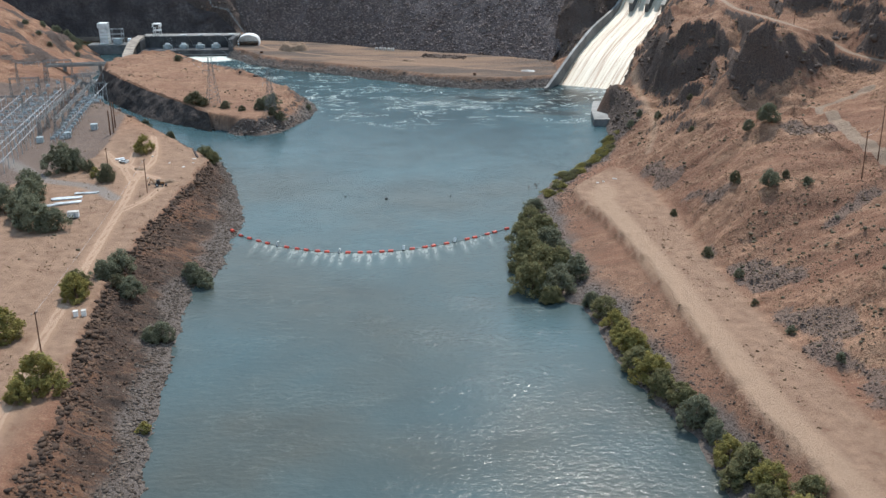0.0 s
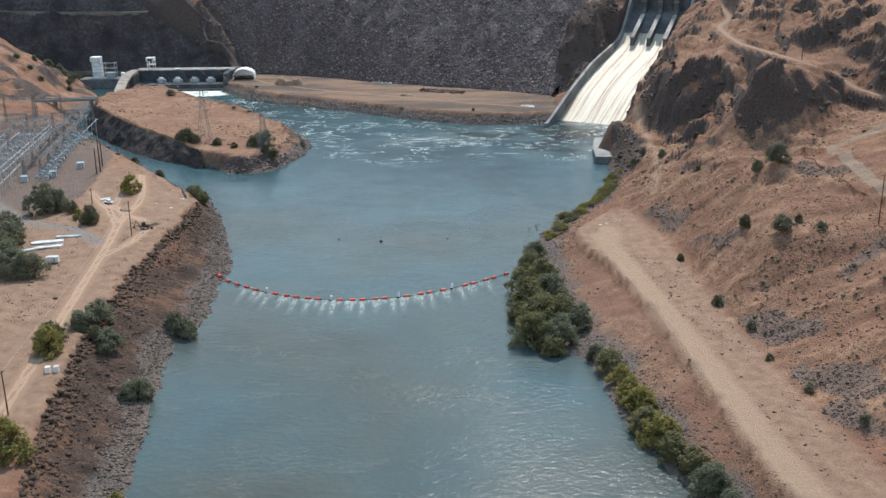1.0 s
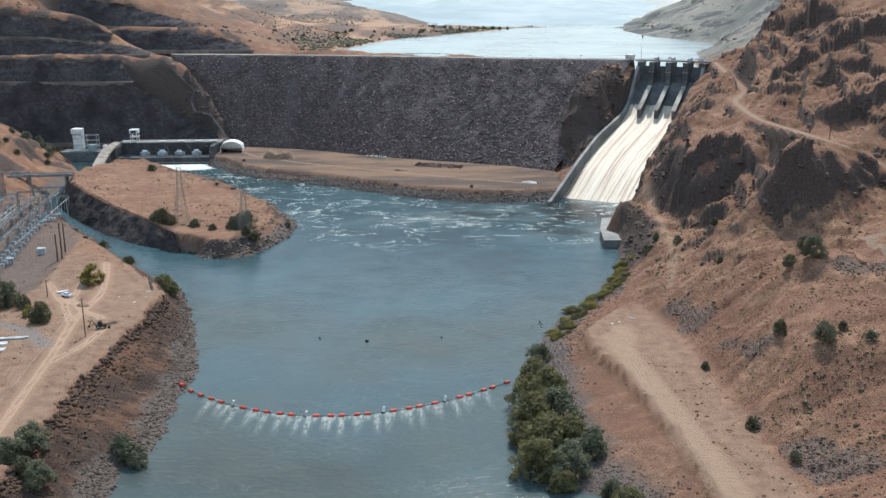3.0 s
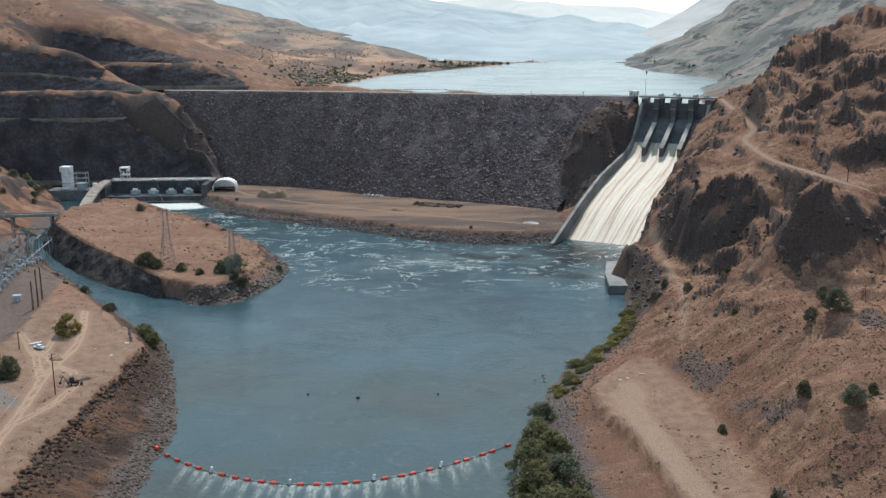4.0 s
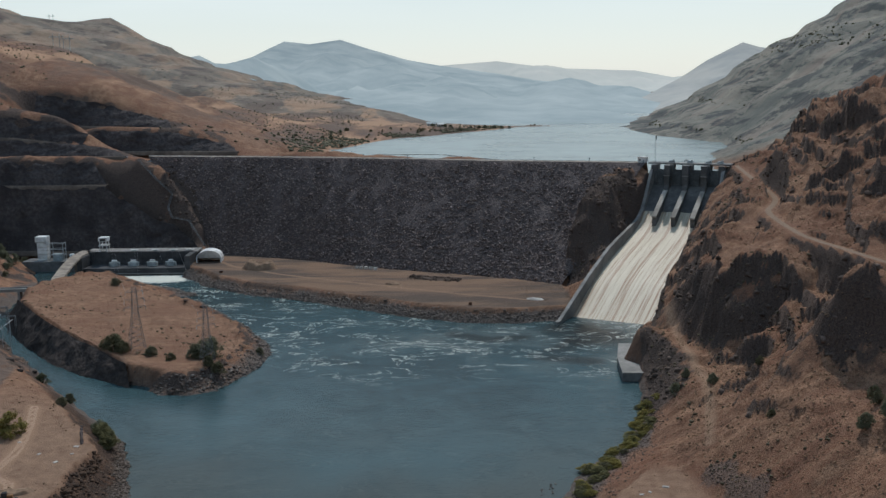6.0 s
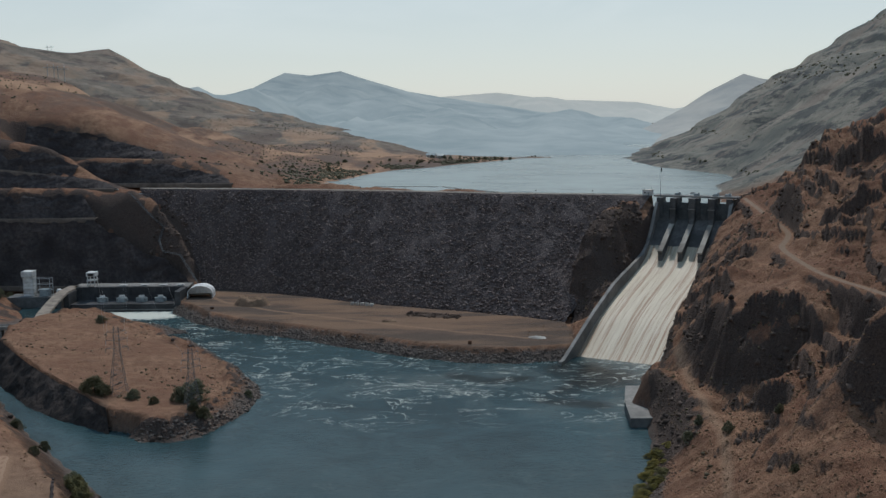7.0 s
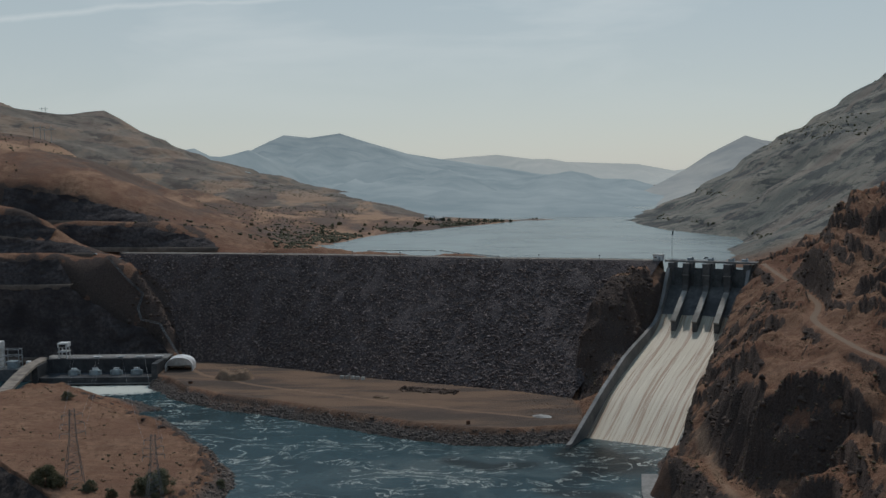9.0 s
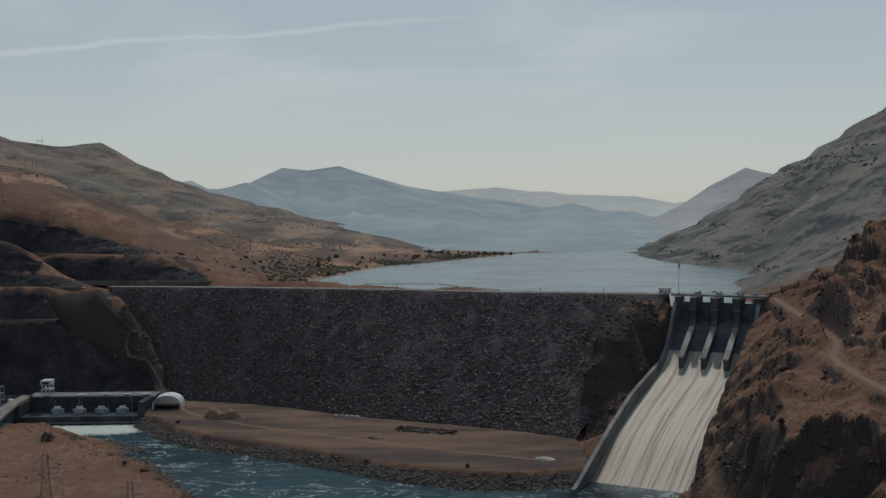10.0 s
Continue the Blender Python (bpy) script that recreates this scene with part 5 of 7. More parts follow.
for x, wide in ((-24.5, 4.0), (-13.2, 6.6), (0.0, 7.6), (13.2, 6.6), (24.5, 4.0)):
    part("headwall", boxes(((wide, 3.0, 4.4), pose(x, -5.4, 77.5)), bevel=0.06), dark_concrete, spillway)


def ground_z(x, y):
    """Height of the land's own mesh at a point (between its grid lines)."""
    i = int(np.clip(np.searchsorted(xs, x) - 1, 0, len(xs) - 2))
    j = int(np.clip(np.searchsorted(ys, y) - 1, 0, len(ys) - 2))
    fx, fy = (x - xs[i]) / (xs[i + 1] - xs[i]), (y - ys[j]) / (ys[j + 1] - ys[j])
    return float((gz[j, i] * (1 - fx) + gz[j, i + 1] * fx) * (1 - fy) + (gz[j + 1, i] * (1 - fx) + gz[j + 1, i + 1] * fx) * fy)


def ground_many(x, y):
    i = np.clip(np.searchsorted(xs, x) - 1, 0, len(xs) - 2)
    j = np.clip(np.searchsorted(ys, y) - 1, 0, len(ys) - 2)
    fx, fy = (x - xs[i]) / (xs[i + 1] - xs[i]), (y - ys[j]) / (ys[j + 1] - ys[j])
    return (gz[j, i] * (1 - fx) + gz[j, i + 1] * fx) * (1 - fy) + (gz[j + 1, i] * (1 - fx) + gz[j + 1, i + 1] * fx) * fy


# ---- trees and bushes ----
def foliage_material(name, a, b, c):
    m, nodes, links, bsdf = material(name, 0.9, 0.1)
    geo = nodes.new("ShaderNodeNewGeometry")
    col = mixed(nodes, links, geo.outputs["Random Per Island"], a, b)
    col = mixed(nodes, links, ramp(nodes, links, noise_node(nodes, links, geo.outputs["Position"], 0.5, 3), 0.45, 0.65), col, c)
    links.new(col, bsdf.inputs["Base Color"])
    bsdf.inputs["Transmission Weight"].default_value = 0.0
    bsdf.inputs["Subsurface Weight"].default_value = 0.0
    thin = nodes.new("ShaderNodeBsdfTranslucent")
    links.new(col, thin.inputs["Color"])
    both = nodes.new("ShaderNodeMixShader")
    both.inputs[0].default_value = 0.35
    links.new(bsdf.outputs[0], both.inputs[1])
    links.new(thin.outputs[0], both.inputs[2])
    links.new(both.outputs[0], nodes["Material Output"].inputs["Surface"])
    return m


bark = speckled("bark", (0.09, 0.065, 0.045), (0.15, 0.115, 0.085), 3.0, 0.95)
GREEN = foliage_material("willow_leaves", (0.112, 0.110, 0.054), (0.182, 0.168, 0.084), (0.20, 0.175, 0.082))
DARK = foliage_material("dark_leaves", (0.122, 0.128, 0.084), (0.195, 0.192, 0.126), (0.16, 0.160, 0.102))
YELLOW = foliage_material("autumn_leaves", (0.210, 0.180, 0.056), (0.30, 0.245, 0.080), (0.17, 0.155, 0.058))
GREYISH = foliage_material("sage_leaves", (0.118, 0.112, 0.066), (0.18, 0.162, 0.100), (0.10, 0.10, 0.058))


def crown_mesh(name, seed, mat, width=1.0, tall=1.0, clumps=84, leaves=84, skirt=0.05):
    """A crown about one metre high in unit size: leaf cards on many small uneven sprays, with gaps between them."""
    rng = np.random.default_rng(seed)
    lobes = rng.uniform(0, 2 * math.pi, 3)
    verts, faces = [], []
    for k in range(clumps):
        ang, rad = rng.uniform(0, 2 * math.pi), math.sqrt(rng.uniform(0.05, 1))
        up = rng.uniform(0, 1)
        lobe = 1 + 0.16 * math.sin(2 * ang + lobes[0]) + 0.13 * math.sin(3 * ang + lobes[1]) + 0.1 * math.sin(5 * ang + lobes[2])
        reach = rad * (0.50 - 0.42 * max(0.0, up - 0.35) ** 1.3) * width * lobe * rng.uniform(0.85, 1.1)
        c = np.array([math.cos(ang) * reach, math.sin(ang) * reach, skirt + (0.95 - skirt) * up * (1.0 - 0.3 * rad * rad) * tall])
        r = rng.uniform(0.07, 0.15) * width
        d = rng.normal(size=(leaves, 3))
        d /= np.linalg.norm(d, axis=1)[:, None]
        p = c + d * (r * rng.uniform(0.25, 1.0, leaves) ** 0.6)[:, None] * np.array([1, 1, 1.15])
        n = d * 0.7 + rng.normal(size=(leaves, 3)) * 0.6 + np.array([0, 0, 0.35])
        a = np.cross(n, rng.normal(size=(leaves, 3)))
        a /= np.linalg.norm(a, axis=1)[:, None] + 1e-6
        b = np.cross(n, a)
        b /= np.linalg.norm(b, axis=1)[:, None] + 1e-6
        size = rng.uniform(0.016, 0.038, leaves)[:, None]
        for q in np.stack([p - a * size, p + b * size * 0.6, p + a * size, p - b * size * 0.6], 1):
            i = len(verts)
            verts += list(q)
            faces.append((i, i + 1, i + 2, i + 3))
    return mesh_of(name, verts, faces, mat)


def trunk_mesh(seed):
    rng = random.Random(seed)
    bm = bmesh.new()
    bar(bm, (0, 0, -0.06), (0.01, 0, 0.4), 0.035, 6, 0.02)
    for k in range(5):
        ang = k * 1.3 + rng.random()
        z0 = 0.12 + 0.06 * k
        bar(bm, (0, 0, z0), (math.cos(ang) * 0.26, math.sin(ang) * 0.26, z0 + 0.28), 0.014, 5, 0.005)
    me = bpy.data.meshes.new("trunk")
    bm.to_mesh(me)
    bm.free()
    me.materials.append(bark)
    return me


trunks = [trunk_mesh(k) for k in range(3)]
crowns = {}
for kind, mat in (("green", GREEN), ("dark", DARK), ("yellow", YELLOW), ("sage", GREYISH)):
    crowns[kind] = [crown_mesh("crown", 10 * k + len(kind), mat, 0.95 + 0.12 * (k % 2), 1.05, 76 + 8 * k) for k in range(3)]
LABELS = {"green": "green willow tree growing on the river bank", "dark": "dark green rounded tree on dry ground", "yellow": "yellow-green tree turning in early autumn", "sage": "grey-green dry shrub on the slope"}


def tree(x, y, high, kind, wide=1.0, name="tree", group="", z=None):
    high = high * (1.25 if y < 1000 else 1.0)
    k = random.randrange(3)
    root = empty(name, pose(x, y, (ground_z(x, y) if z is None else z) - 0.1, 0, 0, random.uniform(0, 360)), LABELS[kind], "tree" if name == "tree" else "bush", group)
    for part_name, me, s in (("trunk", trunks[k], (high, high, high)), ("crown", crowns[kind][k], (high * wide, high * wide * random.uniform(0.9, 1.1), high))):
        ob = new(part_name, me)
        ob.parent = root
        ob.scale = s
    return root


for x, y, h, kind in ((33, 352, 10, "green"), (42, 350, 9, "dark"), (37, 366, 11, "green"), (45, 368, 9, "green"), (34, 384, 11, "green"), (43, 388, 10, "dark"), (35, 400, 10, "green"), (42, 408, 9, "green"), (38, 420, 9, "green"), (50, 360, 8, "dark"), (30, 372, 7, "green"), (39, 342, 6, "green"), (42, 446, 6, "dark")):
    tree(x, y, h, kind, 1.15, "tree", "trees at the boom's east end", max(ground_z(x, y), -0.2))
for x, y, h, kind in ((55, 337, 4.5, "dark"), (58, 328, 6, "green"), (60, 318, 5, "yellow"), (61, 306, 6.5, "yellow"), (63, 298, 7, "yellow"), (62, 288, 6, "green"), (65, 280, 7, "yellow"), (66, 271, 6.5, "green"), (70, 262, 6, "green"), (72, 252, 7, "dark"), (75, 243, 5, "dark"), (76, 233, 6, "yellow"), (79, 225, 6.5, "green"), (82, 217, 6, "yellow"), (88, 208, 6, "green"), (74, 222, 5, "green"), (84, 202, 6, "yellow"), (79, 210, 5, "green")):
    tree(x - 2, y, h, kind, 1.25, "bush", "riverside willows", max(ground_z(x - 2, y), -0.2))
for k in range(64):
    t = k / 63
    px, py = lerp_line([(47, 466), (56, 484), (66, 508), (80, 530), (92, 556), (96, 578)], t)
    tree(px + random.uniform(-2, 7), py + random.uniform(-4, 4), random.uniform(1.1, 2.4), random.choice(("yellow", "sage", "yellow", "green")), 2.3, "bush", "low willow hedge")
for x, y, h, kind in ((-186, 483, 11, "dark"), (-180, 487, 8, "dark"), (-186, 444, 9, "dark"), (-181, 430, 9, "dark"), (-176, 410, 10, "dark"), (-168, 396, 10, "dark"), (-158, 392, 8, "dark"), (-190, 420, 9, "dark"), (-157, 462, 6.5, "sage"), (-172, 482, 4.5, "sage"), (-165, 470, 4, "yellow"), (-154, 514, 7, "yellow"), (-136, 290, 8, "yellow"), (-140, 283, 6, "yellow"), (-113, 256, 9, "yellow"), (-116, 249, 5, "yellow"), (-125, 322, 7, "yellow"), (-127, 330, 6, "green")):
    tree(x, y, h * 1.05, kind, 1.15)
for x, y, h, kind in ((-92, 362, 6.5, "dark"), (-96, 366, 6, "dark"), (-119, 352, 7, "dark"), (-122, 344, 6, "dark"), (-110, 334, 6, "dark"), (-115, 338, 5, "sage"), (-94, 311, 5.5, "dark"), (-97, 309, 4, "dark"), (-84, 252, 2.6, "yellow"), (-126, 532, 6, "green"), (-121, 524, 5.5, "green"), (-130, 540, 5, "dark"), (-160, 590, 3.5, "sage"), (-180, 610, 4, "sage"), (-152, 560, 3, "sage")):
    tree(x, y, h, kind, 1.25, "bush")
for x, y, h, kind in ((126, 378, 6.5, "dark"), (118, 396, 5, "sage"), (142, 436, 8, "dark"), (135, 440, 5, "dark"), (100, 362, 4, "sage"), (105, 338, 3.5, "dark"), (109, 293, 3, "dark"), (134, 384, 3.5, "sage"), (139, 374, 3.5, "dark"), (98, 412, 3, "sage"), (118, 548, 4.5, "dark"), (106, 560, 4.5, "dark"), (112, 568, 4, "dark"), (150, 470, 4, "sage"), (146, 458, 4, "sage"), (128, 520, 3.5, "sage"), (104, 315, 2.5, "sage"), (116, 270, 3, "dark"), (120, 480, 3, "sage"), (160, 520, 4, "dark")):
    tree(x, y, h * 0.8, kind, 1.1, "bush", "shrubs on the dry slope")
for x, y, h, kind in ((-157, 646, 7, "sage"), (-152, 643, 5, "sage"), (-137, 641, 4, "dark"), (-108, 640, 8, "dark"), (-113, 636, 6, "dark"), (-100, 623, 4.5, "sage"), (-105, 625, 4, "sage"), (-88, 668, 3, "dark"), (-125, 632, 3, "sage"), (-170, 650, 3, "sage"), (-163, 648, 3.5, "sage"), (-205, 800, 4, "dark")):
    tree(x, y, h, kind, 1.3, "bush", "bushes on the island")
for x, y, h in ((-322, 905, 6), (-316, 898, 5), (-326, 912, 5), (-312, 884, 4), (-330, 890, 5), (-318, 915, 4), (-308, 872, 3.5), (-336, 930, 5), (-342, 918, 4), (-330, 940, 5), (-350, 940, 5), (-338, 870, 3), (-352, 880, 4), (-326, 860, 3), (-345, 900, 4), (-318, 930, 5), (-312, 940, 5)):
    tree(x, y, h, "dark", 1.2, "bush", "bushes below the west cliff")
for k in range(60):
    t = random.random()
    px, py = lerp_line(SHORE_WEST[2:-2], t)
    d = random.uniform(4, 90)
    tree(px - d, py + random.uniform(-20, 20), random.uniform(1.8, 4.2), random.choice(("sage", "dark", "sage")), 1.3, "tree", "shore trees by the reservoir")
for x, y, h in ((95, 1664, 8), (84, 1655, 9), (70, 1650, 9), (60, 1640, 7), (108, 1676, 7), (20, 1640, 8), (12, 1645, 9), (-6, 1650, 8)):
    tree(x, y, h * 0.6, "dark", 1.3, "tree", "shore trees by the reservoir")

# ---- rocks and scrub ----
ico = bmesh.new()
bmesh.ops.create_icosphere(ico, subdivisions=1, radius=1.0)
ICO_V = np.array([v.co[:] for v in ico.verts])
ICO_F = np.array([[v.index for v in f.verts] for f in ico.faces])
ico.free()


OCTA_V = np.array([(1, 0, 0), (0, 1, 0), (-1, 0, 0), (0, -1, 0), (0, 0, 1), (0, 0, -0.6)])
OCTA_F = np.array([(0, 1, 4), (1, 2, 4), (2, 3, 4), (3, 0, 4), (1, 0, 5), (2, 1, 5), (3, 2, 5), (0, 3, 5)])


def scattered(name, xyz, size, mat, label, category, seed, flatten=0.7, kind="stuff", parent=None, solid=None):
    """Broken stones (or tufts) at the points xyz, joined into one mesh."""
    rng = np.random.default_rng(seed)
    n = len(xyz)
    base_v, base_f = solid or (ICO_V, ICO_F)
    v = base_v[None] * rng.uniform(0.5, 1.35, (n, len(base_v), 1))
    v = v * np.stack([rng.uniform(0.7, 1.3, n), rng.uniform(0.7, 1.3, n), rng.uniform(0.5, 1.0, n) * flatten], -1)[:, None, :]
    ang = rng.uniform(0, 2 * math.pi, n)
    c, s = np.cos(ang)[:, None], np.sin(ang)[:, None]
    v = np.stack([v[..., 0] * c - v[..., 1] * s, v[..., 0] * s + v[..., 1] * c, v[..., 2]], -1) * np.asarray(size)[:, None, None] + np.asarray(xyz)[:, None, :]
    f = base_f[None] + (np.arange(n) * len(base_v))[:, None, None]
    me = bpy.data.meshes.new(name)
    me.vertices.add(n * len(base_v))
    me.vertices.foreach_set("co", v.astype(np.float32).ravel())
    tri = f.reshape(-1, 3)
    me.loops.add(tri.size)
    me.polygons.add(len(tri))
    me.loops.foreach_set("vertex_index", tri.ravel().astype(np.int32))
    me.polygons.foreach_set("loop_start", np.arange(0, tri.size, 3, dtype=np.int32))
    me.update(calc_edges=True)
    me.materials.append(mat)
    ob = new(name, me)
    ob.parent = parent
    return tagged(ob, label, category if not parent else "", kind=kind)


def island_tinted(name, a, b, c):
    m, nodes, links, bsdf = material(name, 0.95, 0.15)
    geo = nodes.new("ShaderNodeNewGeometry")
    n = noise_node(nodes, links, geo.outputs["Position"], 1.2, 5)
    col = mixed(nodes, links, geo.outputs["Random Per Island"], a, b)
    col = mixed(nodes, links, ramp(nodes, links, n, 0.45, 0.7), col, c)
    links.new(col, bsdf.inputs["Base Color"])
    return m


basalt = island_tinted("broken_basalt", (0.06, 0.05, 0.044), (0.22, 0.185, 0.16), (0.10, 0.075, 0.06))
talus_stone = island_tinted("talus_basalt", (0.048, 0.036, 0.030), (0.130, 0.093, 0.073), (0.092, 0.063, 0.048))
bank_stone = island_tinted("bank_rubble_stone", (0.040, 0.031, 0.025), (0.165, 0.130, 0.104), (0.080, 0.056, 0.042))
clod = island_tinted("earth_clods", (0.034, 0.024, 0.019), (0.115, 0.070, 0.046), (0.070, 0.046, 0.034))
dam_stone = island_tinted("dam_boulders", (0.045, 0.036, 0.034), (0.35, 0.278, 0.252), (0.135, 0.106, 0.098))
tuft_mat = island_tinted("dry_scrub", (0.085, 0.056, 0.033), (0.25, 0.160, 0.096), (0.14, 0.095, 0.056))
rng = np.random.default_rng(5)


def along(line, n, spread, side=0.0):
    """Random points beside a line in plan."""
    pts = np.array([lerp_line(line, t) for t in rng.uniform(0, 1, n)])
    return pts[:, 0] + side + rng.normal(0, spread, n), pts[:, 1] + rng.normal(0, spread, n)


def bank_stones(name, line, n, spread, side, low, high, label, seed, small=0.25, big=1.0, mat=None):
    x, y = along(line, n, spread, side)
    z = ground_many(x, y)
    keep = (z > low) & (z < high)
    x, y, z = x[keep], y[keep], z[keep]
    size = small + (big - small) * rng.power(0.35, len(x))
    return scattered(name, np.stack([x, y, z + 0.05 * size], -1), size, mat or basalt, label, "stones", seed)


bank_stones("bank_stones", WATER_WEST[:13], 10000, 3.6, -4.0, -0.4, 3.2, "grey-brown rubble stones along the west water's edge", 1, 0.15, 0.8, bank_stone)
bank_stones("bank_rubble", WATER_WEST[:13], 7000, 7.0, -12, 1.0, 8.0, "small brown rubble on the cut west bank", 21, 0.08, 0.45, bank_stone)
bank_stones("bank_clods", [(x + 1.5, y) for x, y in TOP_WEST[:9]], 2600, 1.6, 0.5, 6.5, 11.4, "broken brown clods of the terrace edge", 31, 0.3, 1.5, clod)
bank_stones("bank_clods", [(x + 7, y) for x, y in TOP_WEST[:9]], 2200, 4.0, 0.5, 3.0, 10.5, "dark brown clods and rocks on the cut west bank", 33, 0.25, 0.9, clod)
bank_stones("bank_stones", WATER_EAST, 12000, 6.0, 11, -0.3, 7.5, "grey rubble stones along the east water's edge", 2, 0.14, 0.6, talus_stone)
bank_stones("island_stones", ISLE_WATER, 5000, 4.0, -2, -0.4, 8.0, "tumbled basalt boulders round the island", 3, 0.3, 1.3)
bank_stones("riprap", PAD_WATER, 10000, 4.0, 0, -0.4, PAD_Z - 0.9, "dark riprap boulders below the gravel pad", 4, 0.4, 1.15)
u, v = rng.uniform(0.0, 1, 30000), rng.uniform(0.0, 0.985, 30000)
dp = np.array([lerp_line(DAM_TOE, t) for t in u])
dq = np.array([lerp_line(DAM_CREST, t) for t in u])
dxy = dp + (dq - dp) * v[:, None]
scattered("boulders", np.concatenate([dxy, (PAD_Z + (CREST_Z - PAD_Z) * v + 0.25)[:, None]], 1), 0.3 + 0.8 * rng.power(0.35, 30000), dam_stone, "dark boulders of the dam face", "boulders", 6, 0.8, "stuff", dam)
x, y = rng.uniform(94, 230, 150000), rng.uniform(200, 880, 150000)
patch = talus_cover(x, y)
z = ground_many(x, y)
roadside = np.minimum.reduce([distance_to(UPPER_ROAD, x, y), distance_to(PAVED_ROAD, x, y), distance_to(TRAIL, x, y)])
keep = (((patch > 0.5) & (y < 560) & (z > 9.8)) | ((rng.uniform(0, 1, len(x)) < 0.03) & (z > 14))) & (roadside > 3.0)
x, y, z = x[keep], y[keep], z[keep]
size = 0.14 + 0.46 * rng.power(0.3, len(x))
scattered("talus", np.stack([x, y, z + 0.05 * size], -1), size, talus_stone, "loose talus stones on the dry slopes", "stones", 7)
# broken blocks on the crags
x = np.concatenate([rng.uniform(82, 245, 90000), rng.uniform(-225, -190, 2000), rng.uniform(-256, -88, 16000)])
y = np.concatenate([rng.uniform(480, 905, 90000), rng.uniform(930, 1010, 2000), rng.uniform(602, 850, 16000)])
i, j = np.clip(np.searchsorted(xs, x), 0, len(xs) - 1), np.clip(np.searchsorted(ys, y), 0, len(ys) - 1)
keep = (rock_mask[j, i] > 0.5) & (rng.uniform(0, 1, len(x)) < np.where(y < 860, 0.12, 0.3)) & (np.minimum(distance_to(UPPER_ROAD, x, y), distance_to(TRAIL, x, y)) > 3.0)
x, y = x[keep], y[keep]
z = ground_many(x, y)
size = 0.4 + 1.5 * rng.power(0.25, len(x))
crag_stone = island_tinted("crag_basalt", (0.05, 0.038, 0.032), (0.14, 0.102, 0.082), (0.08, 0.06, 0.05))
scattered("crag_blocks", np.stack([x, y, z], -1), size, crag_stone, "dark broken basalt blocks on the crags", "rocks", 12, 1.1)
x = np.concatenate([rng.uniform(60, 240, 60000), rng.uniform(-330, -118, 9000), rng.uniform(-250, -95, 1600)])
y = np.concatenate([rng.uniform(200, 880, 60000), rng.uniform(210, 600, 9000), rng.uniform(620, 830, 1600)])
z = ground_many(x, y)
away = np.minimum.reduce([distance_to(HAUL_ROAD, x, y), distance_to(WEST_ROAD, x, y), distance_to(UPPER_ROAD, x, y), distance_to(PAVED_ROAD, x, y)])
in_pad = inside([(66, 438), (98, 405), (96, 470), (84, 486)], x, y)
keep = (z > 6.5) & (away > 4.5) & ~in_pad & ((z > 10.8) | (x < 60) | (rng.uniform(0, 1, len(x)) < 0.25)) & (fbm(x, y, 30, 4, 0.55, 47) > -0.25)
x, y, z = x[keep], y[keep], z[keep]
size = 0.14 + 0.5 * rng.power(0.4, len(x))
scattered("dry_tufts", np.stack([x, y, z + 0.1], -1), size, tuft_mat, "dry bunchgrass and sagebrush tufts", "grass", 8, 0.8, solid=(OCTA_V, OCTA_F))
x, y = rng.uniform(-700, -110, 5200), rng.uniform(1050, 2300, 5200)
z = ground_many(x, y)
keep = (z > LAKE_Z + 2) & (fbm(x, y, 160, 4, 0.55, 48) > 0.0)
scattered("hill_shrubs", np.stack([x[keep], y[keep], z[keep] + 0.5], -1), rng.uniform(0.5, 1.3, keep.sum()), island_tinted("hill_shrub_leaves", (0.09, 0.085, 0.055), (0.15, 0.135, 0.09), (0.11, 0.10, 0.065)), "dark juniper and sage shrubs on the western hills", "shrubs", 9, 1.0)
x, y = rng.uniform(300, 900, 3800), rng.uniform(1000, 1950, 3800)
z = ground_many(x, y)
keep = (z > LAKE_Z + 2) & (fbm(x * 0.4, z * 3.0, 60, 4, 0.6, 49) > 0.15)
scattered("hill_shrubs", np.stack([x[keep], y[keep], z[keep] + 0.5], -1), rng.uniform(0.8, 2.0, keep.sum()), bpy.data.materials["hill_shrub_leaves"], "dark sage shrubs on the eastern mountain", "shrubs", 10, 1.0)

shore_t = rng.uniform(0, 1, 2600)
shore_p = np.array([lerp_line(SHORE_WEST[1:-1], t) for t in shore_t])
x, y = shore_p[:, 0] - rng.gamma(1.5, 18, 2600), shore_p[:, 1] + rng.normal(0, 16, 2600)
z = ground_many(x, y)
keep = (z > LAKE_Z + 0.6) & (fbm(x, y, 60, 4, 0.6, 53) > -0.1)
scattered("shore_brush", np.stack([x[keep], y[keep], z[keep] + 0.4], -1), rng.uniform(0.6, 2.3, keep.sum()), bpy.data.materials["hill_shrub_leaves"], "grey-green brush along the reservoir's west shore", "shrubs", 16, 0.8)
# sagebrush on the east slopes, the island and the western terrace
x = np.concatenate([rng.uniform(98, 235, 9000), rng.uniform(-250, -95, 1500), rng.uniform(-330, -130, 1200)])
y = np.concatenate([rng.uniform(230, 880, 9000), rng.uniform(615, 835, 1500), rng.uniform(210, 600, 1200)])
z = ground_many(x, y)
away = np.minimum.reduce([distance_to(line, x, y) for line in (HAUL_ROAD, WEST_ROAD, WEST_LOOP, UPPER_ROAD, PAVED_ROAD, TRAIL, GRAVEL_DRIVE)])
keep = (z > 6.0) & (away > 4.0) & ((z > 11.2) | (x < 60)) & (fbm(x, y, 45, 4, 0.6, 52) > 0.02) & ~((np.abs(0.8838 * (x - 189) - 0.4679 * (y - 892)) < 29) & (y > 700))
x, y, z = x[keep], y[keep], z[keep]
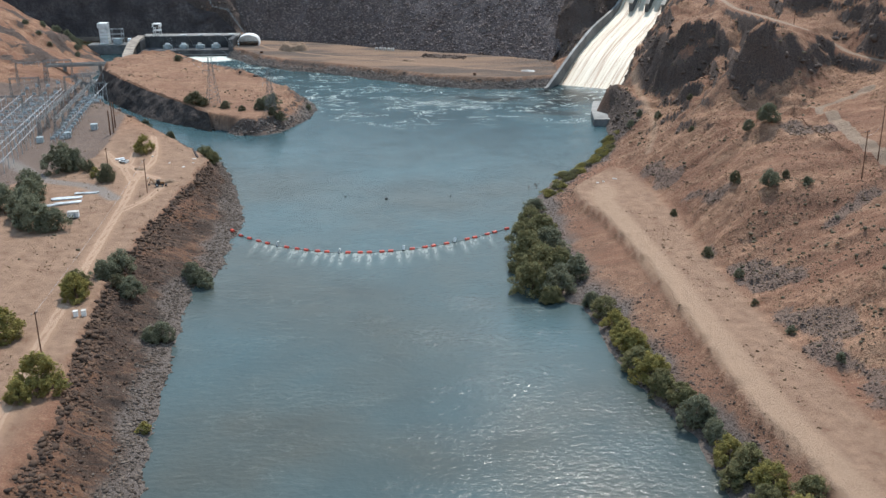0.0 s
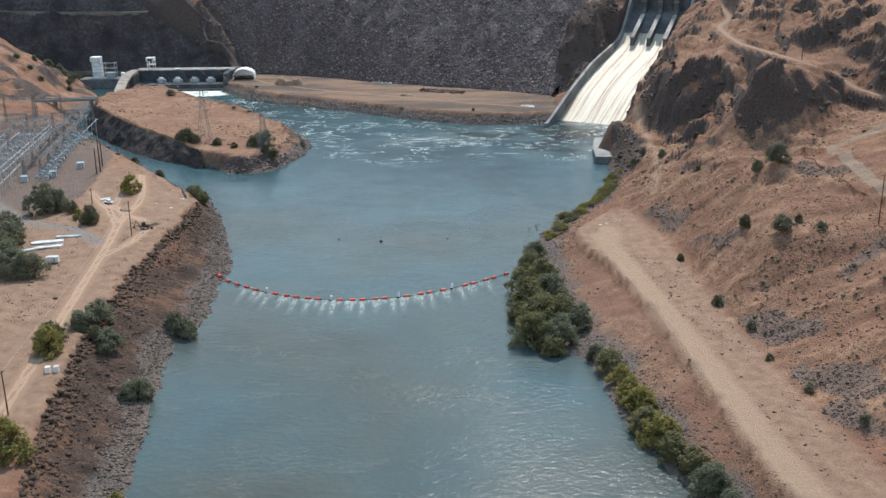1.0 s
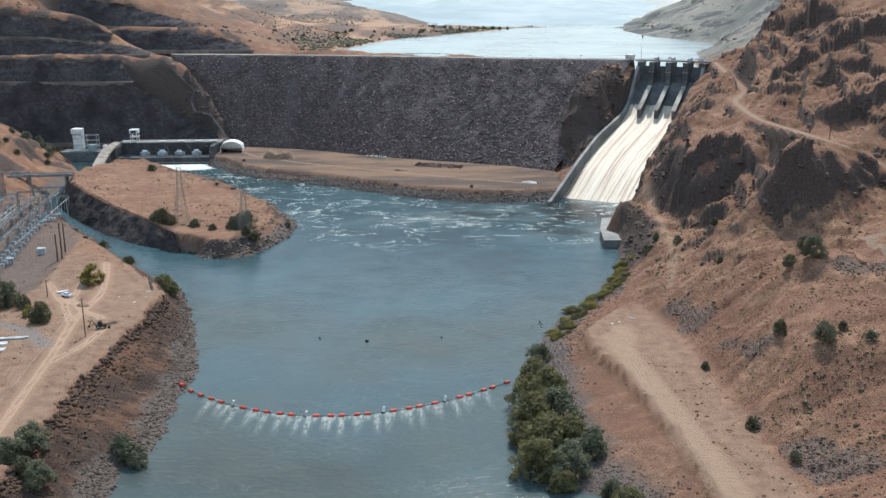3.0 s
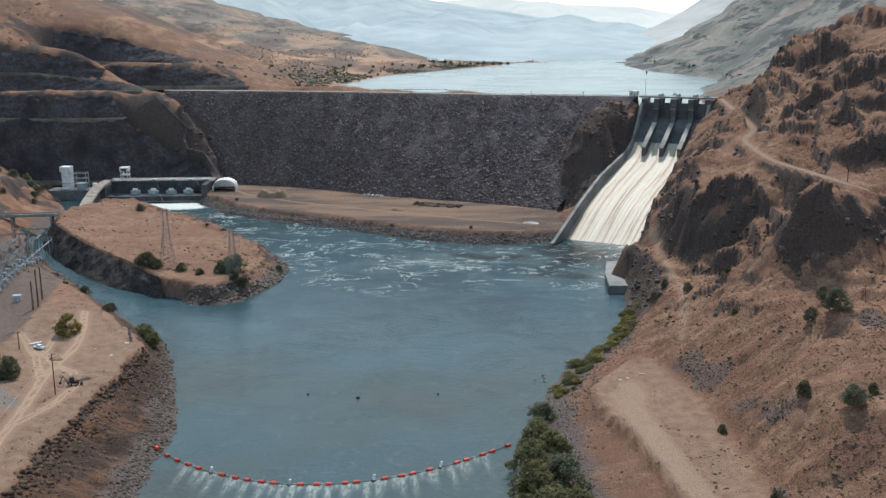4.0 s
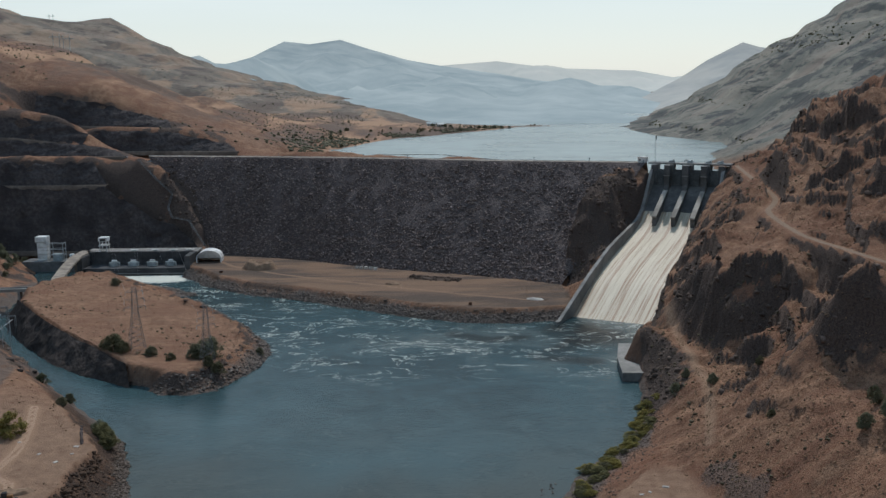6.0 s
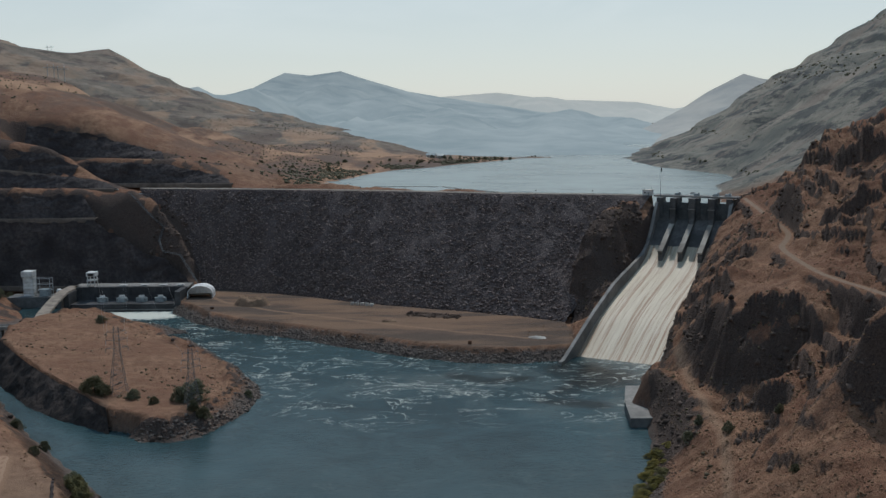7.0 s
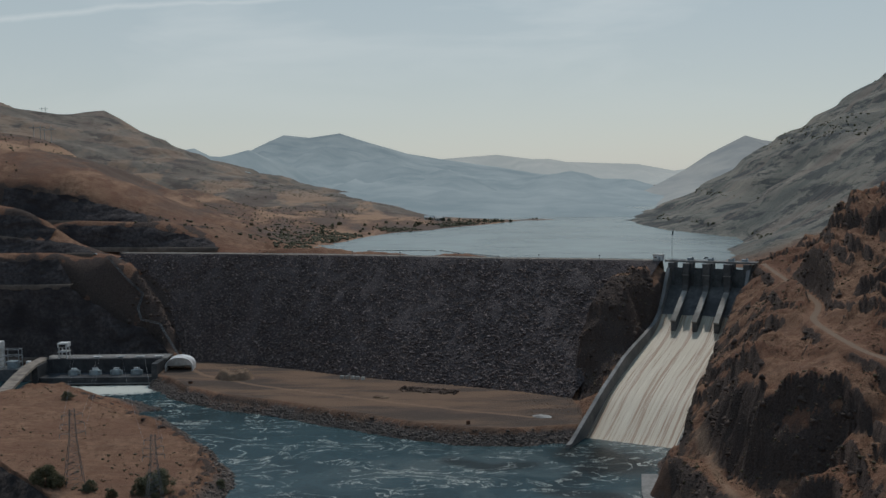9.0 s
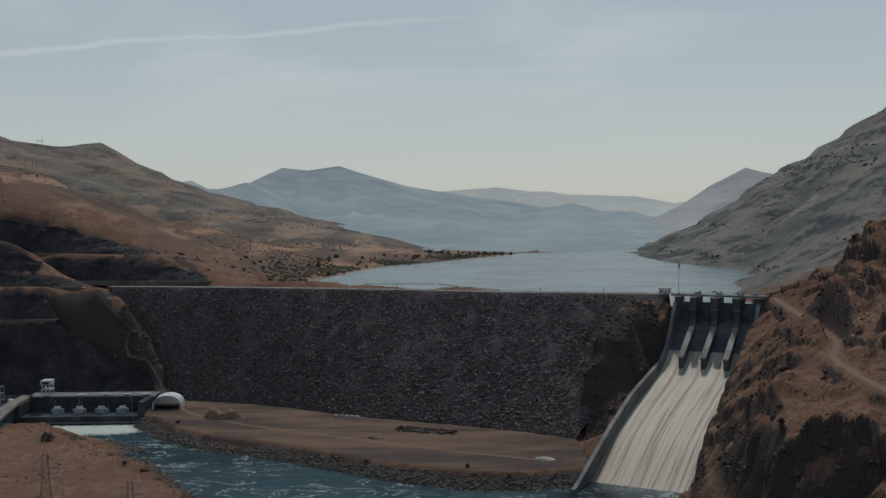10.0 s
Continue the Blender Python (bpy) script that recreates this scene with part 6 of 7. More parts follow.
size = 0.25 + 0.75 * rng.power(0.3, len(x))
scattered("sagebrush", np.stack([x, y, z + 0.2 * size], -1), size, island_tinted("sagebrush_leaves", (0.075, 0.06, 0.038), (0.15, 0.12, 0.08), (0.10, 0.085, 0.052)), "grey-brown sagebrush clumps on the dry ground", "shrubs", 14, 0.85)

# ---- built things ----
white = speckled("white_paint", (0.70, 0.70, 0.68), (0.80, 0.80, 0.78), 1.0, 0.6)
galvanised = speckled("galvanised_steel", (0.36, 0.37, 0.37), (0.48, 0.49, 0.49), 2.0, 0.5)
grey_paint = speckled("grey_machine_paint", (0.30, 0.35, 0.36), (0.40, 0.45, 0.46), 1.2, 0.55)
pylon_steel = speckled("weathered_pylon_steel", (0.17, 0.17, 0.165), (0.26, 0.26, 0.25), 2.0, 0.6)
wood = speckled("creosoted_wood", (0.13, 0.065, 0.04), (0.20, 0.105, 0.065), 2.5, 0.9)
glass, _, _, glass_bsdf = material("dark_glass", 0.08, 0.6)
glass_bsdf.inputs["Base Color"].default_value = (0.02, 0.025, 0.03, 1)
rubber, _, _, rubber_bsdf = material("rubber", 0.8, 0.3)
rubber_bsdf.inputs["Base Color"].default_value = (0.025, 0.025, 0.025, 1)
red_plastic = speckled("red_plastic", (0.52, 0.055, 0.035), (0.62, 0.09, 0.05), 1.5, 0.5)
orange_paint = speckled("machine_orange", (0.20, 0.10, 0.04), (0.28, 0.14, 0.06), 1.5, 0.7)
earth = speckled("heaped_earth", (0.20, 0.13, 0.085), (0.31, 0.21, 0.14), 0.9, 0.95, 0.6, 0.4)
pale_concrete = speckled("pale_concrete", (0.48, 0.45, 0.40), (0.60, 0.57, 0.52), 0.7, 0.85, 0.2, 0.1)


def utility_pole(x, y, high, turn=0, arms=1, z=None, label="brown wooden utility pole with a crossarm", thick=0.24):
    root = empty("utility_pole", pose(x, y, (ground_z(x, y) if z is None else z) - 0.3, 0, 0, turn), label, "pole", "wooden utility poles")
    bm = bmesh.new()
    bar(bm, (0, 0, 0), (0, 0, high), thick, 8, 0.65 * thick)
    part("pole", bm, wood, root)
    for k in range(arms):
        zz = high - 0.6 - 1.6 * k
        arm = part("crossarm", boxes(((2.8, 0.16, 0.2), pose(0, 0.2, zz)), bevel=0.02), wood, root)
        for ox in (-1.25, 0.5, 1.25):
            bm = bmesh.new()
            bar(bm, (ox, 0.2, zz + 0.1), (ox, 0.2, zz + 0.42), 0.07)
            part("insulator", bm, grey_paint, arm)
    return root


utility_pole(-121, 279, 14, 70)
utility_pole(-134, 446, 16, 70)
utility_pole(-168, 498, 8, 70)
for x, y, h in ((-180.5, 545.5, 14), (-180.1, 550.5, 18), (-182.8, 562.5, 15)):
    utility_pole(x, y, h, 20, 0, None, "tall bare brown wooden line pole at the switchyard", 0.42)
utility_pole(159, 373, 19, 30, 1)
utility_pole(169, 384, 22, 30, 1)
utility_pole(186, 545, 9, 30, 0)


def lattice(bm, corners_low, corners_high, levels, r):
    """Bracing between four legs."""
    for a, b in zip(corners_low, corners_high):
        bar(bm, a, b, r * 1.6, 4)
    for k in range(levels):
        t0, t1 = k / levels, (k + 1) / levels
        for i in range(4):
            j = (i + 1) % 4
            p, q = Vector(corners_low[i]).lerp(Vector(corners_high[i]), t0), Vector(corners_low[j]).lerp(Vector(corners_high[j]), t1)
            bar(bm, p, q, r, 3)
            p, q = Vector(corners_low[j]).lerp(Vector(corners_high[j]), t0), Vector(corners_low[i]).lerp(Vector(corners_high[i]), t1)
            bar(bm, p, q, r, 3)
    return bm


def square(h, z):
    return [(-h, -h, z), (h, -h, z), (h, h, z), (-h, h, z)]


def pylon(x, y, high, turn, z=None):
    root = empty("pylon", pose(x, y, (ground_z(x, y) if z is None else z) - 0.3, 0, 0, turn), "grey steel lattice transmission tower on the island", "pylon", "transmission towers")
    waist = high * 0.62
    part("leg_section", lattice(bmesh.new(), square(high * 0.12, 0), square(high * 0.045, waist), 8, 0.065), pylon_steel, root)
    part("upper_section", lattice(bmesh.new(), square(high * 0.045, waist), square(high * 0.03, high), 7, 0.055), pylon_steel, root)
    for zz, reach in ((0.68, 0.16), (0.80, 0.15), (0.92, 0.13)):
        for s in (-1, 1):
            bm = bmesh.new()
            tip = (s * reach * high, 0, zz * high + 0.3)
            for dy, dz in ((-0.03, 0), (0.03, 0), (0, 0.05)):
                bar(bm, (s * 0.03 * high, dy * high, (zz + dz) * high), tip, 0.08, 3)
            arm = part("crossarm", bm, pylon_steel, root)
            bm = bmesh.new()
            bar(bm, tip, (s * reach * high, 0, zz * high - 1.5), 0.1, 5)
            part("insulator", bm, grey_paint, arm)
    return root


pylon(-146, 648, 33, 28)
pylon(-106, 628, 28, 28)


def wires(name, ends, sag, label):
    root = empty(name, None, label, "cable")
    for a, b in ends:
        bm = bmesh.new()
        last = None
        for k in range(13):
            t = k / 12
            p = Vector(a).lerp(Vector(b), t) - Vector((0, 0, sag * 4 * t * (1 - t)))
            if last is not None:
                bar(bm, last, p, 0.035, 3)
            last = p
        part("wire", bm, galvanised, root)
    return root


z1, z2 = ground_z(-146, 648) + 33, ground_z(-106, 628) + 28
wires("power_line", [((-146 + s, 648, z1 - d), (-238 + 2 * s, 924, 19)) for s, d in ((-4, 3), (4, 3), (-5, 10), (5, 10))], 5, "thin grey overhead cables from the island pylon to the powerhouse")
wires("power_line", [((-106 + s, 628, z2 - d), (-205 + 2 * s, 924, 19)) for s, d in ((-4, 2), (4, 2), (4, 8))], 5, "thin grey overhead cables from the shore pylon to the powerhouse")
wires("power_line", [((159, 373, 53), (169, 384, 55)), ((-121, 279, 25.5), (-134, 446, 27.5))], 1.2, "thin cables between wooden poles")

# floating boom
FLOATS = 27
float_mesh = bmesh.new()
bar(float_mesh, (-1.05, 0, 0), (1.05, 0, 0), 0.72, 12)
bmesh.ops.bevel(float_mesh, geom=[e for e in float_mesh.edges if abs(e.verts[0].co.x - e.verts[1].co.x) < 0.1], offset=0.14, segments=2, affect="EDGES")
first = empty("boom_float", None, "bright red cylindrical float of the river boom", "float", "red boom floats")
part("drum", float_mesh, red_plastic, first)
for s in (-1, 1):
    bm = bmesh.new()
    bar(bm, (s * 1.0, 0, 0), (s * 1.4, 0, -0.05), 0.08, 5)
    part("coupling", bm, galvanised, first)
marker = empty("marker_buoy", None, "white plastic marker buoy on the river boom", "buoy", "white marker buoys")
bm = bmesh.new()
bar(bm, (0, 0, -0.2), (0, 0, 2.0), 0.55, 10, 0.42)
part("body", bm, white, marker)
bm = bmesh.new()
bar(bm, (0, 0, -0.35), (0, 0, 0.2), 0.75, 10)
part("collar", bm, rubber, marker)
made_float = made_marker = False
for k in range(FLOATS + 1):
    t = (k + 0.15 * math.sin(k * 3.1)) / FLOATS
    (x0, y0), (x1, y1) = boom_point(max(0, t - 0.01)), boom_point(min(1, t + 0.01))
    x, y = boom_point(t)
    turn = math.degrees(math.atan2(y1 - y0, x1 - x0)) + random.uniform(-6, 6)
    on = max(0.12, ground_z(x, y) + 0.5)
    m = pose(x, y, on, random.uniform(-8, 8), 0, turn)
    if k in (5, 11, 17, 22):
        m = pose(x, y, 0.05, random.uniform(-12, 12), random.uniform(5, 22), turn)
        if not made_marker:
            marker.matrix_world, made_marker = m, True
        else:
            copy_thing(marker, m)
    elif not made_float:
        first.matrix_world, made_float = m, True
    else:
        copy_thing(first, m)
bm = bmesh.new()
last = None
for k in range(70):
    x, y = boom_point(k / 69)
    p = Vector((x, y, max(0.12, ground_z(x, y) + 0.3)))
    if last is not None:
        bar(bm, last, p, 0.09, 4)
    last = p
me = bpy.data.meshes.new("boom_cable")
bm.to_mesh(me)
bm.free()
me.materials.append(rubber)
tagged(new("boom_cable", me), "dark cable that strings the boom floats together", "cable")
for x, y in ((-27, 471), (-47, 475), (4, 474)):
    root = empty("mooring_buoy", pose(x, y, 0.1), "small dark mooring buoy on the river", "buoy", "dark buoys")
    bm = bmesh.new()
    bar(bm, (0, 0, -0.4), (0, 0, 0.55), 0.9 if x == -27 else 0.45, 10, 0.7 if x == -27 else 0.3)
    part("body", bm, rubber, root)
x, y = rng.uniform(40, 50, 14), rng.uniform(484, 496, 14)
scattered("shoal_rocks", np.stack([x, y, 0 * x + 0.05], -1), rng.uniform(0.2, 0.6, 14), basalt, "dark rocks breaking the river surface", "rocks", 12)


# ---- powerhouse ----
# the powerhouse's backlit shade is put into this concrete's dark colour
backlit_concrete = speckled("dark_backlit_concrete", (0.05, 0.052, 0.055), (0.095, 0.096, 0.098), 0.3, 0.85, 0.2, 0.1)
powerhouse = empty("powerhouse", pose(-224, 905, 0), "low concrete powerhouse under the dark cliff", "powerhouse")
# a mid grey, darker than the plain concrete
dark_concrete = speckled("mid_grey_concrete", (0.13, 0.135, 0.135), (0.20, 0.20, 0.195), 0.5, 0.85, 0.2, 0.1)
part("tailrace_wall", boxes(((76, 3, 12), pose(0, 0, -2.0))), backlit_concrete, powerhouse)
part("draft_deck", boxes(((78, 18, 1.2), pose(0, 8, 4.6)), bevel=0.1), backlit_concrete, powerhouse)
part("lower_ledge", boxes(((76, 1.4, 0.6), pose(0, -1.9, 1.2)), bevel=0.05), concrete, powerhouse)
part("back_wall", boxes(((80, 3, 11), pose(0, 17.5, 9.5))), backlit_concrete, powerhouse)
part("upper_deck", boxes(((86, 16, 1.4), pose(0, 26, 14.2)), bevel=0.1), concrete, powerhouse)
bm = bmesh.new()
for k in range(21):
    box(bm, (0.14, 0.14, 1.2), pose(-39 + 3.9 * k, 18.6, 15.4))
for zz in (15.4, 15.95):
    box(bm, (78.5, 0.1, 0.1), pose(0, 18.6, zz))
part("guard_rail", bm, galvanised, powerhouse)
for k in range(7):
    part("bay_pilaster", boxes(((1.0, 0.8, 9.4), pose(-36 + 12 * k, 15.7, 9.9)), bevel=0.06), backlit_concrete, powerhouse)
part("side_wall", boxes(((4, 34, 20), pose(40, 14, 4.5)), bevel=0.1), backlit_concrete, powerhouse)
part("side_wall", boxes(((4, 34, 18), pose(-41, 14, 4.5)), bevel=0.1), backlit_concrete, powerhouse)


def transformer(x):
    root = empty("transformer", pose(x, 912.5, 5.2), "grey-green power transformer with radiator fins and bushings", "transformer", "transformers on the powerhouse deck")
    part("tank", boxes(((5.2, 3.4, 3.6), pose(0, 0, 2.0)), bevel=0.15), grey_paint, root)
    for s in (-1, 1):
        part("radiator", boxes(*[((0.16, 2.8, 2.9), pose(s * (2.85 + 0.32 * k), 0, 1.9)) for k in range(4)]), grey_paint, root)
    bm = bmesh.new()
    bar(bm, (-1.8, 0.4, 4.6), (1.8, 0.4, 4.6), 0.55, 10)
    part("conservator", bm, white, root)
    for ox in (-1.4, 0, 1.4):
        bm = bmesh.new()
        bar(bm, (ox, -0.8, 3.8), (ox * 1.3, -1.2, 5.9), 0.22, 8, 0.09)
        part("bushing", bm, grey_paint, root)
    part("plinth", boxes(((7.6, 4.2, 0.3), pose(0, 0, 0.1))), concrete, root)


for x in (-242, -227.5, -213, -199):
    transformer(x)
for x in (-230, -214, -200, -187):
    root = empty("vent_hood", pose(x, 925, 14.9), "pale roof vent hood on the upper deck", "vent", "roof vents")
    part("stack", boxes(((3.2, 1.6, 0.8), pose(0, 0, 0.4)), bevel=0.05), grey_paint, root)
    part("cap", boxes(((6.0, 2.2, 0.35), pose(0, 0, 1.0)), bevel=0.1), white, root)

crane = empty("gantry_crane", pose(-253, 925, 14.9), "white steel gantry crane on the powerhouse deck", "crane")
for sx in (-2.6, 2.6):
    for sy in (-3, 3):
        part("leg", boxes(((0.7, 0.7, 8.2), pose(sx, sy, 4.1, 0, -3 * sx / 2.6, 0)), bevel=0.05), white, crane)
part("platform", boxes(((6.6, 8.0, 0.5), pose(0, 0, 5.0))), white, crane)
part("house", boxes(((6.8, 7.4, 3.0), pose(0, 0, 9.7)), bevel=0.12), white, crane)
part("opening", boxes(((4.4, 0.3, 1.6), pose(0, -3.72, 9.4))), rubber, crane)
part("tie_beam", boxes(((6.0, 0.5, 0.5), pose(0, -3, 2.4))), white, crane)

tower = empty("intake_tower", pose(-302, 930, 8), "white ribbed intake hoist tower beside a steel frame", "tower")
part("shaft", boxes(((7.5, 7, 14), pose(0, 0, 7)), bevel=0.15), white, tower)
for k in range(5):
    part("rib", boxes(((7.9, 7.4, 0.35), pose(0, 0, 2 + 2.8 * k)), bevel=0.03), pale_concrete, tower)
part("cap", boxes(((8.6, 8.2, 4.2), pose(-0.6, 0, 16.4)), bevel=0.25), white, tower)
bm = bmesh.new()
for sx in (6, 16):
    for sy in (-3, 3):
        box(bm, (0.4, 0.4, 13), pose(sx, sy, 6.5))
for zz in (4, 8.5, 13):
    for sy in (-3, 3):
        box(bm, (10, 0.35, 0.35), pose(11, sy, zz))
    for sx in (6, 16):
        box(bm, (0.35, 6, 0.35), pose(sx, 0, zz))
part("steel_frame", bm, galvanised, tower)
part("machine_hut", boxes(((7, 6, 5), pose(12, -2, 2.5)), bevel=0.1), grey_paint, tower)
part("tank", boxes(((3, 3, 4), pose(22, -1, 2.6)), bevel=0.3), white, tower)
part("apron", boxes(((40, 16, 16), pose(6, -1, -8.1))), dark_concrete, tower)

bridge = empty("bridge", None, "grey concrete road bridge over the side channel", "bridge")
part("deck", boxes(((64, 7, 1.1), pose(-270, 786, 13.3, 0, 0, 6)), bevel=0.06), concrete, bridge)
for dy in (-3.4, 3.4):
    part("parapet", boxes(((64, 0.3, 0.9), pose(-270 - dy * 0.1, 786 + dy, 14.3, 0, 0, 6)), bevel=0.03), concrete, bridge)
for ox in (-288, -262):
    part("pier", boxes(((1.6, 5.4, 20), pose(ox, 785.5 + (ox + 270) * 0.1, 3.2, 0, 0, 6)), bevel=0.1), concrete, bridge)

ramp_road = [(-242, 792, 13.6), (-252, 825, 14), (-262, 870, 14.4), (-268, 905, 14.9), (-268, 930, 14.9)]
rows_r = []
for k, (x, y, z) in enumerate(ramp_road):
    rows_r.append([(x - 4, y, z), (x + 4, y, z), (x + 4, y, z - 1.5), (x - 4, y, z - 1.5)])
road_ob = swept("access_road", rows_r, gravel_top, None)
tagged(road_ob, "pale concrete access road to the powerhouse deck", "road", kind="structure")

# arched shelter on the pad
shelter = empty("arched_shelter", pose(-171, 921, ground_z(-171, 921) - 0.1, 0, 0, 4), "white fabric arched shelter open at the front", "shelter")
bm = bmesh.new()
rows_s = []
for yy in (-6.5, 6.5):
    outer = [(9.2 * math.cos(a), yy, 3.6 + 5.6 * math.sin(a)) for a in np.linspace(0, math.pi, 19)]
    inner = [(8.9 * math.cos(a), yy, 3.6 + 5.3 * math.sin(a)) for a in np.linspace(math.pi, 0, 19)]
    rows_s.append(outer + inner)
swept("canopy", rows_s, white, shelter, "white arched fabric canopy")
for s in (-1, 1):
    part("side_wall", boxes(((0.9, 13, 3.8), pose(s * 9.0, 0, 1.9)), bevel=0.05), white, shelter)
back_arch = [(8.9 * math.cos(a), 6.2, 3.6 + 5.3 * math.sin(a)) for a in np.linspace(0, math.pi, 19)] + [(-8.9, 6.2, 0), (8.9, 6.2, 0)]
swept("back_panel", [back_arch, [(x, 6.5, z) for x, _, z in back_arch]], white, shelter)
swept("front_header", [[(8.9 * math.cos(a), -6.2, 3.6 + 5.3 * math.sin(a)) for a in np.linspace(0, math.pi, 19)], [(8.9 * math.cos(a), -5.9, 3.6 + 5.3 * math.sin(a)) for a in np.linspace(0, math.pi, 19)]], pale_concrete, shelter)


def heap(name, x, y, length, wide, high, turn, mat, label, seed):
    """A long earth or rock heap with an uneven top."""
    hx, hy = np.meshgrid(np.linspace(-1, 1, 41), np.linspace(-1, 1, 25))
    r = np.clip(1 - np.hypot(hx, hy), 0, 1)
    hz = high * np.minimum(r * 3.4, 1) ** 0.9 * (1 + 0.35 * fbm(hx * 20, hy * 20, 7, 4, 0.6, seed)) - 0.25
    ob = new(name, grid_mesh(name, hx * length / 2, hy * wide / 2, hz, mat))
    ob.matrix_world = pose(x, y, ground_z(x, y), 0, 0, turn)
    return tagged(ob, label, "heap")


heap("earth_mound", -127, 888, 28, 17, 5.2, -14, earth, "brown excavated earth mound on the gravel pad", 3)
pile = heap("rock_pile", 3, 842, 40, 11, 1.4, -22, talus_stone, "long low pile of dark rocks", 5)
hx, hy = rng.uniform(-19, 19, 420), rng.normal(0, 2.4, 420)
scattered("stones", np.stack([hx, hy, 0.4 + 1.3 * np.exp(-(hy / 3) ** 2) * rng.uniform(0.3, 1, 420)], -1), rng.uniform(0.35, 0.95, 420), talus_stone, "", "", 15, 0.9, "stuff", pile)
heap("earth_mound", -26, 824, 12, 5, 1.2, -10, earth, "low brown dirt heap on the pad", 7)
heap("sand_heap", 66, 772, 12, 6, 0.8, -25, pale_concrete, "pale sand spread on the pad", 9)
for k in range(5):
    x, y = -55 + 3.5 * k, 883 - 1.2 * k
    ob = empty("concrete_block", pose(x, y, ground_z(x, y), 0, 0, -14 + random.uniform(-5, 5)), "pale precast concrete block in a row", "block", "row of concrete blocks")
    part("body", boxes(((2.5, 1.8, 2.0), pose(0, 0, 1.0)), bevel=0.12), pale_concrete, ob)
    part("lifting_loop", boxes(((0.3, 0.1, 0.2), pose(0, 0, 2.08))), rubber, ob)
crate = empty("equipment_box", pose(25, 757, ground_z(25, 757)), "small dark brown equipment box at the pad's edge", "box")
part("body", boxes(((2.0, 1.6, 1.8), pose(0, 0, 0.9)), bevel=0.08), wood, crate)
part("lid", boxes(((2.2, 1.8, 0.2), pose(0, 0, 1.9)), bevel=0.05), wood, crate)
crate = empty("equipment_box", pose(-152, 872, ground_z(-152, 872)), "small dark equipment box at the pad's edge", "box")
part("body", boxes(((2.4, 1.6, 1.4), pose(0, 0, 0.7)), bevel=0.08), wood, crate)
part("lid", boxes(((2.6, 1.8, 0.2), pose(0, 0, 1.5)), bevel=0.05), rubber, crate)

# stairway up the west abutment
stairway = empty("stairway", None, "long steel stairway climbing the west abutment", "stairs")
climb = [(-177, 942, 12), (-196, 962, 33), (-211, 968, 35), (-216, 977, 42), (-214, 984, 52), (-227, 990, 63), (-246, 1004, 79)]
for a, b in zip(climb, climb[1:]):
    bm = bmesh.new()
    za, zb = max(a[2], ground_z(a[0], a[1]) + 1), max(b[2], ground_z(b[0], b[1]) + 1)
    for s in (-0.6, 0.6):
        bar(bm, (a[0] + s, a[1] - 1, za), (b[0] + s, b[1] - 1, zb), 0.16, 5)
        bar(bm, (a[0] + s, a[1] - 1, za + 1), (b[0] + s, b[1] - 1, zb + 1), 0.1, 4)
    for k in range(14):
        p = Vector((a[0], a[1] - 1, za)).lerp(Vector((b[0], b[1] - 1, zb)), k / 14)
        box(bm, (1.3, 0.9, 0.12), Matrix.Translation(p))
    part("flight", bm, dark_concrete, stairway)

# ---- spillway fittings ----
house = empty("control_house", pose(157, 903, CREST_Z - 0.1, 0, 0, -28), "small white control house at the end of the crest", "hut")
part("walls", boxes(((6.5, 5, 3.6), pose(0, 0, 1.8)), bevel=0.08), white, house)
part("roof", boxes(((7.2, 5.7, 0.5), pose(0, 0, 3.85)), bevel=0.08), pale_concrete, house)
part("door", boxes(((1.1, 0.2, 2.2), pose(1.2, -2.5, 1.2))), grey_paint, house)
part("window", boxes(((1.5, 0.2, 1.0), pose(-1.4, -2.5, 2.0))), glass, house)
for ox in (-2.6, 2.6):
    part("antenna", boxes(((0.15, 0.15, 2.2), pose(ox, 0, 5.1))), galvanised, house)
mast = empty("flag_mast", pose(166, 903, CREST_Z - 0.2), "tall thin steel mast with a small flag", "mast")
bm = bmesh.new()
bar(bm, (0, 0, 0), (0, 0, 20), 0.2, 8, 0.1)
part("pole", bm, galvanised, mast)
part("flag", boxes(((0.9, 0.06, 2.6), pose(0.4, 0, 18.2, 0, 4, 0))), rubber, mast)
part("base", boxes(((1.2, 1.2, 0.6), pose(0, 0, 0.3)), bevel=0.1), concrete, mast)
bm = bmesh.new()
for k in range(31):
    box(bm, (0.1, 0.1, 1.2), CHUTE @ pose(-30 + 2 * k, -2.2, CREST_Z + 0.6))
for zz in (0.6, 1.15):
    box(bm, (60, 0.08, 0.08), CHUTE @ pose(0, -2.2, CREST_Z + zz))
me = bpy.data.meshes.new("deck_rail")
bm.to_mesh(me)
bm.free()
me.materials.append(galvanised)
tagged(new("deck_rail", me), "grey pipe railing along the spillway bridge", "railing")
for ox in (-13.5, 0, 13.5, 22):
    hoist = empty("gate_hoist", CHUTE @ pose(ox, 1.5, CREST_Z - 0.05), "grey gate hoist housing on the spillway bridge", "hoist", "gate hoists")
    part("housing", boxes(((4.0, 2.2, 1.6), pose(0, 0, 0.8)), bevel=0.1), grey_paint, hoist)
    part("motor", boxes(((1.0, 1.0, 0.8), pose(1.2, 0, 2.0)), bevel=0.1), galvanised, hoist)
for x in PIERS:
    part("ledge", boxes(((4.6, 2.4, 0.7), pose(x, -11.6, 72.4)), bevel=0.05), concrete, spillway)
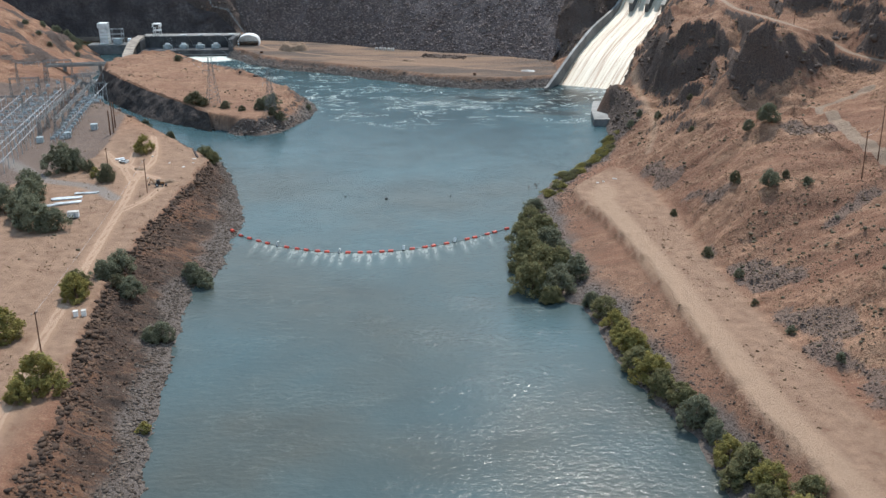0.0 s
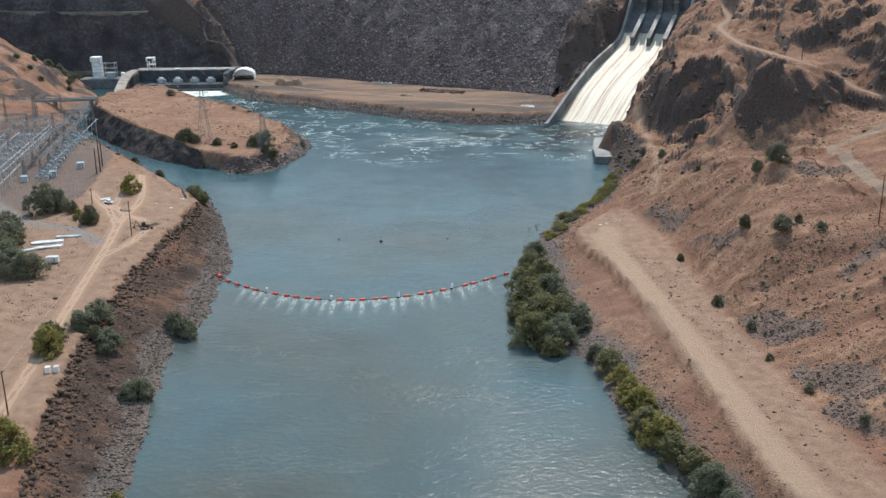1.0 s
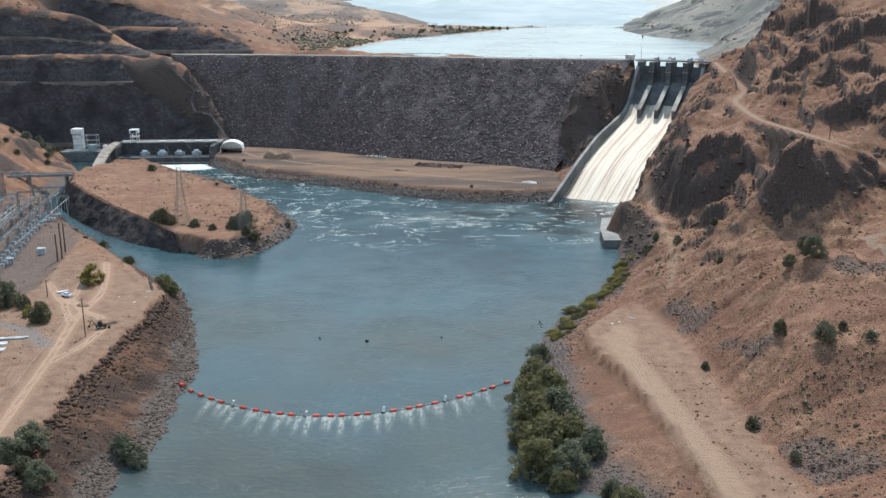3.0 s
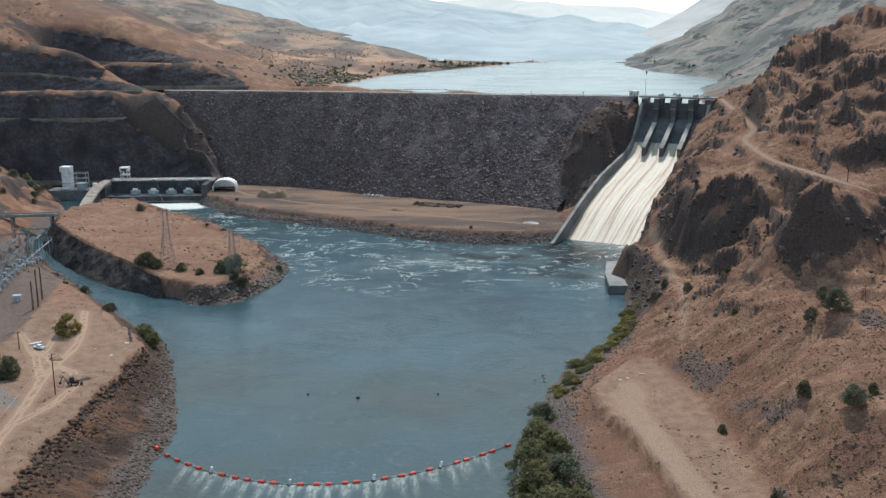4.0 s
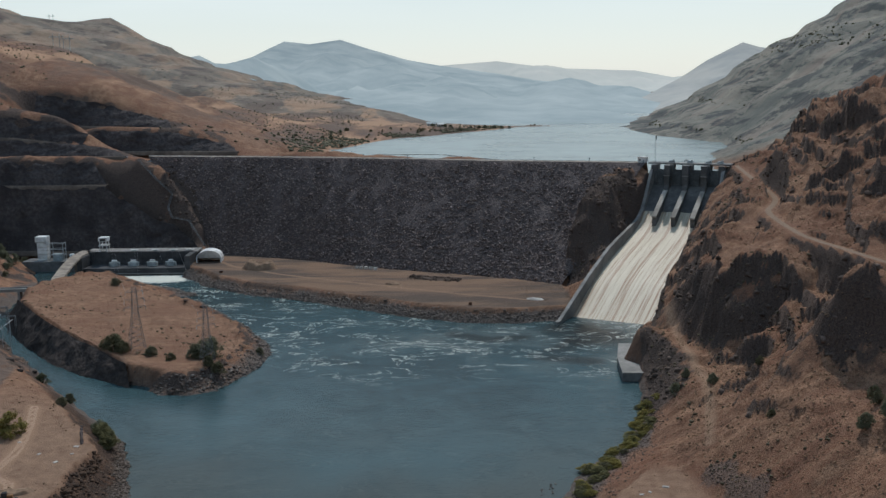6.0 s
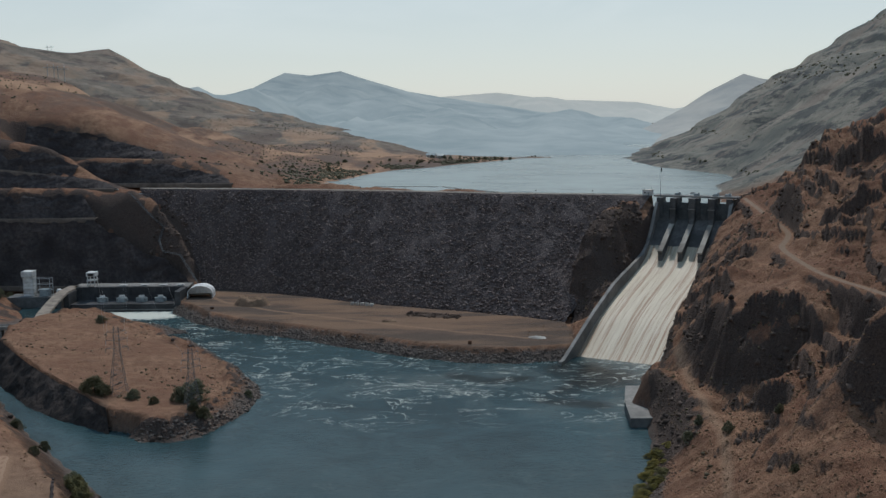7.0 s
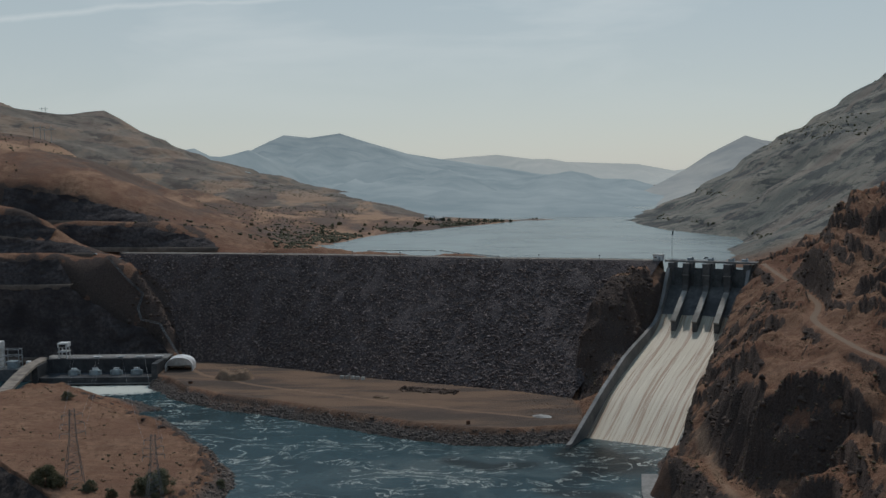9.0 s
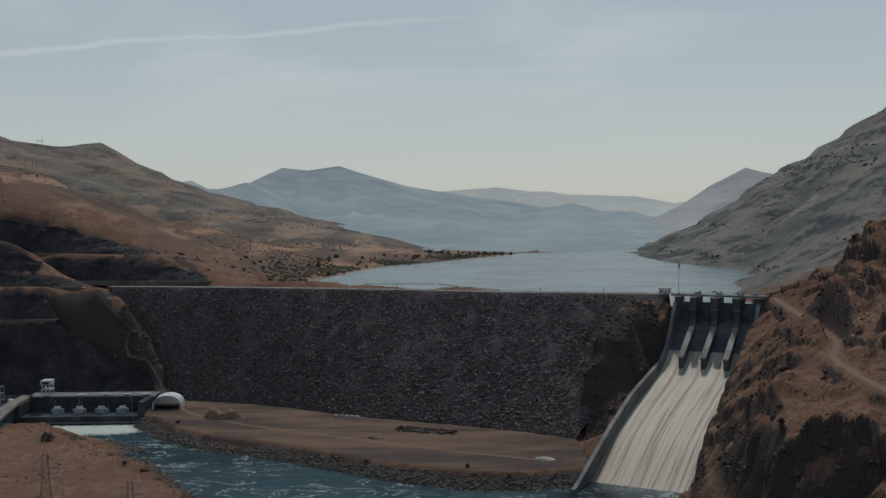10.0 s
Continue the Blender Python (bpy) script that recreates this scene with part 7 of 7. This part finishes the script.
for t in (0.28, 0.46, 0.55, 0.66, 0.8, 0.9):
    x, y = lerp_line(DAM_CREST, t)
    post = empty("crest_lamp", pose(x + 0.6, y + 1.2, CREST_Z - 0.05), "short lamp post on the dam crest", "lamp", "crest lamp posts")
    bm = bmesh.new()
    bar(bm, (0, 0, 0), (0, 0, 2.6), 0.12, 6)
    part("post", bm, galvanised, post)
    part("lamp_head", boxes(((0.9, 0.6, 0.6), pose(0, 0, 2.8)), bevel=0.08), rubber, post)
bm = bmesh.new()
for k in range(61):
    x, y = lerp_line(DAM_CREST, k / 60)
    box(bm, (0.22, 0.22, 1.0), pose(x + 0.4, y + 0.9, CREST_Z + 0.4))
last = None
for k in range(61):
    x, y = lerp_line(DAM_CREST, k / 60)
    p = Vector((x + 0.4, y + 0.9, CREST_Z + 0.75))
    if last is not None:
        bar(bm, last, p, 0.16, 4)
    last = p
part("guard_rail", bm, pale_concrete, dam, "pale guard rail along the crest road")

# concrete pier wall at the foot of the crags
pier_wall = empty("pier_wall", None, "pale concrete guide wall at the foot of the chute", "wall")
outline = [(101, 672), (96, 645), (94, 618), (105, 618), (106, 640), (108, 672)]
swept("wall_block", [[(x, y, -4) for x, y in outline], [(x, y, 4.2) for x, y in outline]], dark_concrete, pier_wall)
swept("coping", [[(98 + (x - 98) * 1.04, 645 + (y - 645) * 1.01, 4.0) for x, y in outline], [(98 + (x - 98) * 1.04, 645 + (y - 645) * 1.01, 4.5) for x, y in outline]], concrete, pier_wall)


# ---- vehicles and yard clutter ----
def wheels(root, spots, r, w):
    for x, y in spots:
        bm = bmesh.new()
        bar(bm, (x, y - w / 2, r), (x, y + w / 2, r), r, 14)
        tyre = part("wheel", bm, rubber, root)
        bm = bmesh.new()
        bar(bm, (x, y - w / 2 - 0.02, r), (x, y + w / 2 + 0.02, r), r * 0.55, 10)
        part("rim", bm, galvanised, tyre)


truck = empty("pickup_truck", pose(-160, 499, ground_z(-160, 499), 0, 0, 150), "white pickup truck parked on the dirt", "truck")
part("body", boxes(((5.6, 1.95, 0.7), pose(0, 0, 0.85)), bevel=0.12), white, truck)
part("cab", boxes(((2.3, 1.75, 0.75), pose(0.2, 0, 1.55)), bevel=0.18), white, truck)
part("windows", boxes(((2.34, 1.6, 0.42), pose(0.2, 0, 1.6)), ((1.8, 1.79, 0.42), pose(0.2, 0, 1.6))), glass, truck)
part("bed_rim", boxes(((2.0, 0.12, 0.35), pose(-1.75, 0.9, 1.3)), ((2.0, 0.12, 0.35), pose(-1.75, -0.9, 1.3)), ((0.12, 1.9, 0.35), pose(-2.72, 0, 1.3))), white, truck)
part("bumper", boxes(((0.2, 1.9, 0.3), pose(2.85, 0, 0.6)), bevel=0.04), rubber, truck)
wheels(truck, ((1.75, 0.85), (1.75, -0.85), (-1.75, 0.85), (-1.75, -0.85)), 0.4, 0.28)

digger = empty("backhoe_loader", pose(-131, 456, ground_z(-131, 456), 0, 0, 10), "dusty dark backhoe loader with a folded arm", "digger")
part("chassis", boxes(((4.2, 1.5, 0.7), pose(0, 0, 1.0)), bevel=0.1), rubber, digger)
part("hood", boxes(((1.8, 1.3, 0.9), pose(1.3, 0, 1.7)), bevel=0.15), orange_paint, digger)
cab_d = part("cab", boxes(((1.6, 1.6, 1.7), pose(-0.4, 0, 2.2)), bevel=0.12), rubber, digger)
part("cab_glass", boxes(((1.64, 1.3, 0.9), pose(-0.4, 0, 2.4)), ((1.2, 1.64, 0.9), pose(-0.4, 0, 2.4))), glass, cab_d)
bm = bmesh.new()
bar(bm, (-1.9, 0, 1.2), (-3.6, 0.3, 3.6), 0.22, 6)
bar(bm, (-3.6, 0.3, 3.6), (-4.6, 0.4, 1.4), 0.18, 6)
part("arm", bm, orange_paint, digger)
part("bucket", boxes(((0.9, 0.9, 0.7), pose(-4.7, 0.4, 0.9)), bevel=0.1), rubber, digger)
part("loader_bucket", boxes(((0.9, 2.2, 0.8), pose(2.9, 0, 0.5)), bevel=0.1), rubber, digger)
wheels(digger, ((1.4, 0.9), (1.4, -0.9)), 0.5, 0.35)
wheels(digger, ((-1.0, 0.9), (-1.0, -0.9)), 0.75, 0.45)
heap("earth_mound", -131, 462, 13, 6, 1.3, 20, earth, "small brown spoil heap behind the digger", 13)
heap("earth_mound", -148, 484, 6, 4, 0.9, 0, earth, "small brown spoil heap beside the track", 14)


def pipe_stack(x, y, turn, n, long):
    root = empty("pipe_bundle", pose(x, y, ground_z(x, y), 0, 0, turn), "stack of white pipes lying on the dirt", "pipes", "stacked pipes")
    for k in range(n):
        bm = bmesh.new()
        bar(bm, (-long / 2 + random.uniform(-0.8, 0.8), k * 0.85, 0.4), (long / 2 + random.uniform(-0.8, 0.8), k * 0.85 + random.uniform(-0.4, 0.4), 0.4), 0.36, 8)
        part("pipe", bm, white, root)


pipe_stack(-166, 433, 12, 4, 12)
pipe_stack(-163, 427, 20, 3, 11)
pipe_stack(-170, 424, 30, 3, 8)
pipe_stack(-160, 440, 5, 2, 10)
pipe_stack(-163, 504, 40, 2, 5)
cabin = empty("site_cabin", pose(-155, 409, ground_z(-155, 409), 0, 0, 8), "white box trailer with a flat roof", "trailer")
part("body", boxes(((4.6, 2.4, 2.4), pose(0, 0, 1.7)), bevel=0.1), white, cabin)
part("roof", boxes(((4.8, 2.6, 0.15), pose(0, 0, 2.95)), bevel=0.03), pale_concrete, cabin)
part("door", boxes(((0.9, 0.1, 1.9), pose(0.8, -1.2, 1.6))), grey_paint, cabin)
part("skids", boxes(((4.2, 0.3, 0.5), pose(0, 0.8, 0.25)), ((4.2, 0.3, 0.5), pose(0, -0.8, 0.25))), rubber, cabin)
for x, y, turn in ((-120, 307, 10), (-117.5, 307.5, 10)):
    root = empty("portable_cabinet", pose(x, y, ground_z(x, y), 0, 0, turn), "small white cabinet standing by the dirt road", "cabinet", "white roadside cabinets")
    part("body", boxes(((1.4, 1.4, 1.9), pose(0, 0, 0.95)), bevel=0.06), white, root)
    part("roof", boxes(((1.6, 1.6, 0.12), pose(0, 0, 1.95)), bevel=0.03), pale_concrete, root)
for x, y, s in ((-128, 490, 1.6), (-140, 470, 1.3), (-126, 505, 1.8), (-125, 498, 1.2), (82, 468, 2.2), (73, 462, 1.4), (76, 464, 1.2), (-148, 508, 1.2), (-137, 498, 1.4)):
    root = empty("pale_slab", pose(x, y, ground_z(x, y) - 0.05, 0, 0, random.uniform(0, 180)), "pale flat concrete slab lying on the dirt", "slab", "loose slabs")
    part("slab", boxes(((s, s * 0.6, 0.35), pose(0, 0, 0.15)), bevel=0.06), pale_concrete, root)
for k in range(12):
    t = k / 11
    x, y = -133 + 8 * t, 530 - 22 * t
    root = empty("barrier_stone", pose(x, y, ground_z(x, y), 0, 0, random.uniform(0, 180)), "dark stone in a row along the bank's edge", "stone", "edge stones")
    part("stone", boxes(((1.3, 0.9, 0.9), pose(0, 0, 0.3)), bevel=0.25), rockfill, root)

# guard rail along the paved road
bm = bmesh.new()
last = None
for k in range(40):
    x, y = lerp_line([(163, 465), (156.5, 447), (156.5, 420), (162, 392)], k / 39)
    z = ground_z(x, y)
    box(bm, (0.2, 0.2, 1.0), pose(x, y, z + 0.3))
    p = Vector((x, y, z + 0.7))
    if last is not None:
        bar(bm, last, p, 0.14, 4)
    last = p
me = bpy.data.meshes.new("road_rail")
bm.to_mesh(me)
bm.free()
me.materials.append(wood)
tagged(new("road_rail", me), "rusty guard rail along the paved bend", "railing")


# ---- switchyard ----
def bus_row(a, b, posts, high, label):
    """A long row of posts that carries a pale beam."""
    a, b = Vector((*a, 0)), Vector((*b, 0))
    root = empty("bus_support", Matrix.Translation((*a.lerp(b, 0.5).xy, ground_z(*a.lerp(b, 0.5).xy))), label, "bus structure", "switchyard rows")
    inv = root.matrix_world.translation
    bm = bmesh.new()
    bar(bm, Vector((a.x, a.y, 11 + high)) - inv, Vector((b.x, b.y, 11 + high)) - inv, 0.20, 6)
    part("beam", bm, galvanised, root)
    for k in range(posts):
        p = a.lerp(b, (k + 0.5) / posts)
        z = ground_z(p.x, p.y)
        post = part("post", boxes(((0.26, 0.26, 11 + high - z), Matrix.Translation(Vector((p.x, p.y, (11 + high + z) / 2)) - inv))), galvanised, root)
        bm = bmesh.new()
        bar(bm, Vector((p.x, p.y, 11 + high)) - inv, Vector((p.x, p.y, 12.4 + high)) - inv, 0.18, 6)
        part("insulator", bm, grey_paint, post)


for a, b in (((-227, 512), (-247, 661)), ((-221, 498), (-244, 661)), ((-212, 476), (-241, 665))):
    bus_row(a, b, 20, 8, "row of slim steel posts under a long pale beam")
bus_row((-244, 520), (-262, 650), 12, 6, "row of steel posts under a pale bus bar")
bus_row((-252, 520), (-270, 650), 12, 6, "row of steel posts under a pale bus bar")
bus_row((-260, 520), (-278, 650), 12, 6, "row of steel posts under a pale bus bar")
for u in range(17):
    a, b = (-231 - 1.2 * u, 520 + 8.4 * u), (-246 - 1.2 * u, 517 + 8.4 * u)
    bus_row(a, b, 3, 4.2 + 0.8 * (u % 2), "short pale cross beam on slim steel posts")
bus_row((-218, 575), (-232, 690), 9, 9, "row of steel posts under a pale bus bar")
bus_row((-212, 572), (-226, 690), 9, 6, "row of steel posts under a pale bus bar")


def portal(x, y, wide, high, turn):
    z = ground_z(x, y)
    root = empty("switchyard_portal", pose(x, y, z - 0.2, 0, 0, turn), "grey lattice steel portal frame in the switchyard", "portal", "lattice portals")
    for s in (-1, 1):
        bm = lattice(bmesh.new(), [(s * wide / 2 + dx, dy, 0) for dx, dy in ((-0.8, -0.8), (0.8, -0.8), (0.8, 0.8), (-0.8, 0.8))], [(s * wide / 2 + dx, dy, high) for dx, dy in ((-0.3, -0.3), (0.3, -0.3), (0.3, 0.3), (-0.3, 0.3))], 6, 0.06)
        part("column", bm, pylon_steel, root)
    low = [(-wide / 2, -0.4, high - 0.8), (-wide / 2, 0.4, high - 0.8), (-wide / 2, 0.4, high), (-wide / 2, -0.4, high)]
    bm = lattice(bmesh.new(), low, [(wide / 2, b, c) for _, b, c in low], 10, 0.06)
    girder = part("girder", bm, pylon_steel, root)
    for k in range(3):
        bm = bmesh.new()
        xx = -wide / 4 + wide / 4 * k
        bar(bm, (xx, 0, high - 0.8), (xx, 0, high - 2.6), 0.16, 6)
        part("insulator", bm, grey_paint, girder)


for x, y, w, h in ((-230, 645, 16, 15), (-238, 690, 18, 15), (-262, 610, 18, 13), (-270, 660, 18, 13), (-280, 700, 20, 16), (-262, 700, 18, 16), (-246, 720, 16, 14)):
    portal(x, y, w, h, 8)


def breaker(x, y, turn):
    root = empty("circuit_breaker", pose(x, y, ground_z(x, y), 0, 0, turn), "grey switchyard circuit breaker on a steel frame", "breaker", "switchyard breakers")
    part("frame", boxes(((2.6, 1.4, 0.2), pose(0, 0, 2.2)), ((0.2, 0.2, 2.2), pose(-1.1, 0, 1.1)), ((0.2, 0.2, 2.2), pose(1.1, 0, 1.1))), galvanised, root)
    part("tank", boxes(((2.4, 1.2, 1.2), pose(0, 0, 2.9)), bevel=0.25), grey_paint, root)
    for ox in (-0.8, 0, 0.8):
        bm = bmesh.new()
        bar(bm, (ox, 0, 3.4), (ox * 1.4, 0, 5.6), 0.14, 7, 0.08)
        part("bushing", bm, grey_paint, root)


for k in range(19):
    for j in range(2):
        breaker(-204.5 - 5.5 * j - 0.82 * k, 538 + 6.4 * k + 2 * j, 8)
for s in range(2):
    truss_end = ((-214 - 9 * s, 556, 21.5), (-230 - 9 * s, 676, 21.5))
    ring = [[(x + dx, y, z + dz - 11.5) for dx, dz in ((-0.7, -0.7), (0.7, -0.7), (0.7, 0.7), (-0.7, 0.7))] for x, y, z in truss_end]
    truss = empty("strain_bus", pose(0, 0, 11.5), "long grey lattice girder over the switchyard", "girder", "lattice girders")
    part("girder", lattice(bmesh.new(), ring[0], ring[1], 60, 0.08), pylon_steel, truss)
    for k in range(7):
        x, y = truss_end[0][0] - 16 * k / 6, 556 + 20 * k
        foot = [(x + dx, y + dy, ground_z(x, y) - 11.6) for dx, dy in ((-0.9, -0.9), (0.9, -0.9), (0.9, 0.9), (-0.9, 0.9))]
        part("column", lattice(bmesh.new(), foot, [(x + (p[0] - x) * 0.4, y + (p[1] - y) * 0.4, 9.4) for p in foot], 5, 0.07), pylon_steel, truss)
for k in range(11):
    for j in range(4):
        breaker(-236 - 7 * j - 1.6 * k, 560 + 11 * k, 8)
for x, y in ((-219, 545), (-205, 549), (-194.5, 562)):
    root = empty("relay_hut", pose(x, y, ground_z(x, y), 0, 0, 8), "small pale relay hut with a flat roof", "hut", "relay huts")
    part("walls", boxes(((3.4, 2.8, 3.0), pose(0, 0, 1.5)), bevel=0.06), grey_paint, root)
    part("roof", boxes(((3.7, 3.1, 0.25), pose(0, 0, 3.1)), bevel=0.04), grey_paint, root)
    part("door", boxes(((0.9, 0.1, 2.0), pose(0.6, -1.42, 1.1))), galvanised, root)
wires("yard_conductor", [((-214 - 8 * k + s, 556 + 44 * k, 25.2), (-222 - 8 * k + s, 600 + 44 * k, 25.2)) for k in range(3) for s in (-4, 0, 4)], 0.8, "grey conductors between the switchyard portals")

# ---- reservoir shore ----
for line in ([(-58, 1162), (6, 1152)], [(9, 1152), (28, 1117)], [(31, 1117), (60, 1078)]):
    root = empty("log_boom", None, "pale string of log-boom floats on the reservoir", "boom", "log booms")
    for k in range(14):
        a, b = lerp_line(line, k / 14), lerp_line(line, (k + 0.8) / 14)
        bm = bmesh.new()
        bar(bm, (*a, LAKE_Z + 0.15), (*b, LAKE_Z + 0.15), 0.5, 6)
        part("log", bm, pale_concrete, root)


def shore_house(x, y, turn):
    root = empty("shore_house", pose(x, y, ground_z(x, y) - 0.3, 0, 0, turn), "small pale house among shore trees", "house", "lakeside houses")
    part("walls", boxes(((12, 8, 4), pose(0, 0, 2))), pale_concrete, root)
    bm = bmesh.new()
    prof = [(-7, -4.6, 3.8), (-7, 4.6, 3.8), (-7, 0, 6.6)]
    a = [bm.verts.new(p) for p in prof]
    b = [bm.verts.new((-p[0], p[1], p[2])) for p in prof]
    bm.faces.new(a)
    bm.faces.new(b[::-1])
    for i in range(3):
        bm.faces.new((a[i], b[i], b[(i + 1) % 3], a[(i + 1) % 3]))
    part("roof", bm, grey_paint, root)
    for ox in (-3.5, 0.5, 3.5):
        part("window", boxes(((1.6, 0.15, 1.4), pose(ox, -4.02, 2.2))), glass, root)


for x, y, turn in ((6, 1655, 15), (-8, 1662, -10)):
    shore_house(x, y, turn)


def hill_tower(x, y):
    root = empty("hill_tower", pose(x, y, ground_z(x, y) - 0.5), "small steel transmission tower on the western ridge", "pylon", "hilltop towers")
    for s in (-4, 4):
        part("leg", boxes(((0.6, 0.6, 26), pose(s, 0, 13))), galvanised, root)
    part("crossbeam", boxes(((18, 0.6, 0.8), pose(0, 0, 22))), galvanised, root)


for x, y in ((-474, 1450), (-462, 1452), (-835, 2400)):
    hill_tower(x, y)
for x, y, turn in ((-262, 1019, 0), (-240, 1016, 10), (190, 905, -28)):
    root = empty("parked_car", pose(x, y, (ground_z(x, y) if x < 0 else CREST_Z), 0, 0, turn), "small white car parked on the crest road", "car", "cars on the crest road")
    part("body", boxes(((4.6, 1.8, 0.7), pose(0, 0, 0.7)), bevel=0.12), white, root)
    part("cabin", boxes(((2.4, 1.6, 0.6), pose(-0.2, 0, 1.3)), bevel=0.15), glass, root)
    wheels(root, ((1.4, 0.8), (1.4, -0.8), (-1.4, 0.8), (-1.4, -0.8)), 0.34, 0.22)
